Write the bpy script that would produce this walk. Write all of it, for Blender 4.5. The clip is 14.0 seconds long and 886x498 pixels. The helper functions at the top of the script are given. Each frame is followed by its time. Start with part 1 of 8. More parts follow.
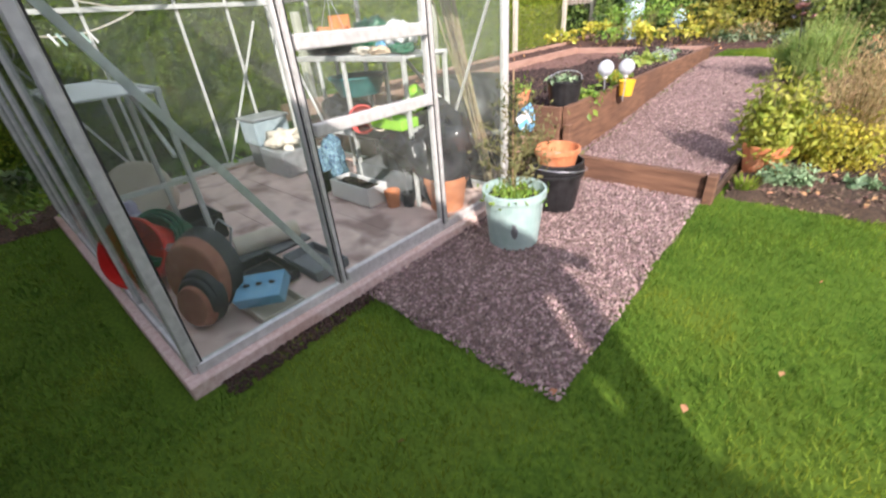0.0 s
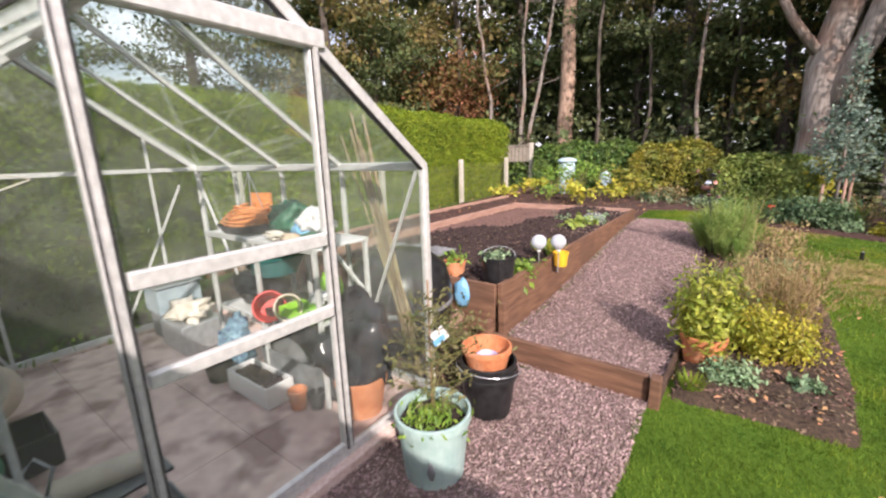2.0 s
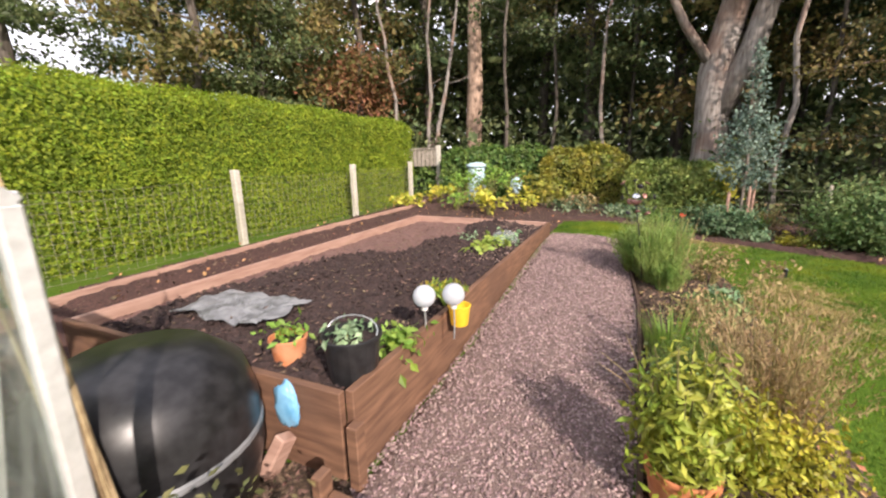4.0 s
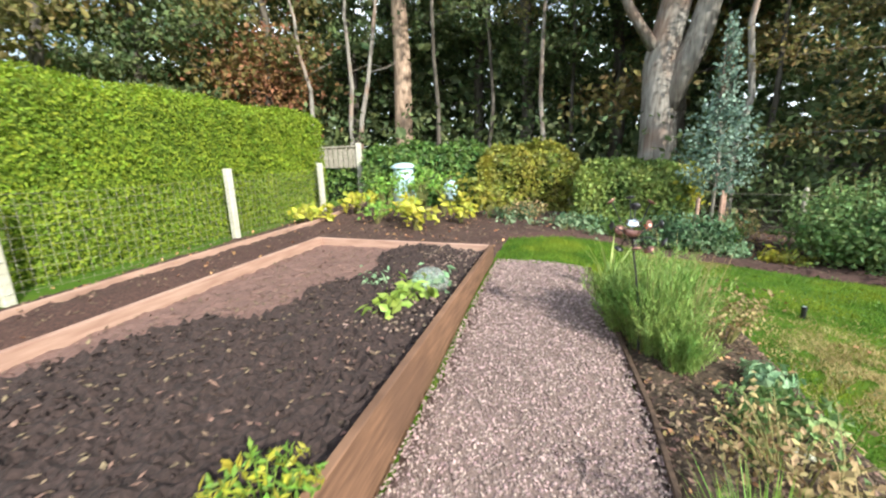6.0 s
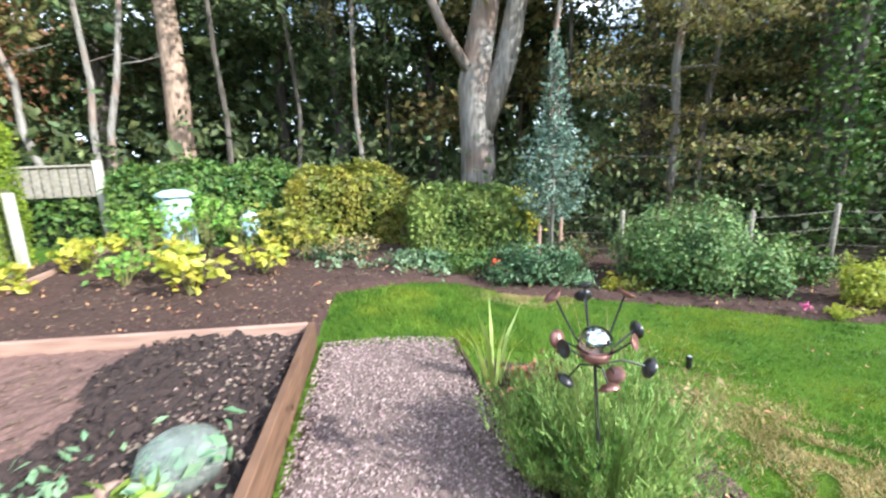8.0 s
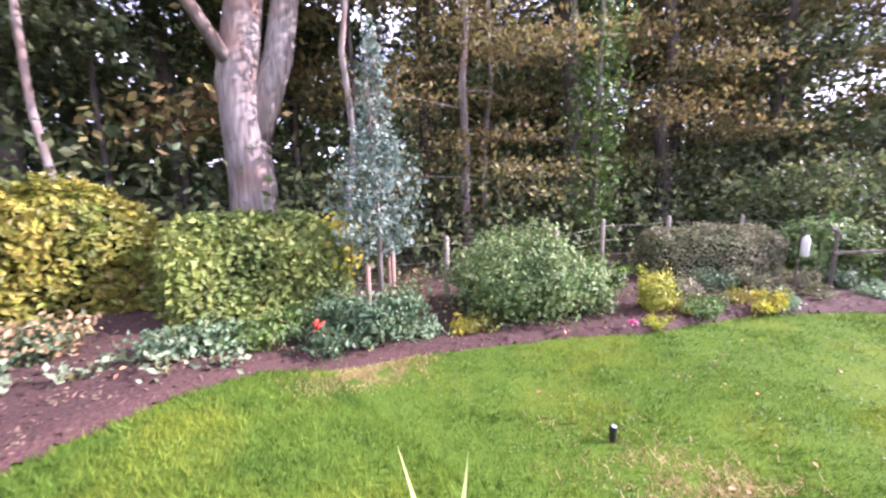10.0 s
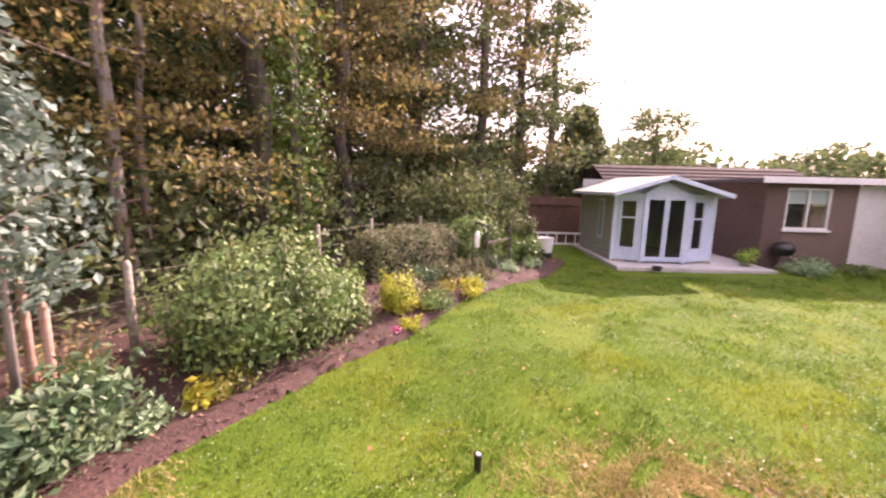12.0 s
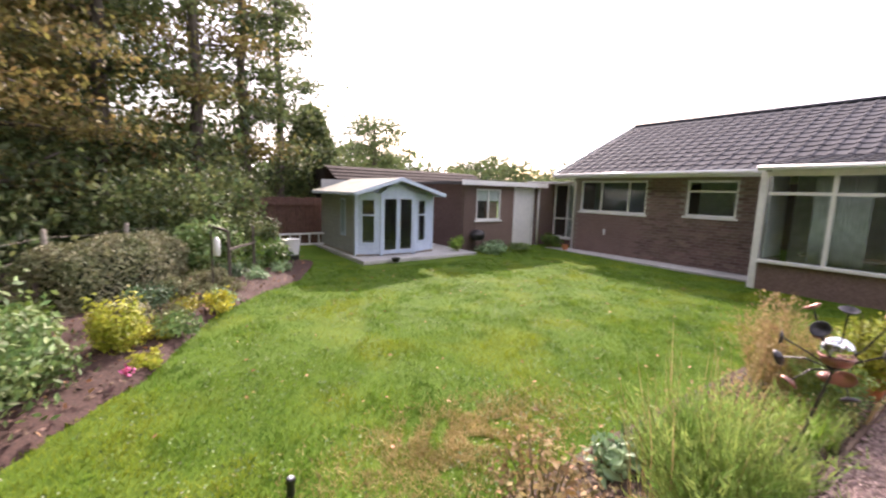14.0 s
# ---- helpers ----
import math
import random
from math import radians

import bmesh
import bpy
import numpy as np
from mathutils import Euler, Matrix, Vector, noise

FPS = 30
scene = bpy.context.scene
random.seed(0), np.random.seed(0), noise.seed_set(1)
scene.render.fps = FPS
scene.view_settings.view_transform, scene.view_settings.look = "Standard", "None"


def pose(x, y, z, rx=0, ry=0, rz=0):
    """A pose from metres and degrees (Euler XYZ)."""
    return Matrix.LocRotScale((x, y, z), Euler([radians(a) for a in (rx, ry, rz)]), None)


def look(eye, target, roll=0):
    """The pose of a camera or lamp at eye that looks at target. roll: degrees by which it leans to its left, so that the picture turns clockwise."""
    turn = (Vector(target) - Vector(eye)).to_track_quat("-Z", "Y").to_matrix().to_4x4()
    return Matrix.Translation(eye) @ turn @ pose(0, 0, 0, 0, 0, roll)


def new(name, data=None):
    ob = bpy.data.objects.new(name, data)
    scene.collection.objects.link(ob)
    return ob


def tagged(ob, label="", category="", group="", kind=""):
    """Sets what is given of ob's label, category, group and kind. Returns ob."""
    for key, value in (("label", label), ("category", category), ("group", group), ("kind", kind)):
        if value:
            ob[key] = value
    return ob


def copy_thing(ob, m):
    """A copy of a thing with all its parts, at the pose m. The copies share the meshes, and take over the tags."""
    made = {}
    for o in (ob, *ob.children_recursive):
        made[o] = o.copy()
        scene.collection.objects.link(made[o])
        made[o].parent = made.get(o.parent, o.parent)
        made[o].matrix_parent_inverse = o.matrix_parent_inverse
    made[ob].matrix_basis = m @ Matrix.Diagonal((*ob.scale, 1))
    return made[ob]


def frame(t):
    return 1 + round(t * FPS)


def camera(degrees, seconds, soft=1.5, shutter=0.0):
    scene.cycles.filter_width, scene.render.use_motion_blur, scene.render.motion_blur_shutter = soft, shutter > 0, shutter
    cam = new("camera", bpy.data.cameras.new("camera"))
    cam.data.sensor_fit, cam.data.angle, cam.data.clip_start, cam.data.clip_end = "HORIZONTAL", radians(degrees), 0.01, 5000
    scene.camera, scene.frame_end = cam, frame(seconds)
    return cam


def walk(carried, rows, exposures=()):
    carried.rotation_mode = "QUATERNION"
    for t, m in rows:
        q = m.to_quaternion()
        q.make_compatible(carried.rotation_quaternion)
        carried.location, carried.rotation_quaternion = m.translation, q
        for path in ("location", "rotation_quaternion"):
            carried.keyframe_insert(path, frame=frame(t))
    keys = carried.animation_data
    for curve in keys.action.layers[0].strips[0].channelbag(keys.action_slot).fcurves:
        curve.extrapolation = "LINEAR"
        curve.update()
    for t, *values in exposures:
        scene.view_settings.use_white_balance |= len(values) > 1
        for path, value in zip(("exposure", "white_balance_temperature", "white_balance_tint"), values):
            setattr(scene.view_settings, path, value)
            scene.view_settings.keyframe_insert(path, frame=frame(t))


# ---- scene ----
cam = camera(95.0, 14.0, soft=2.2, shutter=0.3)
PATH = [
    (0, (1.345, -0.988, 1.295), (0.152, 0.275, 0.305), -4.9),
    (0.5, (1.337, -0.99, 1.549), (0.153, 0.355, 0.662), -1.5),
    (1, (1.345, -0.874, 1.532), (0.117, 0.56, 0.869), -0.4),
    (1.5, (1.35, -0.791, 1.591), (0.128, 0.709, 1.085), -1.3),
    (2, (1.233, -0.421, 1.607), (0.083, 1.153, 1.159), -1.7),
    (2.5, (1.159, -0.064, 1.603), (0.112, 1.582, 1.164), -1.7),
    (3, (1.065, 0.386, 1.63), (0.118, 2.091, 1.187), -1.4),
    (3.2, (1.023, 0.54, 1.614), (0.102, 2.259, 1.173), -1.4),
    (5.3, (0.592, 2.348, 1.644), (-0.081, 4.177, 1.194), -1.6),
    (5.5, (0.573, 2.588, 1.623), (-0.088, 4.422, 1.177), -1.8),
    (6, (0.454, 3.041, 1.643), (-0.091, 4.91, 1.182), -1.6),
    (6.5, (0.369, 3.475, 1.726), (-0.052, 5.377, 1.274), -1.8),
    (7, (0.299, 3.897, 1.709), (0.042, 5.831, 1.271), -1.8),
    (7.5, (0.259, 4.296, 1.712), (0.265, 6.247, 1.274), -1.5),
    (8, (0.234, 4.701, 1.723), (0.54, 6.637, 1.323), -1.3),
    (8.2, (0.226, 4.859, 1.699), (0.648, 6.776, 1.318), -1.1),
    (10.3, (0.241, 6.59, 1.787), (1.696, 7.919, 1.446), -0.4),
    (10.5, (0.275, 6.743, 1.776), (1.833, 7.949, 1.434), -0.0),
    (11, (0.401, 7.097, 1.797), (2.19, 7.923, 1.451), 0.4),
    (11.5, (0.448, 7.405, 1.738), (2.377, 7.824, 1.417), 0.9),
    (12, (0.478, 7.68, 1.741), (2.453, 7.719, 1.428), 1.4),
    (12.5, (0.56, 7.836, 1.733), (2.517, 7.558, 1.428), 1.7),
    (13, (0.575, 7.898, 1.736), (2.475, 7.349, 1.441), 1.7),
    (13.1, (0.563, 7.912, 1.734), (2.445, 7.307, 1.434), 1.5),
    (13.5, (0.59, 7.96, 1.731), (2.38, 7.116, 1.444), 1.7),
    (14, (0.58, 8.032, 1.731), (2.185, 6.872, 1.453), 1.7),
]
EXPOSURES = [(0, 0.68, 6150, 22), (1.5, 0.45, 6200, 24), (3.0, 0.38, 6550, 22), (5.5, 0.72, 6100, 8), (6.5, 0.90, 5700, -2), (8.0, 1.10, 5400, 4), (10.5, 1.58, 5800, 52), (11.5, 1.5, 6900, 54), (12.5, 1.43, 7200, 45), (14.0, 1.15, 6600, 28)]
walk(cam, [(t, look(eye, aim, roll)) for t, eye, aim, roll in PATH], EXPOSURES)

# ---- world, sun ----
SUN_EL, SUN_AZ = radians(31), radians(131)  # azimuth from +y towards +x
world = bpy.data.worlds.new("world")
scene.world = world
world.use_nodes = True
wn, wl = world.node_tree.nodes, world.node_tree.links
wn.clear()
sky = wn.new("ShaderNodeTexSky")
sky.sky_type, sky.sun_disc = "NISHITA", False
sky.sun_elevation, sky.sun_rotation = SUN_EL, SUN_AZ
sky.air_density, sky.dust_density = 1.2, 3.0
tc = wn.new("ShaderNodeTexCoord")
cloud = wn.new("ShaderNodeTexNoise")
cloud.inputs["Scale"].default_value = 2.6
cloud.inputs["Detail"].default_value = 6
cmap = wn.new("ShaderNodeMapping")
cmap.inputs["Scale"].default_value = (1, 1, 3)
wl.new(tc.outputs["Generated"], cmap.inputs[0])
wl.new(cmap.outputs[0], cloud.inputs["Vector"])
cr = wn.new("ShaderNodeValToRGB")
cr.color_ramp.elements[0].position, cr.color_ramp.elements[1].position = 0.38, 0.62
wl.new(cloud.outputs["Fac"], cr.inputs[0])
mixc = wn.new("ShaderNodeMixRGB")
mixc.inputs[2].default_value = (13.0, 13.0, 13.4, 1)
wl.new(cr.outputs[0], mixc.inputs[0])
wl.new(sky.outputs[0], mixc.inputs[1])
bg = wn.new("ShaderNodeBackground")
bg.inputs["Strength"].default_value = 0.11
wl.new(mixc.outputs[0], bg.inputs[0])
wout = wn.new("ShaderNodeOutputWorld")
wl.new(bg.outputs[0], wout.inputs[0])

sd = bpy.data.lights.new("sun", "SUN")
sd.energy, sd.angle, sd.color = 4.6, radians(0.6), (1.0, 0.9, 0.76)
sun = new("sun", sd)
sun_dir = Vector((math.sin(SUN_AZ) * math.cos(SUN_EL), math.cos(SUN_AZ) * math.cos(SUN_EL), math.sin(SUN_EL)))
sun.matrix_world = look(sun_dir * 40, (0, 0, 0))


# ---- materials ----
def material(name, a, b, rough=0.8, scale=20, bump=0.2, metal=0.0, vary=0.0, c=None, spots=0.0, trans=0.0, spec=0.5, big=1.3, by="island", flow=None):
    """Two colours mixed by fine and broad noise; c: a third colour in broad stains; vary: change from piece to piece."""
    m = bpy.data.materials.new(name)
    m.use_nodes = True
    n, l = m.node_tree.nodes, m.node_tree.links
    bs = n["Principled BSDF"]
    co = n.new("ShaderNodeTexCoord")
    fine, broad = n.new("ShaderNodeTexNoise"), n.new("ShaderNodeTexNoise")
    fine.inputs["Scale"].default_value, fine.inputs["Detail"].default_value = scale, 8
    broad.inputs["Scale"].default_value, broad.inputs["Detail"].default_value = big, 5
    if flow:
        mpg = n.new("ShaderNodeMapping")
        mpg.inputs["Scale"].default_value = flow
        l.new(co.outputs["Object"], mpg.inputs[0])
        l.new(mpg.outputs[0], fine.inputs["Vector"])
    else:
        l.new(co.outputs["Object"], fine.inputs["Vector"])
    l.new(co.outputs["Object"], broad.inputs["Vector"])
    rp = n.new("ShaderNodeValToRGB")
    rp.color_ramp.elements[0].position, rp.color_ramp.elements[1].position = 0.33, 0.67
    rp.color_ramp.elements[0].color, rp.color_ramp.elements[1].color = (*a, 1), (*b, 1)
    l.new(fine.outputs["Fac"], rp.inputs[0])
    last = rp.outputs[0]
    if c:
        r2 = n.new("ShaderNodeValToRGB")
        r2.color_ramp.elements[0].position, r2.color_ramp.elements[1].position = 0.5, 0.62
        l.new(broad.outputs["Fac"], r2.inputs[0])
        mx = n.new("ShaderNodeMixRGB")
        mx.inputs[2].default_value = (*c, 1)
        k = n.new("ShaderNodeMath")
        k.operation = "MULTIPLY"
        k.inputs[1].default_value = spots or 0.6
        l.new(r2.outputs[0], k.inputs[0])
        l.new(k.outputs[0], mx.inputs[0])
        l.new(last, mx.inputs[1])
        last = mx.outputs[0]
    hs = n.new("ShaderNodeHueSaturation")
    mr = n.new("ShaderNodeMapRange")
    mr.inputs["To Min"].default_value, mr.inputs["To Max"].default_value = 0.82, 1.18
    l.new(broad.outputs["Fac"], mr.inputs[0])
    if vary:
        if by == "island":
            rnd = n.new("ShaderNodeNewGeometry").outputs["Random Per Island"]
        else:
            rnd = n.new("ShaderNodeObjectInfo").outputs["Random"]
        m2 = n.new("ShaderNodeMapRange")
        m2.inputs["To Min"].default_value, m2.inputs["To Max"].default_value = 1 - vary, 1 + vary
        l.new(rnd, m2.inputs[0])
        mu = n.new("ShaderNodeMath")
        mu.operation = "MULTIPLY"
        l.new(mr.outputs[0], mu.inputs[0])
        l.new(m2.outputs[0], mu.inputs[1])
        l.new(mu.outputs[0], hs.inputs["Value"])
        m3 = n.new("ShaderNodeMapRange")
        m3.inputs["To Min"].default_value, m3.inputs["To Max"].default_value = 0.5 - vary * 0.06, 0.5 + vary * 0.06
        wr = n.new("ShaderNodeMath")
        wr.operation, wr.inputs[1].default_value = "MULTIPLY", 7.31
        fr = n.new("ShaderNodeMath")
        fr.operation = "FRACT"
        l.new(rnd, wr.inputs[0])
        l.new(wr.outputs[0], fr.inputs[0])
        l.new(fr.outputs[0], m3.inputs[0])
        l.new(m3.outputs[0], hs.inputs["Hue"])
    else:
        l.new(mr.outputs[0], hs.inputs["Value"])
    l.new(last, hs.inputs["Color"])
    l.new(hs.outputs[0], bs.inputs["Base Color"])
    bs.inputs["Roughness"].default_value = rough
    bs.inputs["Metallic"].default_value = metal
    bs.inputs["Specular IOR Level"].default_value = spec
    if trans:
        tr, ad = n.new("ShaderNodeBsdfTranslucent"), n.new("ShaderNodeMixShader")
        ad.inputs[0].default_value = trans
        l.new(hs.outputs[0], tr.inputs[0])
        l.new(bs.outputs[0], ad.inputs[1])
        l.new(tr.outputs[0], ad.inputs[2])
        l.new(ad.outputs[0], n["Material Output"].inputs[0])
    if bump:
        bp = n.new("ShaderNodeBump")
        bp.inputs["Strength"].default_value, bp.inputs["Distance"].default_value = bump, 0.01
        l.new(fine.outputs["Fac"], bp.inputs["Height"])
        l.new(bp.outputs[0], bs.inputs["Normal"])
    return m


def glass_material(name, dirt=0.06, tint=(0.92, 0.96, 0.94)):
    """A clear pane with a thin film of dirt."""
    m = bpy.data.materials.new(name)
    m.use_nodes = True
    n, l = m.node_tree.nodes, m.node_tree.links
    n.clear()
    tr, gl, df = n.new("ShaderNodeBsdfTransparent"), n.new("ShaderNodeBsdfGlossy"), n.new("ShaderNodeBsdfDiffuse")
    tr.inputs[0].default_value = (*tint, 1)
    gl.inputs["Roughness"].default_value = 0.02
    df.inputs[0].default_value = (0.60, 0.62, 0.58, 1)
    lw, fp, fr = n.new("ShaderNodeLayerWeight"), n.new("ShaderNodeMath"), n.new("ShaderNodeMath")
    lw.inputs[0].default_value = 0.5
    fp.operation, fp.inputs[1].default_value = "POWER", 4.5
    fr.operation, fr.inputs[1].default_value, fr.inputs[2].default_value = "MULTIPLY_ADD", 0.6, 0.03
    l.new(lw.outputs["Facing"], fp.inputs[0])
    l.new(fp.outputs[0], fr.inputs[0])
    m1, m2 = n.new("ShaderNodeMixShader"), n.new("ShaderNodeMixShader")
    l.new(fr.outputs[0], m1.inputs[0])
    l.new(tr.outputs[0], m1.inputs[1])
    l.new(gl.outputs[0], m1.inputs[2])
    co, ns, mp = n.new("ShaderNodeTexCoord"), n.new("ShaderNodeTexNoise"), n.new("ShaderNodeMapRange")
    ns.inputs["Scale"].default_value, ns.inputs["Detail"].default_value = 9, 9
    mp.inputs["From Min"].default_value, mp.inputs["From Max"].default_value = 0.3, 0.9
    mp.inputs["To Min"].default_value = dirt * 0.3
    mp.inputs["To Max"].default_value = dirt
    l.new(co.outputs["Object"], ns.inputs["Vector"])
    l.new(ns.outputs["Fac"], mp.inputs[0])
    l.new(mp.outputs[0], m2.inputs[0])
    l.new(m1.outputs[0], m2.inputs[1])
    l.new(df.outputs[0], m2.inputs[2])
    out = n.new("ShaderNodeOutputMaterial")
    l.new(m2.outputs[0], out.inputs[0])
    return m


M_lawn = material("lawn_soil", (0.045, 0.10, 0.010), (0.105, 0.18, 0.018), 0.95, 60, 0.5, c=(0.11, 0.16, 0.02), spots=0.5, big=0.9, spec=0.15)
M_blade = material("grass_blade", (0.072, 0.158, 0.020), (0.195, 0.305, 0.036), 0.7, 3, 0, vary=0.3, trans=0.4, c=(0.30, 0.33, 0.028), spots=0.55, big=0.9, spec=0.2)
M_gravelbed = material("gravel_fines", (0.13, 0.09, 0.08), (0.24, 0.17, 0.15), 0.95, 120, 0.8)
M_stone = material("gravel_stone", (0.20, 0.135, 0.128), (0.38, 0.28, 0.262), 0.75, 25, 0.1, vary=0.55)
M_soil = material("dark_soil", (0.018, 0.011, 0.010), (0.052, 0.032, 0.029), 0.95, 45, 0.9)
M_soilred = material("red_soil", (0.12, 0.064, 0.053), (0.20, 0.118, 0.10), 0.95, 60, 0.9, c=(0.095, 0.052, 0.043))
M_mulch = material("bark_mulch", (0.026, 0.015, 0.011), (0.078, 0.043, 0.030), 0.9, 50, 0.8, vary=0.45)
M_chip = material("wood_chip", (0.06, 0.037, 0.027), (0.22, 0.145, 0.10), 0.85, 30, 0.2, vary=0.6)
M_board = material("stained_board", (0.13, 0.068, 0.042), (0.25, 0.135, 0.082), 0.7, 34, 0.45, c=(0.11, 0.06, 0.04), flow=(0.1, 0.1, 1))
M_boarddark = material("dark_board", (0.05, 0.03, 0.02), (0.10, 0.06, 0.04), 0.8, 28, 0.35)
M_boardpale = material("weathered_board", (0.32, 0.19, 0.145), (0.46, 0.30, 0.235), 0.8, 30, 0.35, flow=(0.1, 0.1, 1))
M_alu = material("dull_aluminium", (0.60, 0.61, 0.60), (0.78, 0.79, 0.78), 0.45, 30, 0.08, metal=0.25, c=(0.46, 0.47, 0.44), spots=0.4)
M_rust = material("concrete_plinth", (0.66, 0.48, 0.42), (0.82, 0.68, 0.62), 0.9, 40, 0.4, c=(0.42, 0.22, 0.14))
M_rubber = material("black_seal", (0.015, 0.015, 0.015), (0.03, 0.03, 0.03), 0.6, 30, 0.1)
M_glass = glass_material("greenhouse_glass", 0.075)
# algae-dull back panes, tinted further to stand for shade on the hedge behind
M_glass2 = glass_material("dimmed_algae_glass", 0.05, (0.66, 0.70, 0.64))
M_winglass = glass_material("window_glass", 0.01, (0.85, 0.9, 0.9))
M_slab = material("paving_slab", (0.66, 0.47, 0.43), (0.82, 0.62, 0.57), 0.85, 14, 0.3, c=(0.22, 0.13, 0.12), spots=0.75, big=3.0, vary=0.06, by="object")
M_conc = material("concrete", (0.48, 0.45, 0.38), (0.66, 0.63, 0.55), 0.9, 40, 0.4, c=(0.36, 0.35, 0.26))
M_hedge = material("conifer_spray", (0.17, 0.26, 0.016), (0.32, 0.41, 0.03), 0.7, 4, 0, vary=0.35, trans=0.4)
# hedge cores: the shade between leaves is put into these dark greens
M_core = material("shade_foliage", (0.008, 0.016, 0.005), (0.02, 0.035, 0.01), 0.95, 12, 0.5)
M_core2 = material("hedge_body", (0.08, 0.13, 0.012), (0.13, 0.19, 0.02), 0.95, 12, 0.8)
M_ivy = material("ivy_leaf", (0.05, 0.11, 0.02), (0.15, 0.24, 0.045), 0.55, 4, 0, vary=0.45, trans=0.2)
M_hazel = material("hazel_leaf", (0.11, 0.18, 0.04), (0.31, 0.37, 0.085), 0.6, 1.2, 0, vary=0.4, trans=0.3)
M_yelleaf = material("golden_leaf", (0.29, 0.32, 0.03), (0.62, 0.55, 0.07), 0.5, 4, 0, vary=0.35, trans=0.35)
M_mixleaf = material("autumn_hedge_leaf", (0.13, 0.17, 0.02), (0.36, 0.33, 0.05), 0.5, 2, 0, vary=0.45, trans=0.3)
M_blueleaf = material("eucalyptus_leaf", (0.10, 0.17, 0.13), (0.26, 0.35, 0.28), 0.6, 3, 0, vary=0.3, trans=0.2)
M_bushleaf = material("shrub_leaf", (0.085, 0.165, 0.045), (0.25, 0.35, 0.125), 0.6, 3, 0, vary=0.45, trans=0.25)
M_woodleaf = material("woodland_leaf", (0.045, 0.08, 0.03), (0.19, 0.23, 0.085), 0.6, 2, 0, vary=0.5, trans=0.4)
M_beech = material("turning_leaf", (0.11, 0.12, 0.035), (0.30, 0.23, 0.08), 0.6, 0.5, 0, vary=0.5, trans=0.4)
M_russet = material("russet_leaf", (0.22, 0.10, 0.045), (0.34, 0.18, 0.08), 0.6, 2, 0, vary=0.4, trans=0.3)
M_barkpink = material("pine_bark", (0.26, 0.17, 0.12), (0.50, 0.36, 0.27), 0.9, 16, 1.0, flow=(1, 1, 0.22))
M_barkgrey = material("grey_bark", (0.15, 0.13, 0.11), (0.36, 0.33, 0.30), 0.95, 14, 1.0, c=(0.25, 0.15, 0.105), big=0.9, flow=(1, 1, 0.16), spec=0.15)
M_barkdark = material("dark_bark", (0.05, 0.04, 0.03), (0.14, 0.12, 0.10), 0.95, 12, 0.8, flow=(1, 1, 0.2))
M_floor = material("leaf_litter", (0.03, 0.022, 0.012), (0.075, 0.05, 0.03), 0.95, 15, 0.8)
M_white = material("white_upvc", (0.72, 0.73, 0.74), (0.82, 0.82, 0.82), 0.35, 12, 0.03)
M_brick = material("brick_red", (0.125, 0.082, 0.074), (0.215, 0.148, 0.132), 0.9, 35, 0.5, vary=0.3, by="object")
M_mortar = material("mortar", (0.20, 0.17, 0.15), (0.30, 0.27, 0.24), 0.95, 60, 0.5)
M_tile = material("roof_tile", (0.042, 0.044, 0.054), (0.088, 0.088, 0.104), 0.9, 25, 0.4, vary=0.15, by="object")
M_tile2 = material("brown_roof_tile", (0.05, 0.042, 0.04), (0.09, 0.075, 0.07), 0.95, 20, 0.4, spec=0.1)
M_blue = material("pale_blue_paint", (0.46, 0.56, 0.72), (0.56, 0.66, 0.80), 0.5, 15, 0.08)
# grey for the summerhouse walls turned from the sun: shade put into the colour
M_bluedark = material("shaded_shed_board", (0.26, 0.27, 0.28), (0.38, 0.39, 0.40), 0.8, 20, 0.3)
M_felt = material("mossy_roof_felt", (0.30, 0.30, 0.26), (0.44, 0.44, 0.38), 0.9, 25, 0.4, c=(0.25, 0.28, 0.16))
M_fence = material("red_brown_fence", (0.07, 0.036, 0.028), (0.12, 0.062, 0.047), 0.85, 16, 0.4)
M_fencegrey = material("grey_fence_wood", (0.24, 0.21, 0.17), (0.40, 0.36, 0.30), 0.85, 22, 0.4)
M_paving = material("patio_concrete", (0.40, 0.40, 0.40), (0.56, 0.56, 0.55), 0.85, 20, 0.3, c=(0.30, 0.31, 0.30))
# flat dark tone standing for an unlit room behind a pane
M_dark = material("unlit_room_tone", (0.04, 0.04, 0.045), (0.08, 0.08, 0.085), 0.9, 5, 0)
M_curtain = material("curtain", (0.52, 0.53, 0.54), (0.74, 0.75, 0.76), 0.9, 8, 0.1)
M_stem = material("plant_stem", (0.12, 0.13, 0.04), (0.24, 0.22, 0.08), 0.7, 10, 0.1)
M_black = material("black_plastic", (0.012, 0.012, 0.013), (0.03, 0.03, 0.032), 0.35, 20, 0.05)
M_sack = material("black_polythene", (0.012, 0.013, 0.016), (0.035, 0.037, 0.045), 0.22, 9, 0.9)
M_terra = material("terracotta", (0.50, 0.17, 0.07), (0.64, 0.25, 0.11), 0.8, 22, 0.12, c=(0.62, 0.36, 0.22), spots=0.4, big=6)
M_terradark = material("brown_terracotta", (0.30, 0.11, 0.07), (0.42, 0.17, 0.11), 0.7, 22, 0.12)
M_mint = material("mint_glaze", (0.34, 0.50, 0.48), (0.45, 0.60, 0.57), 0.35, 14, 0.05, c=(0.30, 0.46, 0.40), spots=0.5, big=5)
M_red = material("red_plastic", (0.62, 0.02, 0.015), (0.72, 0.04, 0.03), 0.35, 10, 0.03)
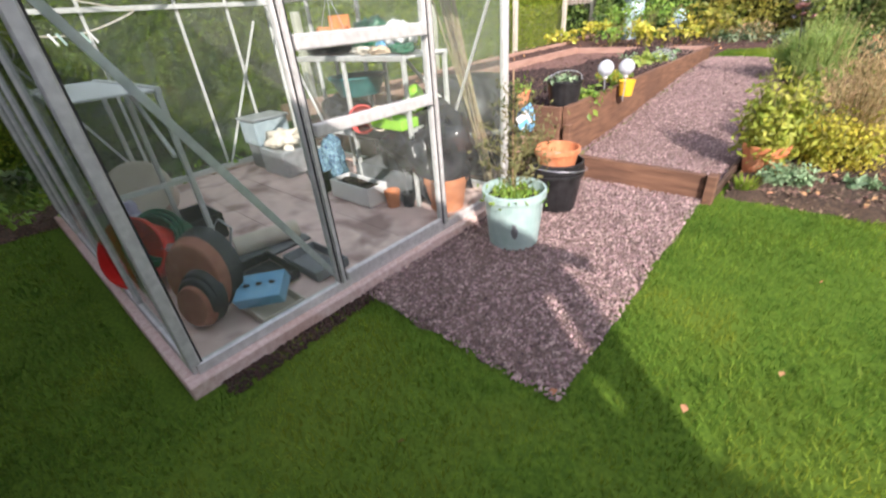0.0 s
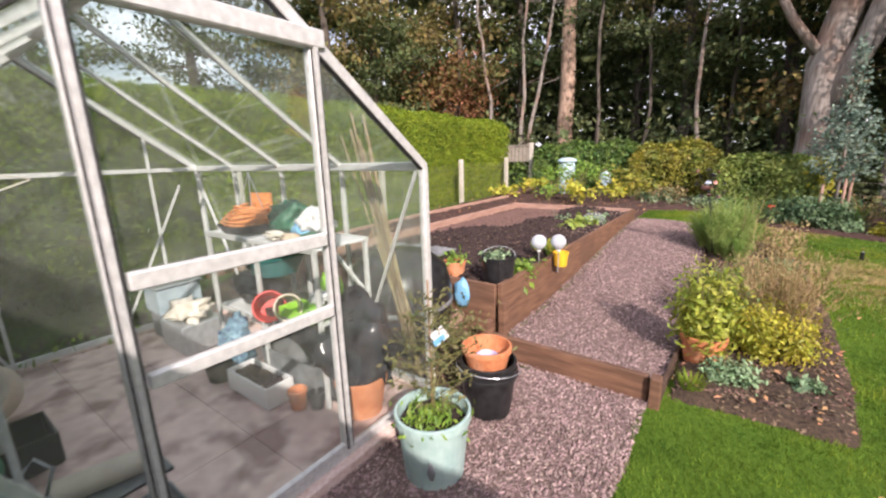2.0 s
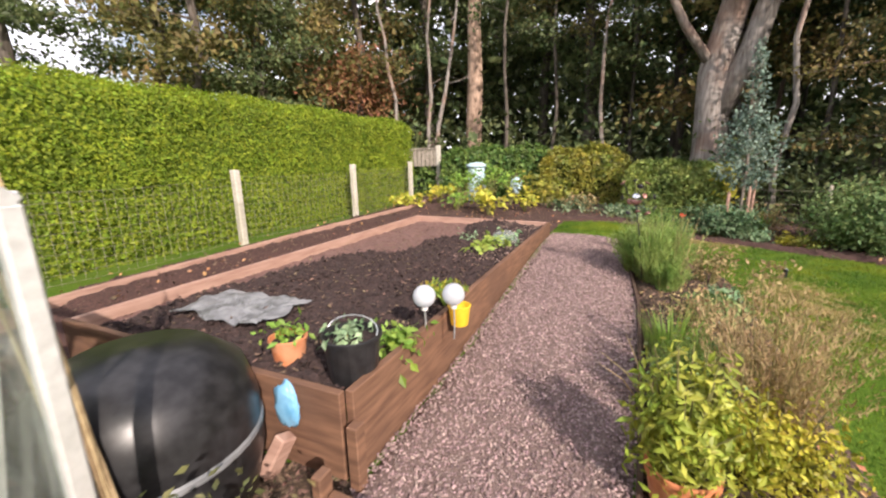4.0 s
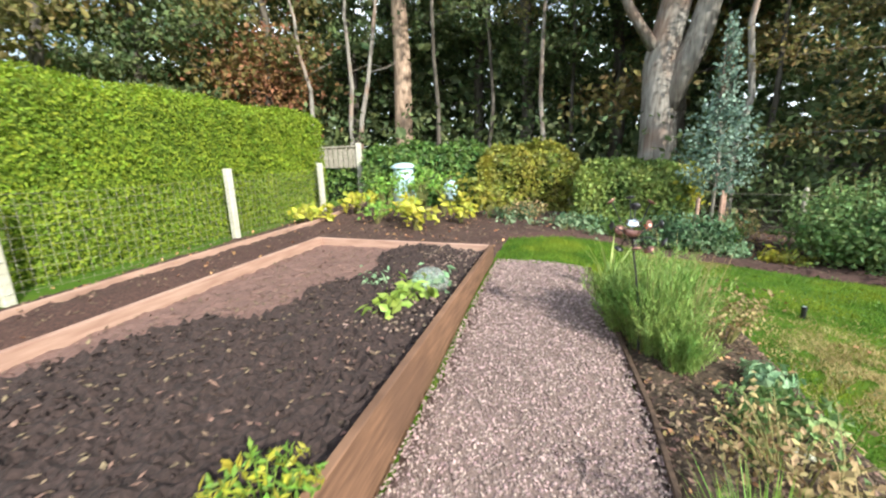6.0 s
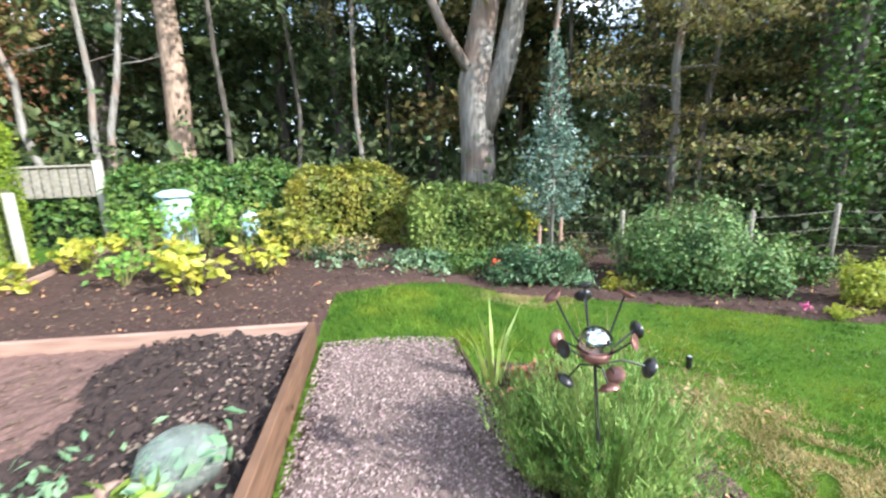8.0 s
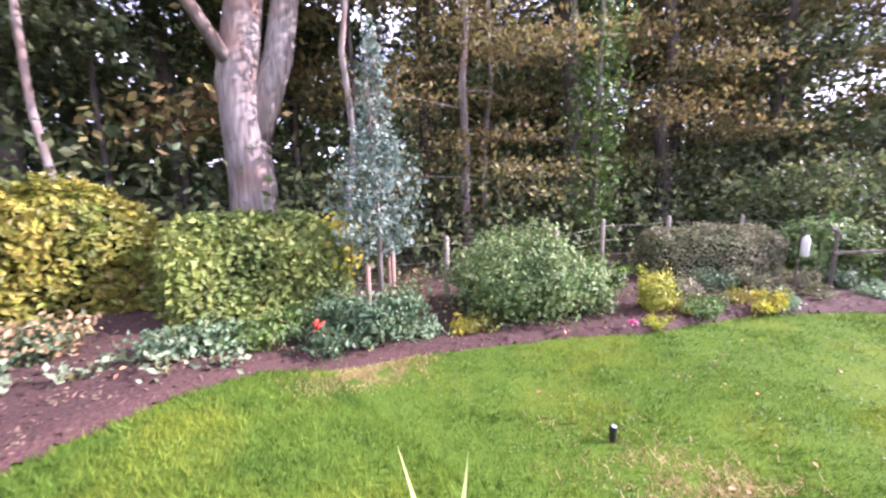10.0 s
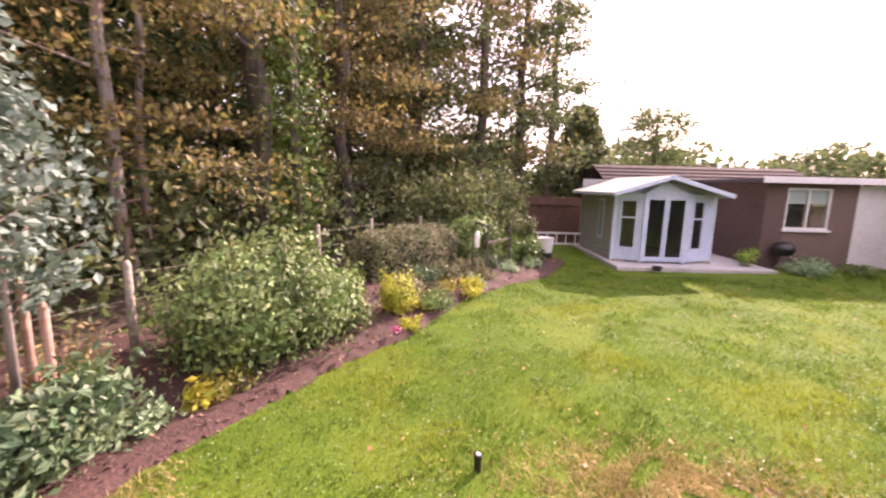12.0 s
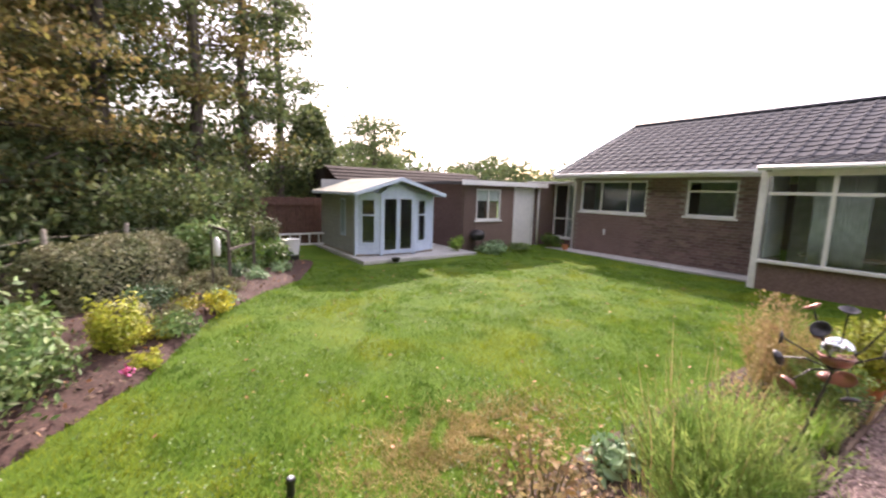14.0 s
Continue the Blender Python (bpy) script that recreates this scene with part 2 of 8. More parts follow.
M_green = material("green_plastic", (0.01, 0.10, 0.05), (0.02, 0.15, 0.08), 0.45, 10, 0.05)
M_teal = material("teal_plastic", (0.02, 0.14, 0.14), (0.04, 0.20, 0.20), 0.4, 10, 0.05)
M_lime = material("lime_plastic", (0.28, 0.62, 0.03), (0.36, 0.72, 0.06), 0.4, 10, 0.03)
M_orange = material("orange_mesh", (0.62, 0.22, 0.06), (0.78, 0.34, 0.12), 0.6, 40, 0.4)
M_bluep = material("sky_blue_plastic", (0.13, 0.38, 0.62), (0.25, 0.52, 0.75), 0.35, 10, 0.05)
M_cream = material("cream_plastic", (0.55, 0.47, 0.38), (0.66, 0.58, 0.48), 0.5, 12, 0.05)
M_purple = material("purple_foil", (0.28, 0.22, 0.42), (0.62, 0.60, 0.72), 0.3, 14, 0.7)
M_grey = material("grey_plastic", (0.16, 0.17, 0.18), (0.24, 0.25, 0.26), 0.5, 12, 0.05)
M_zinc = material("galvanised_metal", (0.42, 0.45, 0.48), (0.62, 0.65, 0.68), 0.35, 24, 0.05, metal=0.6)
M_cane = material("bamboo_cane", (0.24, 0.165, 0.09), (0.42, 0.31, 0.18), 0.6, 30, 0.1, vary=0.2, by="object")
M_card = material("cardboard", (0.50, 0.38, 0.27), (0.62, 0.50, 0.38), 0.85, 30, 0.1)
M_polyth = material("clear_polythene", (0.22, 0.23, 0.24), (0.42, 0.44, 0.46), 0.15, 8, 0.9, trans=0.4)
M_whitep = material("white_plastic", (0.68, 0.68, 0.69), (0.80, 0.80, 0.80), 0.4, 12, 0.05)
M_cloth = material("pale_glove_cloth", (0.55, 0.50, 0.42), (0.72, 0.68, 0.60), 0.9, 18, 0.4)
M_navy = material("navy_patterned_cloth", (0.02, 0.05, 0.14), (0.25, 0.42, 0.50), 0.7, 38, 0.3)
M_fresh = material("fresh_green_leaf", (0.14, 0.27, 0.03), (0.30, 0.46, 0.08), 0.5, 4, 0, vary=0.35, trans=0.35)
M_rosem = material("needle_leaf", (0.07, 0.10, 0.03), (0.22, 0.20, 0.08), 0.6, 4, 0, vary=0.4, trans=0.2)
M_sedum = material("sedum_leaf", (0.16, 0.28, 0.14), (0.32, 0.46, 0.26), 0.5, 6, 0, vary=0.3, trans=0.2)
M_globe = material("frosted_globe", (0.66, 0.70, 0.76), (0.78, 0.82, 0.86), 0.15, 12, 0.02, trans=0.4)
M_copper = material("weathered_copper", (0.26, 0.12, 0.10), (0.40, 0.22, 0.19), 0.35, 14, 0.2, metal=0.6)
M_steel = material("dark_steel", (0.03, 0.03, 0.035), (0.08, 0.075, 0.08), 0.35, 14, 0.1, metal=0.5)
M_mirror = material("mirror_ball", (0.75, 0.77, 0.78), (0.82, 0.84, 0.85), 0.06, 3, 0, metal=1.0)
M_pink = material("pink_petal", (0.72, 0.10, 0.32), (0.80, 0.20, 0.42), 0.5, 4, 0)
M_redpet = material("red_petal", (0.75, 0.05, 0.03), (0.80, 0.12, 0.06), 0.5, 4, 0)
M_fallen = material("fallen_leaf", (0.34, 0.15, 0.07), (0.54, 0.31, 0.15), 0.7, 8, 0.1, vary=0.3)
M_worn = material("worn_blade", (0.33, 0.26, 0.10), (0.54, 0.43, 0.20), 0.8, 4, 0, vary=0.3, trans=0.3)
M_straw = material("dry_grass", (0.30, 0.22, 0.10), (0.50, 0.38, 0.20), 0.8, 4, 0, vary=0.4, trans=0.3)


# ---- mesh helpers ----
def thing(name, at, label="", category="", group="", kind=""):
    ob = new(name)
    ob.empty_display_size = 0.1
    ob.location = at
    return tagged(ob, label, category, group, kind)


def put(ob, parent):
    if parent:
        ob.parent = parent
        if not parent.parent:
            ob.matrix_parent_inverse = Matrix.Translation(-parent.location)
    return ob


def part(name, bm, mat_, parent=None, label="", smooth=False, kind="", category="", group=""):
    me = bpy.data.meshes.new(name)
    bm.normal_update()
    bm.to_mesh(me)
    bm.free()
    me.materials.append(mat_)
    if smooth:
        me.polygons.foreach_set("use_smooth", [True] * len(me.polygons))
    ob = put(new(name, me), parent)
    return tagged(ob, label, category, group, kind)


def raw(name, verts, faces, mat_, parent=None, label="", kind="", category="", group="", smooth=False):
    """A mesh from arrays: verts (n, 3), faces (m, k)."""
    me = bpy.data.meshes.new(name)
    verts, faces = np.asarray(verts, np.float32), np.asarray(faces, np.int32)
    m, k = faces.shape
    me.vertices.add(len(verts))
    me.vertices.foreach_set("co", verts.ravel())
    me.loops.add(m * k)
    me.loops.foreach_set("vertex_index", faces.ravel())
    me.polygons.add(m)
    me.polygons.foreach_set("loop_start", np.arange(0, m * k, k, dtype=np.int32))
    me.polygons.foreach_set("use_smooth", np.full(m, smooth))
    me.update(calc_edges=True)
    me.materials.append(mat_)
    return tagged(put(new(name, me), parent), label, category, group, kind)


def box(bm, x0, y0, z0, x1, y1, z1, bev=0.0):
    r = bmesh.ops.create_cube(bm, size=1)
    vs = r["verts"]
    for v in vs:
        v.co = ((x0 + x1) / 2 + v.co.x * (x1 - x0), (y0 + y1) / 2 + v.co.y * (y1 - y0), (z0 + z1) / 2 + v.co.z * (z1 - z0))
    if bev:
        bmesh.ops.bevel(bm, geom=list({e for v in vs for e in v.link_edges}), offset=bev, segments=1, affect="EDGES")
    return bm


def one(*a, bev=0.0):
    return box(bmesh.new(), *a, bev=bev)


def beam(bm, p, q, w, h, side=(0, 0, 1), bev=0.0):
    """A bar from p to q, h thick along side, w thick across it."""
    p, q, side = Vector(p), Vector(q), Vector(side)
    d = (q - p).normalized()
    u = d.cross(side).normalized()
    v = u.cross(d)
    r = bmesh.ops.create_cube(bm, size=1)["verts"]
    ln, mid = (q - p).length, (p + q) / 2
    for k in r:
        k.co = mid + d * (k.co.x * ln) + u * (k.co.y * w) + v * (k.co.z * h)
    bmesh.ops.recalc_face_normals(bm, faces=list({f for k in r for f in k.link_faces}))
    if bev:
        bmesh.ops.bevel(bm, geom=list({e for k in r for e in k.link_edges}), offset=bev, segments=1, affect="EDGES")
    return bm


def bar(p, q, w, h, side=(0, 0, 1), bev=0.0):
    return beam(bmesh.new(), p, q, w, h, side, bev)


def lathe(bm, prof, seg=28, at=(0, 0, 0), turn=None):
    """A turned shape: prof is (radius, height) from foot to the last point."""
    rings = []
    turn = turn or Matrix.Identity(3)
    for r, z in prof:
        rings.append([bm.verts.new(Vector(at) + turn @ Vector((r * math.cos(2 * math.pi * k / seg), r * math.sin(2 * math.pi * k / seg), z))) for k in range(seg)])
    for a, b in zip(rings, rings[1:]):
        for k in range(seg):
            bm.faces.new((a[k], a[(k + 1) % seg], b[(k + 1) % seg], b[k]))
    if prof[0][0] > 0.001:
        bm.faces.new(rings[0][::-1])
    if prof[-1][0] > 0.001:
        bm.faces.new(rings[-1])
    return bm


def tube(bm, pts, r0, r1=None, seg=8, wob=0.0):
    """A tapered tube through the points."""
    r1 = r0 if r1 is None else r1
    pts = [Vector(p) for p in pts]
    rings = []
    for i, p in enumerate(pts):
        d = (pts[min(i + 1, len(pts) - 1)] - pts[max(i - 1, 0)]).normalized()
        u = d.cross(Vector((0.31, 0.95, 0.07))).normalized()
        v = d.cross(u)
        r = r0 + (r1 - r0) * i / max(1, len(pts) - 1)
        rings.append([bm.verts.new(p + (u * math.cos(2 * math.pi * k / seg) + v * math.sin(2 * math.pi * k / seg)) * r * (1 + wob * random.uniform(-1, 1))) for k in range(seg)])
    for a, b in zip(rings, rings[1:]):
        for k in range(seg):
            bm.faces.new((a[k], b[k], b[(k + 1) % seg], a[(k + 1) % seg]))
    bm.faces.new(rings[0])
    bm.faces.new(rings[-1][::-1])
    return bm


rng = np.random.default_rng(5)


def unit(v):
    return v / np.maximum(np.linalg.norm(v, axis=1, keepdims=True), 1e-9)


def leaves(name, c, mat_, size, parent=None, out=None, long=1.6, label="", kind="", droop=0.0, jit=0.35, category=""):
    """Folded leaf blades of four corners at the points c, each an island; out: the way they face."""
    n = len(c)
    d = rng.normal(size=(n, 3))
    if out is not None:
        d = d * 0.6 + out
    d = unit(d)
    t = unit(np.cross(d, rng.normal(size=(n, 3))))
    t[:, 2] -= droop
    t = unit(t)
    s = unit(np.cross(d, t))
    k = (size * (1 + jit * rng.uniform(-1, 1, n)))[:, None]
    v = np.stack([c, c + t * k * long * 0.45 + s * k * 0.42 + d * k * 0.12, c + t * k * long, c + t * k * long * 0.45 - s * k * 0.42 + d * k * 0.12], 1).reshape(-1, 3)
    f = np.arange(n * 4).reshape(n, 4)
    return raw(name, v, f, mat_, parent, label, kind, category)


def ss(t):
    t = np.clip(t, 0, 1)
    return t * t * (3 - 2 * t)


def ground_z(x, y):
    """The height of the ground: level lawn, rising to the far end of the path and the hedges."""
    x, y = np.asarray(x, float), np.asarray(y, float)
    a = 0.30 * ss((2.4 - x) / 2.2) * ss((y - 2.6) / 5.0)
    b = 0.40 * ss((-2.7 - x) / 1.0) * ss((y - 1.2) / 2.0)
    c = 0.05 * np.sin(x * 0.5) * np.sin(y * 0.43) * ss((np.hypot(x - 2, y - 2) - 3) / 4) * ss((x - 2) / 3)
    far = 1.0 * ss((y - 14) / 12)
    return np.maximum(a, b) + c + far


def gz(x, y):
    return float(ground_z(x, y))


def inside(px, py, poly):
    """Signed distance to a polygon's edge, positive inside."""
    px, py = np.asarray(px, float), np.asarray(py, float)
    best, odd = np.full(px.shape, 1e9), np.zeros(px.shape, bool)
    for (x0, y0), (x1, y1) in zip(poly, poly[1:] + poly[:1]):
        dx, dy = x1 - x0, y1 - y0
        t = np.clip(((px - x0) * dx + (py - y0) * dy) / (dx * dx + dy * dy), 0, 1)
        best = np.minimum(best, np.hypot(px - x0 - t * dx, py - y0 - t * dy))
        if y0 != y1:
            odd ^= ((y0 > py) != (y1 > py)) & (px < (x1 - x0) * (py - y0) / (y1 - y0) + x0)
    return np.where(odd, best, -best)


def wave(x, y, f, s=0.0):
    return (np.sin(x * f + 1.3 * np.sin(y * f * 0.7 + s)) * np.sin(y * f * 1.1 + 1.7 * np.sin(x * f * 0.6 + s * 2)))


def patch(name, poly, mat_, high=0.05, step=0.06, rough=0.01, slope=0.7, z0=None, label="", kind="structure", edge=0.02):
    """A bed of soil or gravel with an uneven edge, standing a little above the ground."""
    xs = np.arange(min(p[0] for p in poly) - 0.1, max(p[0] for p in poly) + 0.1 + step, step)
    ys = np.arange(min(p[1] for p in poly) - 0.1, max(p[1] for p in poly) + 0.1 + step, step)
    X, Y = np.meshgrid(xs, ys)
    s = inside(X, Y, poly) + edge * wave(X, Y, 9)
    base = ground_z(X, Y) if z0 is None else np.full(X.shape, z0)
    Z = base + np.clip(s * slope, -0.05, high) + rough * (wave(X, Y, 21, 1) + rng.normal(size=X.shape) * 0.5) * (s > 0)
    idx = np.arange(X.size).reshape(X.shape)
    f = np.stack([idx[:-1, :-1], idx[:-1, 1:], idx[1:, 1:], idx[1:, :-1]], -1).reshape(-1, 4)
    f = f[(s.ravel()[f] > -0.08).all(1)]
    return raw(name, np.stack([X, Y, Z], -1).reshape(-1, 3), f, mat_, None, label, kind, smooth=True)


def scatter(poly, n, margin=0.0):
    x0, x1 = min(p[0] for p in poly), max(p[0] for p in poly)
    y0, y1 = min(p[1] for p in poly), max(p[1] for p in poly)
    p = rng.uniform((x0, y0), (x1, y1), (n, 2))
    return p[inside(p[:, 0], p[:, 1], poly) > margin]


def stones(name, p, z, mat_, size, flat=0.6, label="", kind="stuff", parent=None, long=1.0):
    """Small angular stones or chips lying at the points p."""
    n = len(p)
    t = np.array([(1, 0, 0), (0, 1, 0), (-1, 0, 0), (0, -1, 0), (0.1, 0.1, 1), (0, 0, -1)], float)
    v = t[None] * (size * rng.uniform(0.6, 1.3, (n, 1, 1))) * rng.uniform(0.7, 1.2, (n, 6, 1))
    v[..., 2] *= flat
    v[..., 0] *= long
    a = rng.uniform(0, 6.28, n)
    ca, sa = np.cos(a)[:, None], np.sin(a)[:, None]
    tilt = rng.normal(size=(n, 1)) * 0.35
    x, y = v[..., 0] * ca - v[..., 1] * sa, v[..., 0] * sa + v[..., 1] * ca
    zz = v[..., 2] + v[..., 0] * tilt
    v = np.stack([x + p[:, 0, None], y + p[:, 1, None], zz + np.asarray(z)[:, None]], -1).reshape(-1, 3)
    f = np.array([(0, 1, 4), (1, 2, 4), (2, 3, 4), (3, 0, 4), (1, 0, 5), (2, 1, 5), (3, 2, 5), (0, 3, 5)])
    return raw(name, v, (np.arange(n)[:, None, None] * 6 + f[None]).reshape(-1, 3), mat_, parent, label, kind)


def blades(name, p, z, mat_, high, wide, parent=None, kind="stuff", label="", lean=0.4, category=""):
    """Grass blades, one narrow triangle each."""
    n = len(p)
    a = rng.uniform(0, 6.28, n)
    h = high * rng.uniform(0.5, 1.25, n)
    w = np.stack([np.cos(a), np.sin(a), 0 * a], 1) * wide
    b = np.stack([p[:, 0], p[:, 1], z], 1)
    tip = b + np.stack([rng.normal(size=n) * h * lean, rng.normal(size=n) * h * lean, h], 1)
    v = np.stack([b - w, b + w, tip], 1).reshape(-1, 3)
    return raw(name, v, np.arange(n * 3).reshape(n, 3), mat_, parent, label, kind, category)


# ---- ground ----
def axis(lo, hi, step, far):
    a = list(np.arange(lo, hi + step / 2, step))
    k = step
    while a[-1] < far:
        k *= 1.5
        a.append(a[-1] + k)
        a.insert(0, a[0] - k)
    return np.array(a)


gx, gy = axis(-8, 16, 0.2, 400), axis(-8, 16, 0.2, 400)
X, Y = np.meshgrid(gx, gy)
Z = ground_z(X, Y) + 0.008 * wave(X, Y, 2.3) * (np.abs(X) < 20)
ii = np.arange(X.size).reshape(X.shape)
F = np.stack([ii[:-1, :-1], ii[:-1, 1:], ii[1:, 1:], ii[1:, :-1]], -1).reshape(-1, 4)
ground = raw("ground", np.stack([X, Y, Z], -1).reshape(-1, 3), F, M_lawn, None, "mown green lawn with mossy and worn yellow patches", "structure", smooth=True)

PATCH = [(-0.26, 0.05), (0.40, 0.03), (0.92, 0.0), (0.91, 0.6), (0.90, 1.2), (0.90, 2.24), (-0.26, 2.24)]
APRON = [(-3.2, 1.5), (-0.3, 1.5), (-0.3, 2.52), (-3.2, 2.52)]
PATH_G = [(-0.30, 2.28), (0.94, 2.28), (0.98, 4.2), (0.99, 5.3), (0.84, 6.9), (0.80, 7.85), (-0.25, 7.87)]
STRIP = [(1.0, 2.35), (1.9, 2.4), (2.0, 3.0), (2.06, 4.5), (2.05, 6.0), (2.05, 6.9), (1.7, 7.5), (0.95, 7.6), (0.86, 6.9), (1.0, 5.3)]
LEFTBED = [(-3.95, 1.6), (-2.95, 1.6), (-2.88, 8.1), (-0.36, 8.02), (-0.28, 9.3), (0.6, 9.62), (1.3, 9.85), (1.9, 9.62), (2.6, 9.5), (3.17, 9.2), (4.05, 8.8), (4.5, 8.5), (4.95, 8.12), (5.6, 7.85), (6.72, 7.33), (7.6, 6.6), (8.37, 5.75), (10.2, 4.9), (11, 5.6), (8, 9), (4, 12), (-2, 13.2), (-5, 13), (-4.4, 9.5)]
GHBED = [(-3.9, -1.9), (-3.2, -1.9), (-3.05, 1.4), (-3.9, 1.4)]
BED = [(-2.85, 2.55), (-0.36, 2.55), (-0.36, 7.85), (-2.85, 7.95)]
patch("gravel_path", PATCH, M_gravelbed, 0.015, 0.06, 0.003, label="pink gravel path beside the greenhouse")
patch("gravel_path", PATH_G, M_gravelbed, 0.05, 0.06, 0.003, label="raised pink gravel path between boards")
patch("soil_strip", APRON, M_mulch, 0.03, 0.06, 0.01, label="bare ground between greenhouse and raised bed")
patch("flower_strip", STRIP, M_mulch, 0.06, 0.06, 0.012, label="bark-mulched flower strip beside the gravel path")
patch("border", LEFTBED, M_mulch, 0.06, 0.08, 0.015, label="bark-mulched border in front of hedge and fence")
patch("border", GHBED, M_mulch, 0.05, 0.08, 0.01, label="narrow planted border behind the greenhouse")
for poly, dens, lift in ((PATCH, 6000, 0.02), (PATH_G, 4200, 0.055)):
    x0, x1 = min(p[0] for p in poly), max(p[0] for p in poly)
    y0, y1 = min(p[1] for p in poly), max(p[1] for p in poly)
    p = scatter(poly, int((x1 - x0) * (y1 - y0) * dens), -0.01)
    stones("gravel", p, ground_z(p[:, 0], p[:, 1]) + lift + rng.uniform(-0.004, 0.006, len(p)), M_stone, 0.0085, 0.6, "pink and grey crushed stone gravel", long=1.25)
for poly, n, lift in ((STRIP, 6000, 0.06), (LEFTBED, 34000, 0.06), (APRON, 5000, 0.03), (GHBED, 1500, 0.05)):
    p = scatter(poly, n, 0.0)
    s = np.clip(inside(p[:, 0], p[:, 1], poly) * 0.7, 0, lift)
    stones("bark_chips", p, ground_z(p[:, 0], p[:, 1]) + s + 0.004, M_chip, 0.012, 0.35, "brown bark chips and dead leaves", long=1.9)

# grass blades
ALLBEDS = [PATCH, PATH_G, STRIP, LEFTBED, GHBED, APRON, [(-3.1, -0.95), (-0.2, -0.95), (-0.2, 1.6), (-3.1, 1.6)], [(-3.0, 2.4), (-0.28, 2.4), (-0.28, 8.1), (-3.0, 8.1)], [(8.8, 0.3), (12, 0.3), (12, 4.2), (8.8, 4.2)], [(-9, -9), (12, -9), (12, -2.4), (-9, -2.4)], [(-3, -9), (3.7, -9), (3.7, -1.7), (-3, -1.7)]]


def turf(x0, y0, x1, y1, dens, high, wide, keep=None):
    p = rng.uniform((x0, y0), (x1, y1), (int((x1 - x0) * (y1 - y0) * dens), 2))
    ok = np.ones(len(p), bool)
    for poly in ALLBEDS:
        ok &= inside(p[:, 0], p[:, 1], poly) < 0.02 * wave(p[:, 0], p[:, 1], 14)
    if keep is not None:
        ok &= keep(p)
    p = p[ok]
    return blades("grass", p, ground_z(p[:, 0], p[:, 1]), M_blade, high, wide, label="short mown green grass")


def mossy(p):
    return wave(p[:, 0], p[:, 1], 3.1, 0.7) + 0.7 * wave(p[:, 0], p[:, 1], 9.7, 1.9) > 0.35


turf(2.0, -1.5, 9.5, 9.4, 900, 0.052, 0.006, mossy)
turf(-1.9, -1.65, 3.4, 2.6, 5200, 0.032, 0.0028)
turf(1.6, 2.6, 4.6, 9.6, 3300, 0.032, 0.0034)
turf(-0.3, 7.8, 1.7, 9.95, 3600, 0.055, 0.004)
turf(4.6, -2.4, 10.2, 9.0, 1300, 0.024, 0.005)
turf(3.4, -2.4, 4.6, 2.6, 1800, 0.028, 0.0045)
turf(-3.6, -3.0, -1.9, -0.8, 2200, 0.035, 0.004)


# ---- greenhouse ----
GX0, GX1, GY0, GY1, GYM, EAVE, RIDGE = -3.2, -0.30, -0.80, 1.50, 0.35, 1.55, 2.42


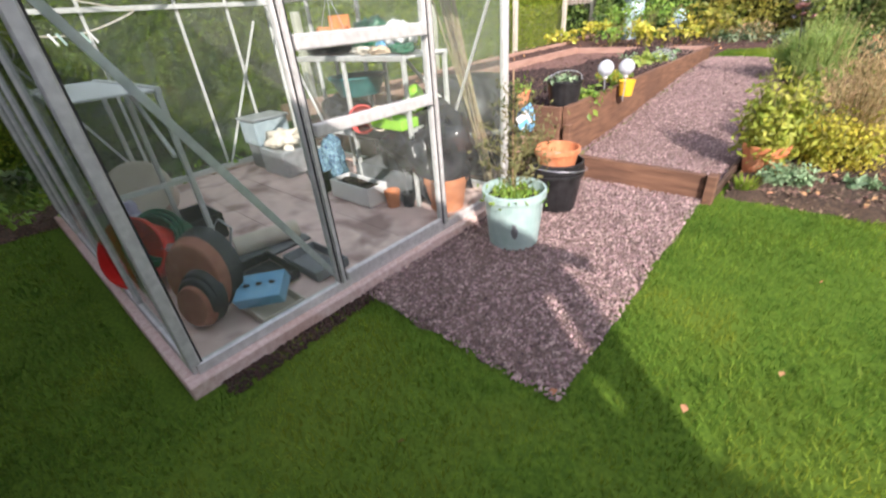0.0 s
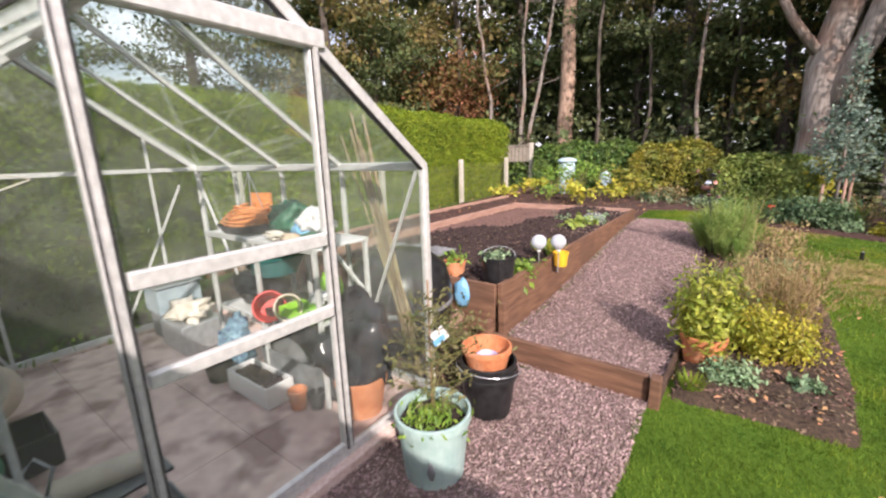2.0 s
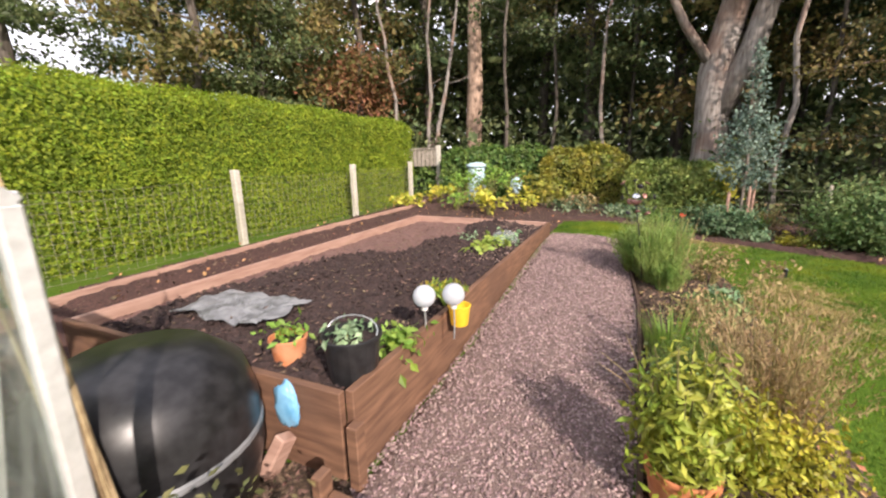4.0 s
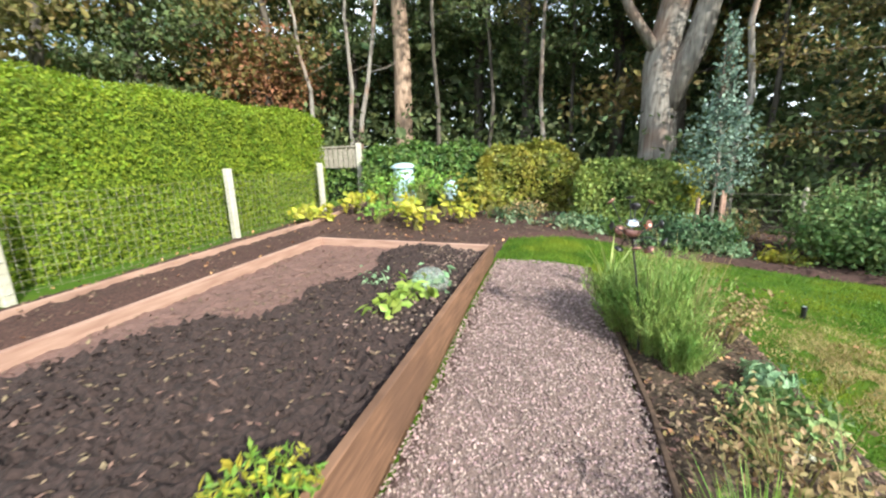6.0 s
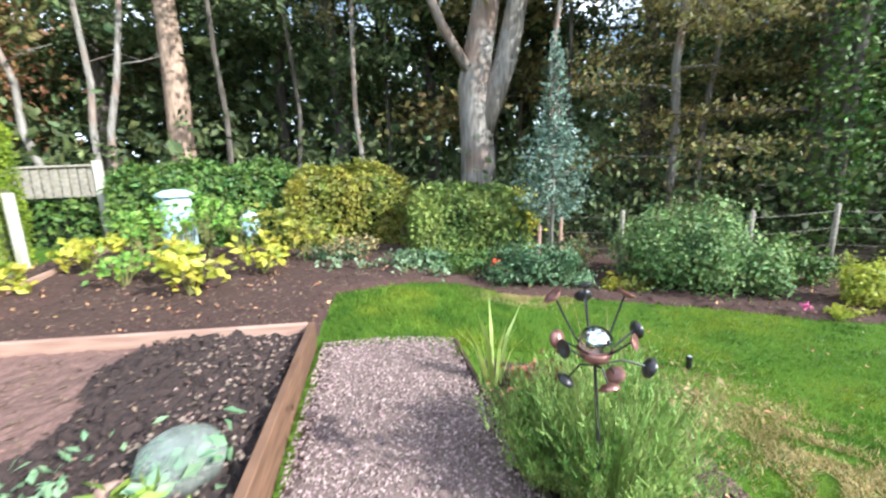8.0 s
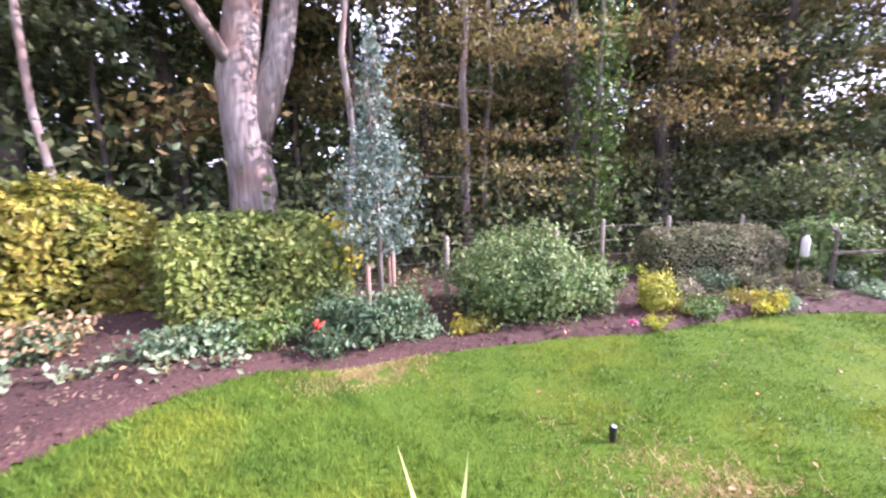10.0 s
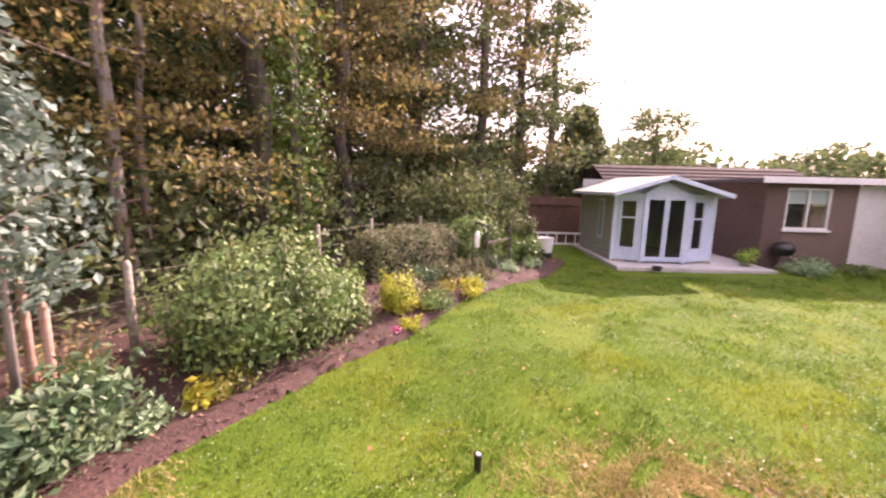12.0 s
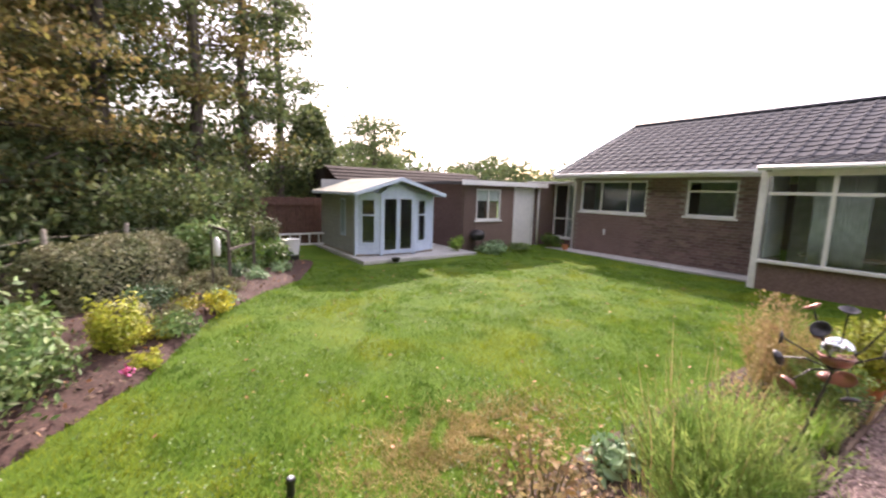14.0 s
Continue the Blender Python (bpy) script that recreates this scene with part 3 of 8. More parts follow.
def greenhouse():
    g = thing("greenhouse", (-1.65, 0.35, 0), "aluminium-framed glass greenhouse standing on a concrete kerb beside gravel", "greenhouse")
    W = 0.045
    for a in ((GX1 - 0.02, GY0 - 0.06, 0, GX1 + 0.06, GY1 + 0.05, 0.075), (GX0 - 0.06, GY0 - 0.06, 0, GX0 + 0.02, GY1 + 0.05, 0.075), (GX0 + 0.02, GY0 - 0.06, 0, GX1 - 0.02, GY0 + 0.02, 0.075), (GX0 + 0.02, GY1 - 0.02, 0, GX1 - 0.02, GY1 + 0.05, 0.075)):
        part("kerb", one(*a, bev=0.006), M_rust, g, "rust-stained pale concrete kerb")

    def ends(x, name):
        f = x + (0.004 if x > -1 else -0.004)
        part("base_rail", bar((x, GY0, 0.10), (x, GY1, 0.10), 0.035, 0.05, bev=0.004), M_alu, g)
        for y in (GY0, GY1):
            part("corner_post", bar((x, y, 0.126), (x, y, EAVE), W, W, (1, 0, 0), 0.006), M_alu, g)
        for y in (GY0 + W * 0.5 + 0.004,):
            part("seal", bar((f, y, 0.13), (f, y, EAVE - 0.02), 0.008, 0.02, (1, 0, 0)), M_rubber, g, "black rubber seal")
        for y, s in ((GY0, 1), (GY1, -1)):
            part("gable_bar", bar((x, y - s * 0.01, EAVE - 0.01), (x, GYM, RIDGE), 0.055, 0.04, (1, 0, 0), 0.005), M_alu, g)
            part("seal", bar((f, y + s * 0.03, EAVE - 0.015), (f, GYM, RIDGE - 0.045), 0.008, 0.03, (1, 0, 0)), M_rubber, g, "black rubber seal")

    ends(GX1, "front")
    ends(GX0, "back")

    def roof_z(y):
        return RIDGE - abs(y - GYM) * (RIDGE - EAVE) / (GYM - GY0)

    for y in (-0.05, 0.77):
        part("door_jamb", bar((GX1, y, 0.126), (GX1, y, roof_z(y) - 0.03), 0.05, 0.045, (1, 0, 0), 0.005), M_alu, g)
        part("door_jamb", bar((GX1 + 0.03, y, 0.126), (GX1 + 0.03, y, 2.09), 0.018, 0.014, (1, 0, 0)), M_alu, g)
        for s in (-1, 1):
            part("seal", bar((GX1 + 0.026, y + s * 0.018, 0.13), (GX1 + 0.026, y + s * 0.018, 2.05), 0.006, 0.006, (1, 0, 0)), M_rubber, g, "black rubber seal")
    part("door_track", bar((GX1 + 0.01, -0.09, 2.10), (GX1 + 0.01, 0.82, 2.10), 0.06, 0.075, bev=0.006), M_alu, g)
    d = part("door", bar((GX1 + 0.015, -0.02, 0.145), (GX1 + 0.015, 0.74, 0.145), 0.03, 0.05, bev=0.004), M_alu, g)
    for z, h in ((0.905, 0.055), (1.25, 0.06)):
        part("door_rail", bar((GX1 + 0.02, -0.02, z), (GX1 + 0.02, 0.74, z), 0.035, h, bev=0.005), M_alu, d)
    part("brace", bar((GX1 - 0.03, GY0 + 0.02, 1.50), (GX1 - 0.03, -0.06, 0.16), 0.03, 0.012, (1, 0, 0)), M_alu, g)
    for y in (-0.07, 0.63, 1.08):
        part("glazing_bar", bar((GX0, y, 0.12), (GX0, y, roof_z(y)), 0.022, 0.03, (1, 0, 0)), M_alu, g)
    part("cross_rail", bar((GX0 + 0.03, GY0, EAVE), (GX0 + 0.03, GY1, EAVE), 0.025, 0.035), M_alu, g)
    part("brace", bar((GX0 + 0.04, 1.30, 1.40), (GX0 + 0.04, 0.66, 0.14), 0.02, 0.01, (1, 0, 0)), M_alu, g)
    part("brace", bar((GX0 + 0.04, -0.76, EAVE), (GX0 + 0.04, -0.1, 0.14), 0.02, 0.01, (1, 0, 0)), M_alu, g)
    for y, s in ((GY0, 1), (GY1, -1)):
        part("eave_bar", bar((GX0, y, EAVE), (GX1, y, EAVE), 0.055, 0.05, bev=0.005), M_alu, g)
        part("side_sill", bar((GX0, y, 0.10), (GX1, y, 0.10), 0.035, 0.05, bev=0.004), M_alu, g)
        for k in range(1, 4):
            x = GX0 + (GX1 - GX0) * k / 4
            part("glazing_bar", bar((x, y, 0.12), (x, y, EAVE - 0.02), 0.022, 0.03, (0, 1, 0)), M_alu, g)
            part("roof_bar", bar((x, y, EAVE), (x, GYM, RIDGE), 0.03, 0.022, (1, 0, 0)), M_alu, g)
        part("brace", bar((GX1 - 0.03, y + s * 0.03, EAVE - 0.03), (GX1 - 0.66, y + s * 0.03, 0.14), 0.012, 0.022, (0, 1, 0)), M_alu, g)
        part("brace", bar((GX0 + 0.03, y + s * 0.03, EAVE - 0.03), (GX0 + 0.80, y + s * 0.03, 0.14), 0.012, 0.022, (0, 1, 0)), M_alu, g)
    part("ridge_bar", bar((GX0, GYM, RIDGE), (GX1, GYM, RIDGE), 0.07, 0.045, bev=0.006), M_alu, g)
    # panes
    def pane(*p):
        bm = bmesh.new()
        bm.faces.new([bm.verts.new(q) for q in p])
        r = bmesh.ops.extrude_face_region(bm, geom=list(bm.faces))
        nn = (Vector(p[1]) - Vector(p[0])).cross(Vector(p[2]) - Vector(p[0])).normalized()
        for v in r["geom"]:
            if isinstance(v, bmesh.types.BMVert):
                v.co += nn * 0.003
        o = part("pane", bm, M_glass2 if p[0][0] == p[1][0] == GX0 else M_glass, g)
        o.visible_shadow = False
    for x, ys in ((GX1, (GY0, -0.05, 0.77, GY1)), (GX0, (GY0, -0.07, 0.63, 1.08, GY1))):
        for a, b in zip(ys, ys[1:]):
            a, b = a + 0.01, b - 0.01
            if a < GYM < b:
                pane((x, a, 0.12), (x, b, 0.12), (x, b, roof_z(b)), (x, GYM, roof_z(GYM)), (x, a, roof_z(a)))
            else:
                pane((x, a, 0.12), (x, b, 0.12), (x, b, roof_z(b)), (x, a, roof_z(a)))
    for k in range(4):
        x0, x1 = GX0 + (GX1 - GX0) * k / 4 + 0.012, GX0 + (GX1 - GX0) * (k + 1) / 4 - 0.012
        for y in (GY0, GY1):
            pane((x0, y, 0.12), (x1, y, 0.12), (x1, y, EAVE - 0.02), (x0, y, EAVE - 0.02))
            pane((x0, y, EAVE + 0.02), (x1, y, EAVE + 0.02), (x1, GYM, RIDGE), (x0, GYM, RIDGE))
    return g


greenhouse()
fl = thing("paving_floor", (-1.65, 0.35, 0), "pinkish concrete slab floor inside the greenhouse, damp-stained", kind="structure")
part("bedding", one(GX0 + 0.02, GY0 + 0.02, -0.02, GX1 - 0.02, GY1 - 0.02, 0.034), M_gravelbed, fl)
xs, ys = np.linspace(GX0 + 0.03, GX1 - 0.03, 6), np.linspace(GY0 + 0.03, GY1 - 0.03, 6)
for a, b in zip(xs, xs[1:]):
    for c_, d_ in zip(ys, ys[1:]):
        part("slab", one(a + 0.0012, c_ + 0.0012, 0.01, b - 0.0012, d_ - 0.0012, 0.05 + random.uniform(-0.001, 0.001), bev=0.001), M_slab, fl)


# ---- raised bed and boards ----
def raised_bed():
    g = thing("raised_bed", (-1.6, 5.2, 0.1), "raised vegetable bed of brown-stained boards, filled with dark and red soil", "raised bed")
    T = 0.52
    part("side_board", one(-0.365, 2.54, 0.02, -0.315, 7.92, T, bev=0.005), M_board, g, "brown-stained board")
    part("front_board", one(-2.9, 2.50, 0.02, -0.368, 2.545, T - 0.004, bev=0.005), M_board, g, "brown-stained board")
    part("corner_post", one(-0.312, 2.46, 0.02, -0.25, 2.53, T - 0.14, bev=0.005), M_board, g, "brown-stained post")
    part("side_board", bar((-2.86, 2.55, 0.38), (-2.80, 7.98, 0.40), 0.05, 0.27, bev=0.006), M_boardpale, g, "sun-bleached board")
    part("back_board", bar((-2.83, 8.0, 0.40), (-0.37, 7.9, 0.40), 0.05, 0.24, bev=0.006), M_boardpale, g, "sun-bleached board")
    return g


raised_bed()
xs, ys = np.arange(-2.86, -0.33, 0.035), np.arange(2.54, 7.99, 0.035)
X, Y = np.meshgrid(xs, ys)
heap = 0.11 * np.exp(-(((X + 1.15) / 0.40) ** 2 + ((Y - 7.45) / 0.42) ** 2)) + 0.06 * np.exp(-(((X + 1.3) / 0.5) ** 2 + ((Y - 6.1) / 0.35) ** 2))
DARKLINE = np.interp(X, (-2.75, -2.5, -2.3, -1.7, -1.55, -1.4, -1.0, -0.4), (3.4, 4.6, 5.15, 5.7, 6.1, 7.2, 7.9, 8.1)) + 0.16 * np.sin(X * 9 + Y) * np.sin(X * 23 - Y * 5) + 0.10 * wave(X, Y, 6, 2)
dark = ((Y < DARKLINE) & (X > -2.7)) | (heap > 0.03)
Z = 0.415 + heap + np.where(dark, 0.03, 0.0) + 0.012 * wave(X, Y, 16) + np.where(dark, 0.016, 0.004) * rng.normal(size=X.shape)
ii = np.arange(X.size).reshape(X.shape)
F = np.stack([ii[:-1, :-1], ii[:-1, 1:], ii[1:, 1:], ii[1:, :-1]], -1).reshape(-1, 4)
soil = raw("bed_soil", np.stack([X, Y, Z], -1).reshape(-1, 3), F, M_soilred, None, "turned dark compost over dry red soil", "structure")
soil.data.materials.append(M_soil)
soil.data.polygons.foreach_set("material_index", dark.ravel()[F].any(1).astype(np.int32))
soil.data.update()
p = rng.uniform((-2.8, 2.6), (-0.4, 7.8), (9500, 2))
zi = Z[np.clip(((p[:, 1] - 2.54) / 0.035).astype(int), 0, Z.shape[0] - 1), np.clip(((p[:, 0] + 2.86) / 0.035).astype(int), 0, Z.shape[1] - 1)]
dk = dark[np.clip(((p[:, 1] - 2.54) / 0.035).astype(int), 0, Z.shape[0] - 1), np.clip(((p[:, 0] + 2.86) / 0.035).astype(int), 0, Z.shape[1] - 1)]
stones("soil_clods", p[dk], zi[dk] + 0.004, M_soil, 0.0095, 0.8, "dark crumbly soil clods")
big_ = dk & (rng.uniform(size=len(p)) < 0.12)
stones("soil_clods", p[big_], zi[big_] + 0.008, M_soil, 0.024, 0.7, "larger dark soil clods")
pebbly = (p[:, 0] > -1.0) & (p[:, 1] > 5.4) & (rng.uniform(size=len(p)) < 0.5)
stones("pebbles", p[pebbly], zi[pebbly] + 0.010, material("brown_pebble", (0.12, 0.08, 0.06), (0.30, 0.22, 0.18), 0.8, 20, 0.2, vary=0.4), 0.016, 0.7, "brown and pinkish pebbles on the dark soil by the side board")
k = rng.uniform(size=len(p)) < 0.2
stones("twigs_and_stones", p[k], zi[k] + 0.012, M_chip, 0.011, 0.4, "pale chips, twigs and small stones on the soil", long=2.0)


def soil_at(x, y):
    return float(Z_SOIL[int(np.clip((y - 2.54) / 0.035, 0, Z_SOIL.shape[0] - 1)), int(np.clip((x + 2.86) / 0.035, 0, Z_SOIL.shape[1] - 1))])


Z_SOIL = Z

st = thing("path_step", (0.3, 2.26, 0), "brown-stained board step across the gravel path", "step")
part("step_board", bar((-0.26, 2.27, 0.10), (0.90, 2.235, 0.10), 0.045, 0.20, bev=0.005), M_board, st, "brown-stained board")
part("post", one(0.91, 2.17, -0.05, 0.975, 2.25, 0.215, bev=0.006), M_board, st)
part("post", one(-0.32, 2.22, -0.05, -0.268, 2.30, 0.30, bev=0.006), M_board, st)
ed = thing("path_edging", (0.95, 5.0, 0), "dark-stained edging board between gravel path and flower strip", "edging")
for (x0, y0), (x1, y1) in (((0.955, 2.26), (0.99, 3.2)), ((0.99, 3.2), (1.0, 4.2)), ((1.0, 4.2), (1.0, 5.3)), ((1.0, 5.3), (0.93, 6.1)), ((0.93, 6.1), (0.85, 6.9)), ((0.85, 6.9), (0.81, 7.8))):
    za, zb = gz(x0, y0) + 0.03, gz(x1, y1) + 0.03
    part("board", bar((x0, y0, za), (x1, y1, zb), 0.03, 0.10, bev=0.004), M_boarddark, ed)
lb = thing("border_edging", (-3.8, 6, 0.3), "sun-bleached timber edging board in front of the hedge", "edging")
part("board", bar((-3.62, 1.6, 0.40), (-3.80, 6.0, 0.42), 0.04, 0.2, bev=0.005), M_boardpale, lb)
part("board", bar((-3.80, 6.0, 0.42), (-3.78, 9.6, 0.43), 0.04, 0.2, bev=0.005), M_boardpale, lb)
part("board", bar((-3.78, 9.6, 0.43), (-4.3, 12.4, 0.43), 0.04, 0.2, bev=0.005), M_boardpale, lb)

# ---- concrete fence posts with wire ----
FP = [(-4.25, 2.45), (-4.35, 5.3), (-4.40, 8.15), (-4.62, 11.0)]
zw = 1.49


def fence_post(x, y, h=1.5):
    g = thing("fence_post", (x, y, gz(x, y)), "pale square concrete fence post in front of the conifer hedge", "fence post", "posts along the conifer hedge")
    z = gz(x, y)
    bm = one(x - 0.05, y - 0.05, z - 0.1, x + 0.05, y + 0.05, h, bev=0.012)
    part("post", bm, M_conc, g)
    for k in (0.5, 0.8, 1.1, 1.35):
        bm = bmesh.new()
        tube(bm, [(x + 0.05, y, k), (x + 0.065, y, k + 0.01)], 0.006)
        part("staple", bm, M_alu, g)
    return g


for x, y in FP:
    fence_post(x, y)
wf = thing("wire_fence", (-4.35, 5, 0.4), "sagging wire mesh fence strung between concrete posts", "wire fence")
for (x0, y0), (x1, y1) in zip(FP, FP[1:]):
    bm = bmesh.new()
    for z in np.arange(0.5, 1.42, 0.1):
        pts = [(x0 + (x1 - x0) * t + 0.06, y0 + (y1 - y0) * t, z - 0.05 * math.sin(math.pi * t)) for t in np.linspace(0, 1, 7)]
        tube(bm, pts, 0.0016, seg=3)
    for t in np.linspace(0, 1, 29)[1:-1]:
        beam(bm, (x0 + (x1 - x0) * t + 0.06, y0 + (y1 - y0) * t, 0.45), (x0 + (x1 - x0) * t + 0.06, y0 + (y1 - y0) * t, 1.36), 0.0022, 0.0022, (1, 0, 0))
    part("wire_mesh", bm, M_fencegrey, wf)


# ---- conifer hedge ----
def hedge_box(name, x0, y0, x1, y1, z0, z1, n, leaf, mat_, core, label, size=0.06, cat="hedge", lump=0.08, faces_="xXyYZ", long=1.6, round_=0.25):
    """A clipped hedge: a core coloured dark for the shade within, and leaves over its faces."""
    g = thing(name, ((x0 + x1) / 2, (y0 + y1) / 2, z0), label, cat)
    def bulge(x, y, z):
        return lump * (np.sin(x * 2.3 + y * 1.7) * np.sin(z * 2.1 + y * 0.9) * 0.6 + 0.5 * np.sin(x * 5.1 + z * 4.3) * np.sin(y * 4.7))
    hx, hy, hz = (x1 - x0) / 2, (y1 - y0) / 2, z1 - z0
    pts, nrm = [], []
    area = {"x": hy * hz, "X": hy * hz, "y": hx * hz, "Y": hx * hz, "Z": hx * hy * 2}
    tot = sum(area[f] for f in faces_)
    for f in faces_:
        m = max(8, int(n * area[f] / tot))
        u, w = rng.uniform(-1, 1, m), rng.uniform(0, 1, m)
        if f in "xX":
            s = 1 if f == "X" else -1
            p = np.stack([np.full(m, s * hx), u * hy, w * hz], 1)
            d = np.tile((s, 0, 0.3), (m, 1))
        elif f in "yY":
            s = 1 if f == "Y" else -1
            p = np.stack([u * hx, np.full(m, s * hy), w * hz], 1)
            d = np.tile((0, s, 0.3), (m, 1))
        else:
            p = np.stack([u * hx, rng.uniform(-1, 1, m) * hy, np.full(m, hz)], 1)
            d = np.tile((0, 0, 1.0), (m, 1))
        pts.append(p)
        nrm.append(d)
    p, d = np.concatenate(pts), np.concatenate(nrm).astype(float)
    # soften the corners
    r = round_
    for ax, h in ((0, hx), (1, hy)):
        over = np.clip((np.abs(p[:, ax]) - (h - r)) / r, 0, 1) * np.clip((p[:, 2] - (hz - r)) / r, 0, 1)
        p[:, 2] -= over * r * 0.35
        p[:, ax] -= np.sign(p[:, ax]) * over * r * 0.3
    c = p + np.array([(x0 + x1) / 2, (y0 + y1) / 2, z0])
    c += unit(d) * (bulge(c[:, 0], c[:, 1], c[:, 2]) + rng.uniform(-0.10, 0.03, len(c)) * (1 + size * 6))[:, None]
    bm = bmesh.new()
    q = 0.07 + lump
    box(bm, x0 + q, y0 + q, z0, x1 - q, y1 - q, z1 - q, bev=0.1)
    part("body", bm, core, g, "inner body, darkened as the shade among the leaves")
    leaves("foliage", c, mat_, size, g, unit(d), long, leaf, "stuff")
    return g


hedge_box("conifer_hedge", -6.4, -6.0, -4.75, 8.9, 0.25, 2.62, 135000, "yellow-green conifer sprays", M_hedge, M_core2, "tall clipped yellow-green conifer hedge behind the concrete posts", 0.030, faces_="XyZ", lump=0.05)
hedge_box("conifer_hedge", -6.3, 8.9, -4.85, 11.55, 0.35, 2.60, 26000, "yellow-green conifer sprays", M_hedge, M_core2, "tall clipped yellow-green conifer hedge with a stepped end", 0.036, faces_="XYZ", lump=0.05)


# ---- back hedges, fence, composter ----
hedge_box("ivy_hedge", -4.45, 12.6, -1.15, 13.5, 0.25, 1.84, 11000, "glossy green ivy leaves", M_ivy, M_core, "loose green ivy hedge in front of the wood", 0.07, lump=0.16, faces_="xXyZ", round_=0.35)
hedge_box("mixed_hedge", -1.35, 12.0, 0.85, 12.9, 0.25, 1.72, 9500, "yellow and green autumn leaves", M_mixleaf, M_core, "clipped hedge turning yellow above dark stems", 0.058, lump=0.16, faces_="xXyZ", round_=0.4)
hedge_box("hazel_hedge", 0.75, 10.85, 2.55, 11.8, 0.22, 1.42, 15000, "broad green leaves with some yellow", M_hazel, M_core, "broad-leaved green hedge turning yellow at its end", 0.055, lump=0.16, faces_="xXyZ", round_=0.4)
c = np.stack([rng.normal(2.62, 0.10, 260), rng.normal(11.0, 0.2, 260), rng.uniform(0.6, 1.35, 260)], 1)
yb = thing("yellow_sprays", (2.6, 11.0, 0.3), "bright yellow leafy sprays at the hedge end", "shrub")
leaves("foliage", c, M_yelleaf, 0.075, yb, kind="stuff")
part("stem", tube(bmesh.new(), [(2.6, 11.0, 0.2), (2.62, 11.0, 0.8), (2.65, 10.98, 1.3)], 0.015, 0.006), M_stem, yb)

pf = thing("panel_fence", (-5.8, 12.9, 0.3), "grey weathered boarded fence beyond the hedge end", "fence")
part("post", one(-4.80, 13.05, 0.2, -4.68, 13.17, 1.96, bev=0.01), M_conc, pf, "pale fence post")
part("cap_rail", bar((-4.76, 13.1, 1.88), (-7.5, 12.6, 1.82), 0.09, 0.04, bev=0.005), M_fencegrey, pf)
for k in range(20):
    t = k / 20
    x, y = -4.85 - 2.65 * t, 13.1 - 0.5 * t
    part("board", one(x - 0.06, y - 0.01, 1.32, x + 0.06, y + 0.012, 1.85, bev=0.003), M_fencegrey, pf)

hedge_box("ivy_hedge", -7.6, 13.0, -4.85, 13.6, 0.3, 1.38, 1500, "dark green ivy leaves", M_ivy, M_core, "low dark ivy growing behind the boarded fence", 0.08, faces_="yZ")
hv = thing("compost_bin", (-3.2, 12.35, 0.28), "pale blue lidded plastic bin standing among yellow plants", "compost bin")
M_paleblue = material("pale_blue_plastic", (0.42, 0.60, 0.70), (0.54, 0.70, 0.79), 0.5, 12, 0.05)
part("body", lathe(bmesh.new(), [(0.25, 0.25), (0.28, 0.3), (0.24, 1.28), (0.23, 1.30)], 26, (-3.2, 12.35, 0)), M_paleblue, hv, smooth=True)
part("lid", lathe(bmesh.new(), [(0.28, 1.30), (0.30, 1.32), (0.29, 1.36), (0.17, 1.42), (0.0, 1.44)], 26, (-3.2, 12.35, 0)), M_paleblue, hv, smooth=True)
for s in (-1, 1):
    part("handle", tube(bmesh.new(), [(-3.2 + s * 0.24, 12.25, 1.15), (-3.2 + s * 0.29, 12.25, 1.12), (-3.2 + s * 0.25, 12.25, 1.05)], 0.012), M_paleblue, hv)


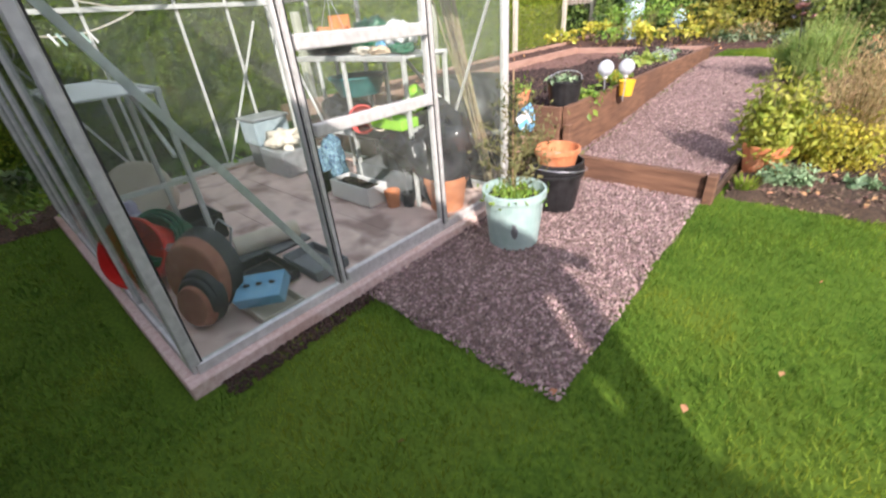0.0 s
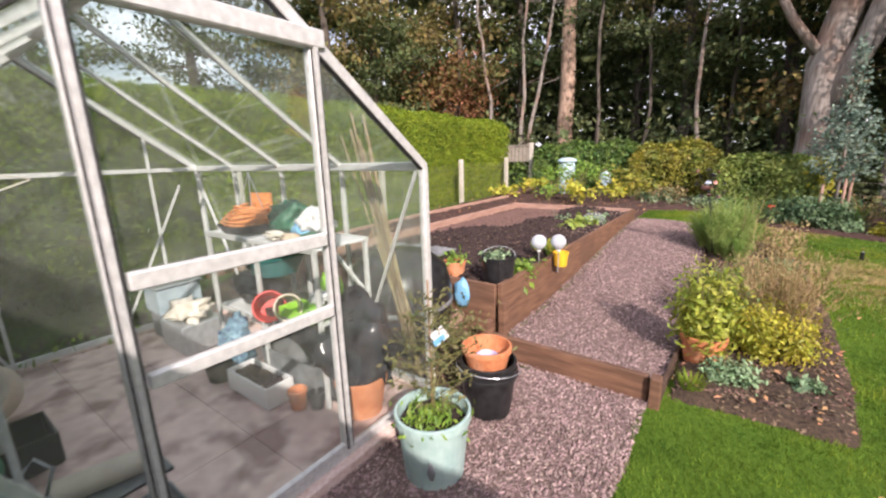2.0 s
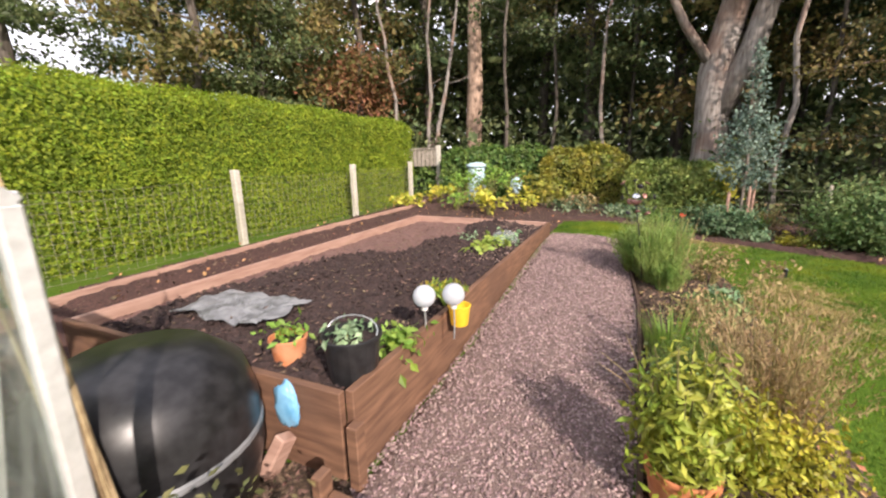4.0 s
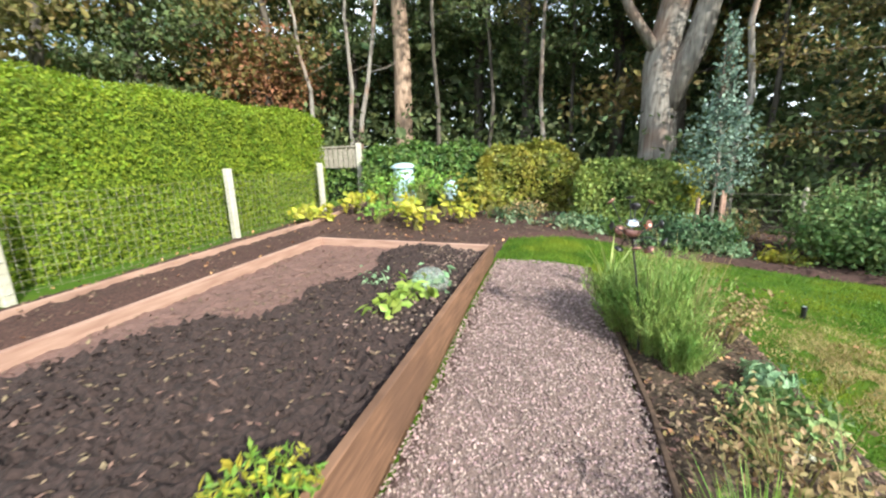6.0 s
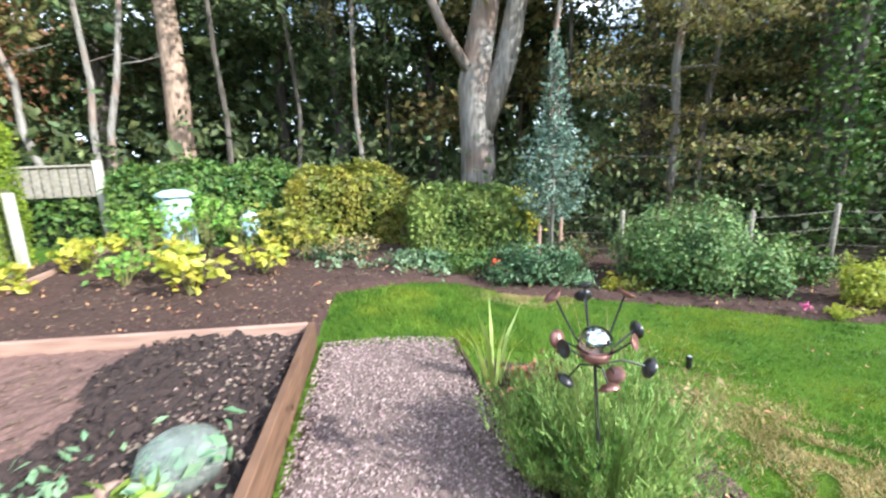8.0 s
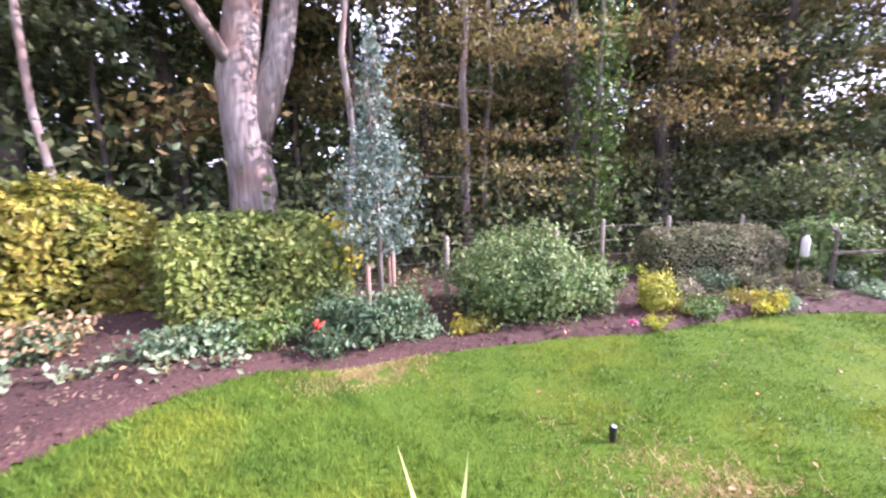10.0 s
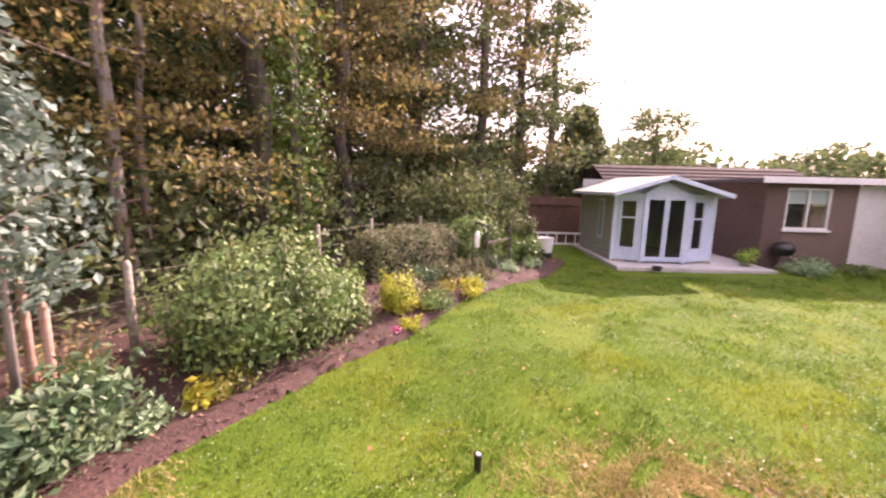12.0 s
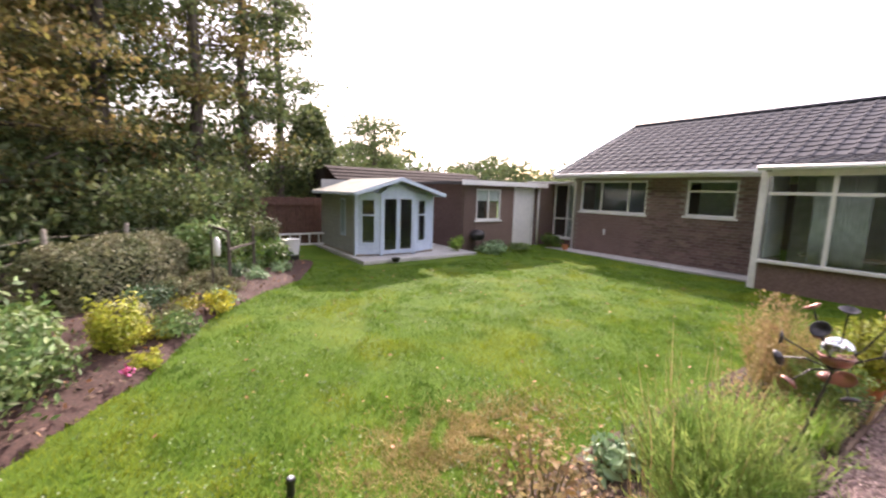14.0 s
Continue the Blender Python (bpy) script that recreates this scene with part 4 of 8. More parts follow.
# ---- trees ----
def tree(at, high, r, lean=(0, 0), bark=None, leaf=None, crown0=0.35, spread=3.0, n=5000, size=0.13, limbs=11, label="", name="tree", fork=None, seed=1, group="", droop=0.1, tiers=0.0):
    """A tapered trunk with limbs and twigs, and a crown of separate leaves round their ends."""
    rs = random.Random(seed)
    x0, y0 = at
    z0 = gz(x0, y0) - 0.1
    g = thing(name, (x0, y0, z0), label, "tree", group)
    top = Vector((x0 + lean[0], y0 + lean[1], z0 + high))
    base = Vector((x0, y0, z0))
    pts = [base.lerp(top, t) + Vector((rs.uniform(-1, 1), rs.uniform(-1, 1), 0)) * 0.02 * high * (0 < t < 1) * 0.6 for t in np.linspace(0, 1, 9)]
    bm = bmesh.new()
    tube(bm, [pts[0] - Vector((0, 0, 0.1))] + pts, r * 1.12, r * 0.25, 12, 0.05)
    part("trunk", bm, bark, g, smooth=True)
    ends = []
    for k in range(limbs):
        bm = bmesh.new()
        t = crown0 + (0.97 - crown0) * (k + rs.random() * 0.6) / limbs
        i = t * 8
        p = pts[int(i)].lerp(pts[min(8, int(i) + 1)], i - int(i))
        a = k * 2.4 + rs.uniform(-0.5, 0.5)
        ln = spread * rs.uniform(0.6, 1.1) * (1.15 - 0.7 * t)
        up = rs.uniform(0.1, 0.6) * (1 - tiers)
        q1 = p + Vector((math.cos(a), math.sin(a), up)) * ln * 0.5
        q2 = q1 + Vector((math.cos(a + 0.3), math.sin(a + 0.3), rs.uniform(-0.3, 0.5 - 0.5 * tiers))) * ln * 0.5
        tube(bm, [p, q1, q2], r * 0.28 * (1.1 - t * 0.6), r * 0.05, 6)
        ends += [q1.lerp(q2, u) for u in (0.1, 0.5, 0.9)]
        for _ in range(3):
            s = p.lerp(q2, rs.uniform(0.4, 0.9))
            e = s + Vector((rs.uniform(-1, 1), rs.uniform(-1, 1), rs.uniform(-0.4, 0.6))) * ln * 0.45
            tube(bm, [s, s.lerp(e, 0.5) + Vector((0, 0, 0.05)), e], r * 0.06, r * 0.02, 4)
            ends += [e, s.lerp(e, 0.6)]
        part("limb", bm, bark, g, smooth=True)
    if leaf:
        m = n // len(ends)
        c = np.concatenate([rng.normal(0, 1, (m, 3)) * (spread * 0.17, spread * 0.17, spread * 0.085 * (1 - 0.72 * tiers)) + np.array(e) for e in ends])
        leaves("crown", c, leaf, size, g, None, 1.5, kind="stuff", droop=droop)
    return g


def tree_like(src, at, turn, k=1.0):
    """Another tree of the same build, turned and scaled."""
    return copy_thing(src, pose(at[0], at[1], gz(*at) - 0.1, 0, 0, turn))


# the two great trunks behind the hedge
tree((-5.6, 18.6), 17, 0.38, (0.6, 0), M_barkpink, M_woodleaf, 0.42, 3.2, 4000, 0.14, label="tall pinkish-barked pine trunk rising behind the hedge", seed=3)
bt = tree((2.75, 14.9), 15, 0.46, (0.5, 0.6), M_barkgrey, M_woodleaf, 0.42, 4.5, 7000, 0.13, label="great grey forked trunk behind the hedge", seed=4, name="forked_tree")
bm = bmesh.new()
tube(bm, [(2.85, 14.9, 2.6), (3.5, 14.9, 4.2), (4.0, 15.0, 6.5), (4.9, 15.1, 9.5)], 0.34, 0.16, 12, 0.05)
part("fork", bm, M_barkgrey, bt, smooth=True)
bm = bmesh.new()
tube(bm, [(2.6, 14.9, 3.9), (1.9, 14.7, 4.9), (1.2, 14.6, 6.3), (0.4, 14.5, 7.0)], 0.14, 0.05, 8, 0.05)
part("branch", bm, M_barkgrey, bt, smooth=True)

# pale multi-stemmed saplings near the hedge end
for k, (x, y) in enumerate(((-7.9, 16.5), (-7.0, 16.9), (-6.6, 16.6))):
    tree((x, y), 9.5, 0.10, ((-1.3, 0.3, 1.4)[k], 0.2), M_barkgrey, None, 0.35, 1.6, limbs=5, label="slender pale-barked sapling, nearly bare, in the wood", group="saplings in the wood", seed=20 + k, name="sapling")
for k, (x, y) in enumerate(((4.0, 13.2), (5.6, 15.5), (7.4, 13.0), (-1.8, 17.0), (-0.2, 16.0), (0.9, 18.0), (5.0, 18.0), (-3.2, 15.4))):
    tree((x, y), 11, 0.075, (random.uniform(-0.5, 0.5), 0), M_barkdark if k % 2 else M_barkgrey, M_woodleaf if k % 3 else M_beech, 0.45, 1.9, 1500, 0.10, limbs=7, label="slender young tree with sparse leaves in the wood", group="young trees in the wood", seed=40 + k, name="young_tree")

# the wood: three builds, repeated
kinds = [tree((-12, 22), 16, 0.24, (0.4, 0.2), M_barkdark, M_woodleaf, 0.16, 3.6, 15000, 0.125, 17, "dark leafy woodland tree", "woodland_tree", seed=7, tiers=0.7, group="trees of the wood"),
         tree((-8.5, 25), 15, 0.20, (-0.3, 0.2), M_barkdark, M_beech, 0.18, 3.2, 7500, 0.15, 15, "beech turning brown in the wood", "beech_tree", seed=8, group="beeches of the wood"),
         tree((6.5, 21), 17, 0.26, (0.2, 0.5), M_barkdark, M_woodleaf, 0.22, 3.8, 15000, 0.13, 15, "tall dark woodland tree", "tall_tree", seed=9, tiers=0.7, group="tall trees of the wood")]
spots_ = [(-15, 18), (-10.5, 17.5), (-8.5, 20.5), (-3.0, 21.5), (-1.0, 19.2), (0.6, 22), (2.2, 19.5), (4.3, 20.5), (3.6, 17.3), (8.0, 16.0), (11.5, 16.8), (14.2, 15.5), (14.6, 11.6), (16.8, 13.8), (17.0, 10.2), (19.2, 12.2), (19.5, 9.2), (-18, 23), (-5.5, 24), (22, 11), (13.8, 18.5), (-13.5, 14.5), (-13.2, 11.6), (-16.8, 12.6), (-17.5, 8.2), (-20, 16), (-15.2, 15.6), (-21, 4)]
for k, (x, y) in enumerate(spots_):
    tree_like(kinds[(0, 1, 2, 0, 2, 1, 0)[k % 7]], (x, y), k * 67.0)
tree((8.9, 11.6), 13, 0.27, (0.2, 0.3), M_barkdark, M_beech, 0.14, 3.2, 16000, 0.075, 18, "dark-trunked beech with brown leaves behind the wire fence", "beech_tree", seed=31, tiers=0.9)
tree((6.6, 12.6), 10, 0.11, (-0.3, 0.2), M_barkgrey, M_beech, 0.12, 2.6, 11000, 0.062, 18, "young beech with thin brown foliage behind the fence", "beech_tree", seed=32, tiers=0.9)
tree((11.6, 10.6), 13, 0.20, (0.1, 0.3), M_barkdark, M_beech, 0.12, 3.0, 15000, 0.075, 18, "brown-leaved beech behind the wire fence", "beech_tree", seed=33, tiers=0.9)
tree((17.6, 4.9), 12.5, 0.24, (0.3, 0), M_barkdark, M_woodleaf, 0.10, 2.5, 7000, 0.12, 17, "tall tree with thinning top at the wood's edge", "tall_tree", seed=35, tiers=0.6)
tree((15.8, 6.6), 13, 0.24, (0.2, 0), M_barkdark, M_beech, 0.10, 2.7, 8000, 0.11, 17, "tall brown-leaved tree at the wood's edge", "tall_tree", seed=36, tiers=0.6)
tree((14.4, 8.9), 12, 0.22, (0.2, 0.1), M_barkdark, M_woodleaf, 0.12, 2.8, 8000, 0.10, 15, "sparse-topped tree at the edge of the wood", "tall_tree", seed=34, tiers=0.6)
iv = thing("ivy_pole", (8.0, 10.6, 0), "slim trunk wrapped in bright green ivy", "tree")
part("trunk", tube(bmesh.new(), [(8.0, 10.6, -0.1), (8.05, 10.6, 3), (8.1, 10.6, 7)], 0.12, 0.07), M_barkdark, iv, smooth=True)
t = rng.uniform(0, 1, 3600)
c = np.stack([8.0 + 0.1 * t + rng.normal(0, 0.28, 3600), 10.6 + rng.normal(0, 0.28, 3600), 0.3 + t * 6.0], 1)
leaves("ivy", c, M_ivy, 0.07, iv, kind="stuff")
ru = thing("russet_tree", (-10.8, 17.5, 0.5), "small russet-leaved tree above the hedge", "tree")
part("trunk", tube(bmesh.new(), [(-10.8, 17.5, 0.4), (-10.7, 17.5, 3), (-10.4, 17.4, 5.0)], 0.14, 0.04), M_barkdark, ru, smooth=True)
c = rng.normal(0, 1, (3000, 3)) * (1.0, 0.9, 0.9) + (-10.6, 17.4, 4.6)
leaves("crown", c, M_russet, 0.12, ru, kind="stuff")

# dense understorey and the far wood
p = scatter([(-26, 21), (-14, 14.6), (-7, 15.4), (2, 16.5), (8, 13.6), (14, 10.5), (20, 7.5), (34, 12), (30, 30), (0, 34), (-26, 30)], 52000)
zz = ground_z(p[:, 0], p[:, 1]) + rng.beta(0.9, 1.3, len(p)) * 15
deep = inside(p[:, 0], p[:, 1], [(-26, 21), (-14, 14.6), (-7, 15.4), (2, 16.5), (8, 13.6), (14, 10.5), (20, 7.5), (34, 12), (30, 30), (0, 34), (-26, 30)])
gap = wave(np.arctan2(p[:, 0], p[:, 1] - 5.5), zz / np.hypot(p[:, 0], p[:, 1] - 5.5), 17, 0.6) + 0.5 * wave(np.arctan2(p[:, 0], p[:, 1] - 5.5), zz / np.hypot(p[:, 0], p[:, 1] - 5.5), 41, 1.1)
closed = (gap < 0.10) | (zz / np.hypot(p[:, 0], p[:, 1] - 5.5) < 0.16) | (p[:, 0] < 0)
ok = closed & (deep > 2.5) | (zz - ground_z(p[:, 0], p[:, 1]) < 2.4)
pb2 = rng.uniform((-34, 27), (34, 35), (17000, 2))
leaves("far_wood", np.stack([pb2[:, 0], pb2[:, 1], 0.6 + rng.uniform(0, 1, len(pb2)) * 8], 1), M_woodleaf, 0.55, None, None, 1.2, "dense dark foliage deep in the wood", "stuff")
leaves("far_wood", np.stack([p[ok, 0], p[ok, 1], zz[ok]], 1), M_woodleaf, 0.36, None, None, 1.3, "dense dark foliage deep in the wood", "stuff")
p = scatter([(-14, 14.4), (-6, 14.5), (3, 13.3), (8, 12.2), (13, 9.6), (20, 6.5), (22, 9), (10, 15), (0, 17), (-14, 18)], 26000)
zz = ground_z(p[:, 0], p[:, 1]) + rng.beta(1.0, 2.2, len(p)) * 3.2
leaves("undergrowth", np.stack([p[:, 0], p[:, 1], zz], 1), M_woodleaf, 0.13, None, None, 1.5, "dark undergrowth of the wood", "stuff")
p = scatter([(13.6, 5.8), (17, 4.6), (24, 4.4), (26, 9), (13, 11)], 11000)
zz = rng.beta(1.0, 1.5, len(p)) * 5
leaves("undergrowth", np.stack([p[:, 0], p[:, 1], zz], 1), M_woodleaf, 0.16, None, None, 1.5, "dark undergrowth of the wood", "stuff")
p = scatter([(2.5, 12.2), (4.6, 11.4), (7.6, 10.1), (11, 8.4), (13.0, 7.4), (15, 9), (8, 12.8), (3, 14)], 14000)
zz = ground_z(p[:, 0], p[:, 1]) + rng.beta(1.0, 2.0, len(p)) * 2.3
leaves("undergrowth", np.stack([p[:, 0], p[:, 1], zz], 1), M_woodleaf, 0.10, None, None, 1.5, "dark undergrowth along the wire fence", "stuff")
p = scatter([(10.3, 6.9), (11.6, 6.2), (12.9, 5.3), (13.15, 5.3), (13.15, 8.4), (10, 9)], 15000)
leaves("undergrowth", np.stack([p[:, 0], p[:, 1], ground_z(p[:, 0], p[:, 1]) + rng.beta(1.0, 1.3, len(p)) * (2.0 + 0.5 * wave(p[:, 0], p[:, 1], 2.5))], 1), M_woodleaf, 0.085, None, None, 1.5, "dark shrubby growth hiding the end of the brown fence", "stuff")
patch("wood_floor", [(-40, 20), (-12, 13.9), (-4, 13.8), (1, 12.9), (4.6, 11.2), (7.6, 9.8), (10.6, 8.0), (13.0, 6.6), (13.4, 1.0), (30, 1.0), (60, 60), (-40, 60)], M_floor, 0.05, 0.5, 0.02, label="leaf-littered floor of the wood")
tree((19.4, 3.3), 11.5, 0.22, (0.2, 0), M_barkdark, M_woodleaf, 0.12, 2.4, 6500, 0.12, 16, "tall tree with thinning top beyond the fence", "tall_tree", seed=37)
# conifer at the edge of the wood, and the round-headed tree behind it
cf = thing("dark_conifer", (20.5, 1.6, 0), "dark bushy conifer standing behind the brown fence", "tree")
part("trunk", tube(bmesh.new(), [(20.5, 1.6, -0.1), (20.5, 1.6, 3), (20.5, 1.6, 5.2)], 0.18, 0.04), M_barkdark, cf, smooth=True)
t = rng.uniform(0, 1, 9000) ** 0.8
a = rng.uniform(0, 6.28, 9000)
rr = (1 - t) ** 0.6 * 1.9 * np.sqrt(rng.uniform(0.2, 1, 9000)) * (1 + 0.2 * np.sin(a * 5 + t * 20)) + 0.1
leaves("foliage", np.stack([20.5 + rr * np.cos(a), 1.6 + rr * np.sin(a), 0.3 + t * 5.2], 1), M_woodleaf, 0.14, cf, kind="stuff", droop=0.4)
tree((32, -7.4), 7.6, 0.28, (0, 0), M_barkdark, M_woodleaf, 0.3, 3.4, 5000, 0.16, 16, "round-headed tree with thinning leaves far off", "far_tree", seed=60)
p = rng.uniform((60, -120), (75, 40), (22000, 2))
hh = 6.0 + 1.6 * np.sin(p[:, 1] * 0.21) + 1.0 * np.sin(p[:, 1] * 0.63 + 1) + 0.7 * np.sin(p[:, 1] * 1.7)
leaves("distant_trees", np.stack([p[:, 0], p[:, 1], rng.uniform(0, 1, len(p)) ** 0.6 * hh * 1.1], 1), M_woodleaf, 0.75, None, None, 1.3, "hazy row of distant trees beyond the roofs", "stuff")


# ---- border shrubs and wire fence on the right ----
def shrub(name, at, rad, high, n, size, mat_, label, z=0.03, sparse=1.0, core=True, stems=9, cat="shrub", low=0.0, long=1.6, group="", up=0.0):
    """A loose shrub: many stems and leaves in uneven clumps."""
    rs = random.Random(int(at[0] * 100 + at[1] * 10))
    x, y = at
    b = gz(x, y) + z
    g = thing(name, (x, y, b), label, cat, group)
    bm = bmesh.new()
    tips = []
    rx, ry = rad if isinstance(rad, tuple) else (rad, rad)
    for k in range(stems):
        a, q = rs.uniform(0, 6.28), rs.uniform(0.25, 1) ** 0.7
        e = Vector((x + rx * q * math.cos(a) * 0.85, y + ry * q * math.sin(a) * 0.85, b + high * rs.uniform(0.55, 1.0) * (1.05 - 0.35 * q * q)))
        s = Vector((x + rx * 0.15 * math.cos(a), y + ry * 0.15 * math.sin(a), b - 0.04))
        tube(bm, [s, s.lerp(e, 0.5) + Vector((0, 0, high * 0.12)), e], max(0.004, high * 0.012), 0.003, 5)
        tips += [(s.lerp(e, u) + Vector((0, 0, high * 0.12 * (1 - abs(2 * u - 1)))), u) for u in (0.45, 0.65, 0.8, 0.92, 1.0)]
    part("stem_growth", bm, M_stem, g, kind="stuff")
    m = max(3, n // len(tips))
    c = np.concatenate([rng.normal(0, 1, (m, 3)) * np.array((rx, ry, high * 0.5)) * 0.16 * sparse + np.array(q) for q, u in tips])
    if low:
        c[:, 2] -= rng.uniform(0, low, len(c)) * high
    c[:, 2] = np.maximum(c[:, 2], b + 0.01)
    d = unit(c - np.array((x, y, b + high * 0.3)) + (0, 0, up))
    leaves("foliage", c, mat_, size, g, d, long, kind="stuff")
    return g


M_golden = material("golden_shrub_leaf", (0.30, 0.36, 0.03), (0.55, 0.56, 0.09), 0.5, 4, 0, vary=0.35, trans=0.35)
M_seedleaf = material("seed_head_leaf", (0.12, 0.15, 0.06), (0.30, 0.29, 0.17), 0.7, 3, 0, vary=0.45, trans=0.25)
M_rose = material("rose_leaf", (0.05, 0.11, 0.045), (0.15, 0.24, 0.12), 0.5, 3, 0, vary=0.5, trans=0.2)
sh = shrub("viburnum_shrub", (4.45, 9.62), (1.0, 0.98), 1.36, 13000, 0.042, M_bushleaf, "wide green leafy shrub with pale tips before the wire fence", stems=64, low=0.35, sparse=0.8)
shrub("rose_bush", (2.3, 10.02), (0.78, 0.5), 0.72, 4600, 0.042, M_rose, "low blue-green rose bush in the bark border", stems=22, low=0.3)
shrub("viburnum_shrub", (5.0, 8.98), (0.42, 0.4), 0.80, 3600, 0.042, M_bushleaf, "lower leafy green shrub at the border edge", stems=26, low=0.3)
shrub("low_shrub", (5.85, 9.25), (0.45, 0.4), 0.78, 1900, 0.042, M_ivy, "dark green shrub by the wire fence", stems=16, low=0.3)
shrub("golden_shrub", (5.7, 8.38), (0.28, 0.27), 0.68, 2600, 0.03, M_golden, "small bright yellow upright shrub at the lawn edge", stems=18, low=0.4)
shrub("ground_cover", (5.2, 8.15), (0.3, 0.16), 0.10, 400, 0.03, M_golden, "low yellow-green ground cover plant", stems=14)
shrub("ground_cover", (5.9, 7.85), (0.4, 0.25), 0.28, 600, 0.035, M_bushleaf, "pale variegated low plant in the border", stems=14)
shrub("ground_cover", (6.6, 7.35), (0.4, 0.2), 0.30, 500, 0.035, M_yelleaf, "pale variegated low plant in the border", stems=14)
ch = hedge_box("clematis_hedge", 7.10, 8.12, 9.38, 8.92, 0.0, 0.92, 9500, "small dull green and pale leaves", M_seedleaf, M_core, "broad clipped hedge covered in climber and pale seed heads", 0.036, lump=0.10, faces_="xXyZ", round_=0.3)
ch.rotation_euler.z = radians(-37.9)
for x, y, r, h, m_ in ((6.55, 8.35, 0.30, 0.34, M_seedleaf), (7.2, 8.1, 0.32, 0.42, M_rose), (7.75, 7.75, 0.30, 0.40, M_seedleaf), (8.3, 7.3, 0.30, 0.42, M_seedleaf), (8.9, 6.9, 0.32, 0.36, M_rose), (9.6, 6.3, 0.35, 0.36, M_bushleaf)):
    shrub("border_shrub", (x, y), r, h, 1300, 0.032, m_, "low bushy plant with dusty leaves below the clipped hedge", stems=18, low=0.35)
shrub("arch_climber", (9.65, 7.2), (0.65, 0.65), 1.02, 3600, 0.06, M_bushleaf, "climber hanging over a low rustic frame", stems=18, sparse=1.2)
shrub("dark_shrub", (10.0, 6.0), (0.9, 0.5), 0.7, 2400, 0.06, M_ivy, "low dark green shrub in the border", stems=16, low=0.3)
shrub("clipped_conifer", (11.2, 5.85), (0.5, 0.45), 1.25, 2400, 0.05, M_woodleaf, "dark rounded conifer beside the white container", stems=30, low=0.3)
fr = thing("rustic_frame", (8.1, 7.4, 0), "low dark wooden garden frame holding a climber", "plant frame")
for x, y in ((8.5, 6.95), (9.3, 6.4), (9.6, 7.1)):
    part("leg", bar((x, y, -0.02), (x, y, 0.95), 0.05, 0.05, (1, 0, 0), 0.005), M_barkdark, fr)
part("rail", bar((8.45, 6.97, 0.62), (9.35, 6.37, 0.62), 0.05, 0.04, bev=0.004), M_barkdark, fr)
part("rail", bar((8.45, 6.97, 0.95), (9.65, 7.12, 0.95), 0.05, 0.04, bev=0.004), M_barkdark, fr)
fdr = thing("bird_feeder", (7.86, 7.28, 0.0), "white hanging bird feeder on a dark pole", "bird feeder")
part("pole", tube(bmesh.new(), [(7.86, 7.28, -0.05), (7.86, 7.28, 1.0), (7.84, 7.23, 1.05)], 0.012), M_barkdark, fdr)
part("tube", lathe(bmesh.new(), [(0.04, 0.62), (0.05, 0.64), (0.05, 0.86), (0.02, 0.92)], 12, (7.84, 7.21, 0)), M_white, fdr, smooth=True)

eu = thing("eucalyptus_tree", (2.76, 10.35, 0.1), "slim young eucalyptus with blue-grey leaves, tied to stakes", "tree")
EX, EY = 2.76, 10.35
part("trunk", tube(bmesh.new(), [(EX, EY, 0.0), (EX + 0.02, EY, 1.3), (EX - 0.04, EY, 2.3), (EX - 0.08, EY, 3.2)], 0.03, 0.008), M_barkgrey, eu, smooth=True)
tw = []
for k in range(52):
    z = 0.85 + 2.35 * (k / 52)
    a = k * 2.4
    ln = 0.52 * math.sin(math.pi * min(1.0, 0.28 + (z - 0.85) / 2.0)) if z < 2.0 else 0.17 * (3.4 - z) / 1.4 + 0.03
    p0 = Vector((EX, EY, z))
    q = p0 + Vector((math.cos(a) * ln, math.sin(a) * ln, 0.25))
    part("branch", tube(bmesh.new(), [p0, p0.lerp(q, 0.5) + Vector((0, 0, 0.04)), q], 0.007, 0.003, 4), M_barkgrey, eu)
    tw += [p0.lerp(q, u) for u in (0.3, 0.5, 0.7, 0.85, 1.0)]
c = np.concatenate([rng.normal(0, 0.055 if q.z < 2.25 else 0.035, (15 if q.z < 2.25 else 5, 3)) + np.array(q) for q in tw])
leaves("foliage", c, M_blueleaf, 0.05, eu, kind="stuff", long=1.3, droop=0.3)
for k, (x, y) in enumerate(((EX - 0.22, EY - 0.1), (EX + 0.08, EY - 0.16), (EX + 0.2, EY + 0.1))):
    s = thing("wooden_stake", (x, y, 0), "upright wooden stake beside the eucalyptus", "stake", "stakes by the eucalyptus")
    part("shaft", lathe(bmesh.new(), [(0.025, -0.1), (0.027, 0.82 + 0.1 * k), (0.01, 0.87 + 0.1 * k)], 10, (x, y, 0)), M_boardpale, s, smooth=True)
shrub("withered_stems", (3.15, 10.45), (0.4, 0.35), 0.75, 700, 0.035, M_straw, "tangle of brown withered stems beside the stakes", stems=34, low=0.5, cat="plant")

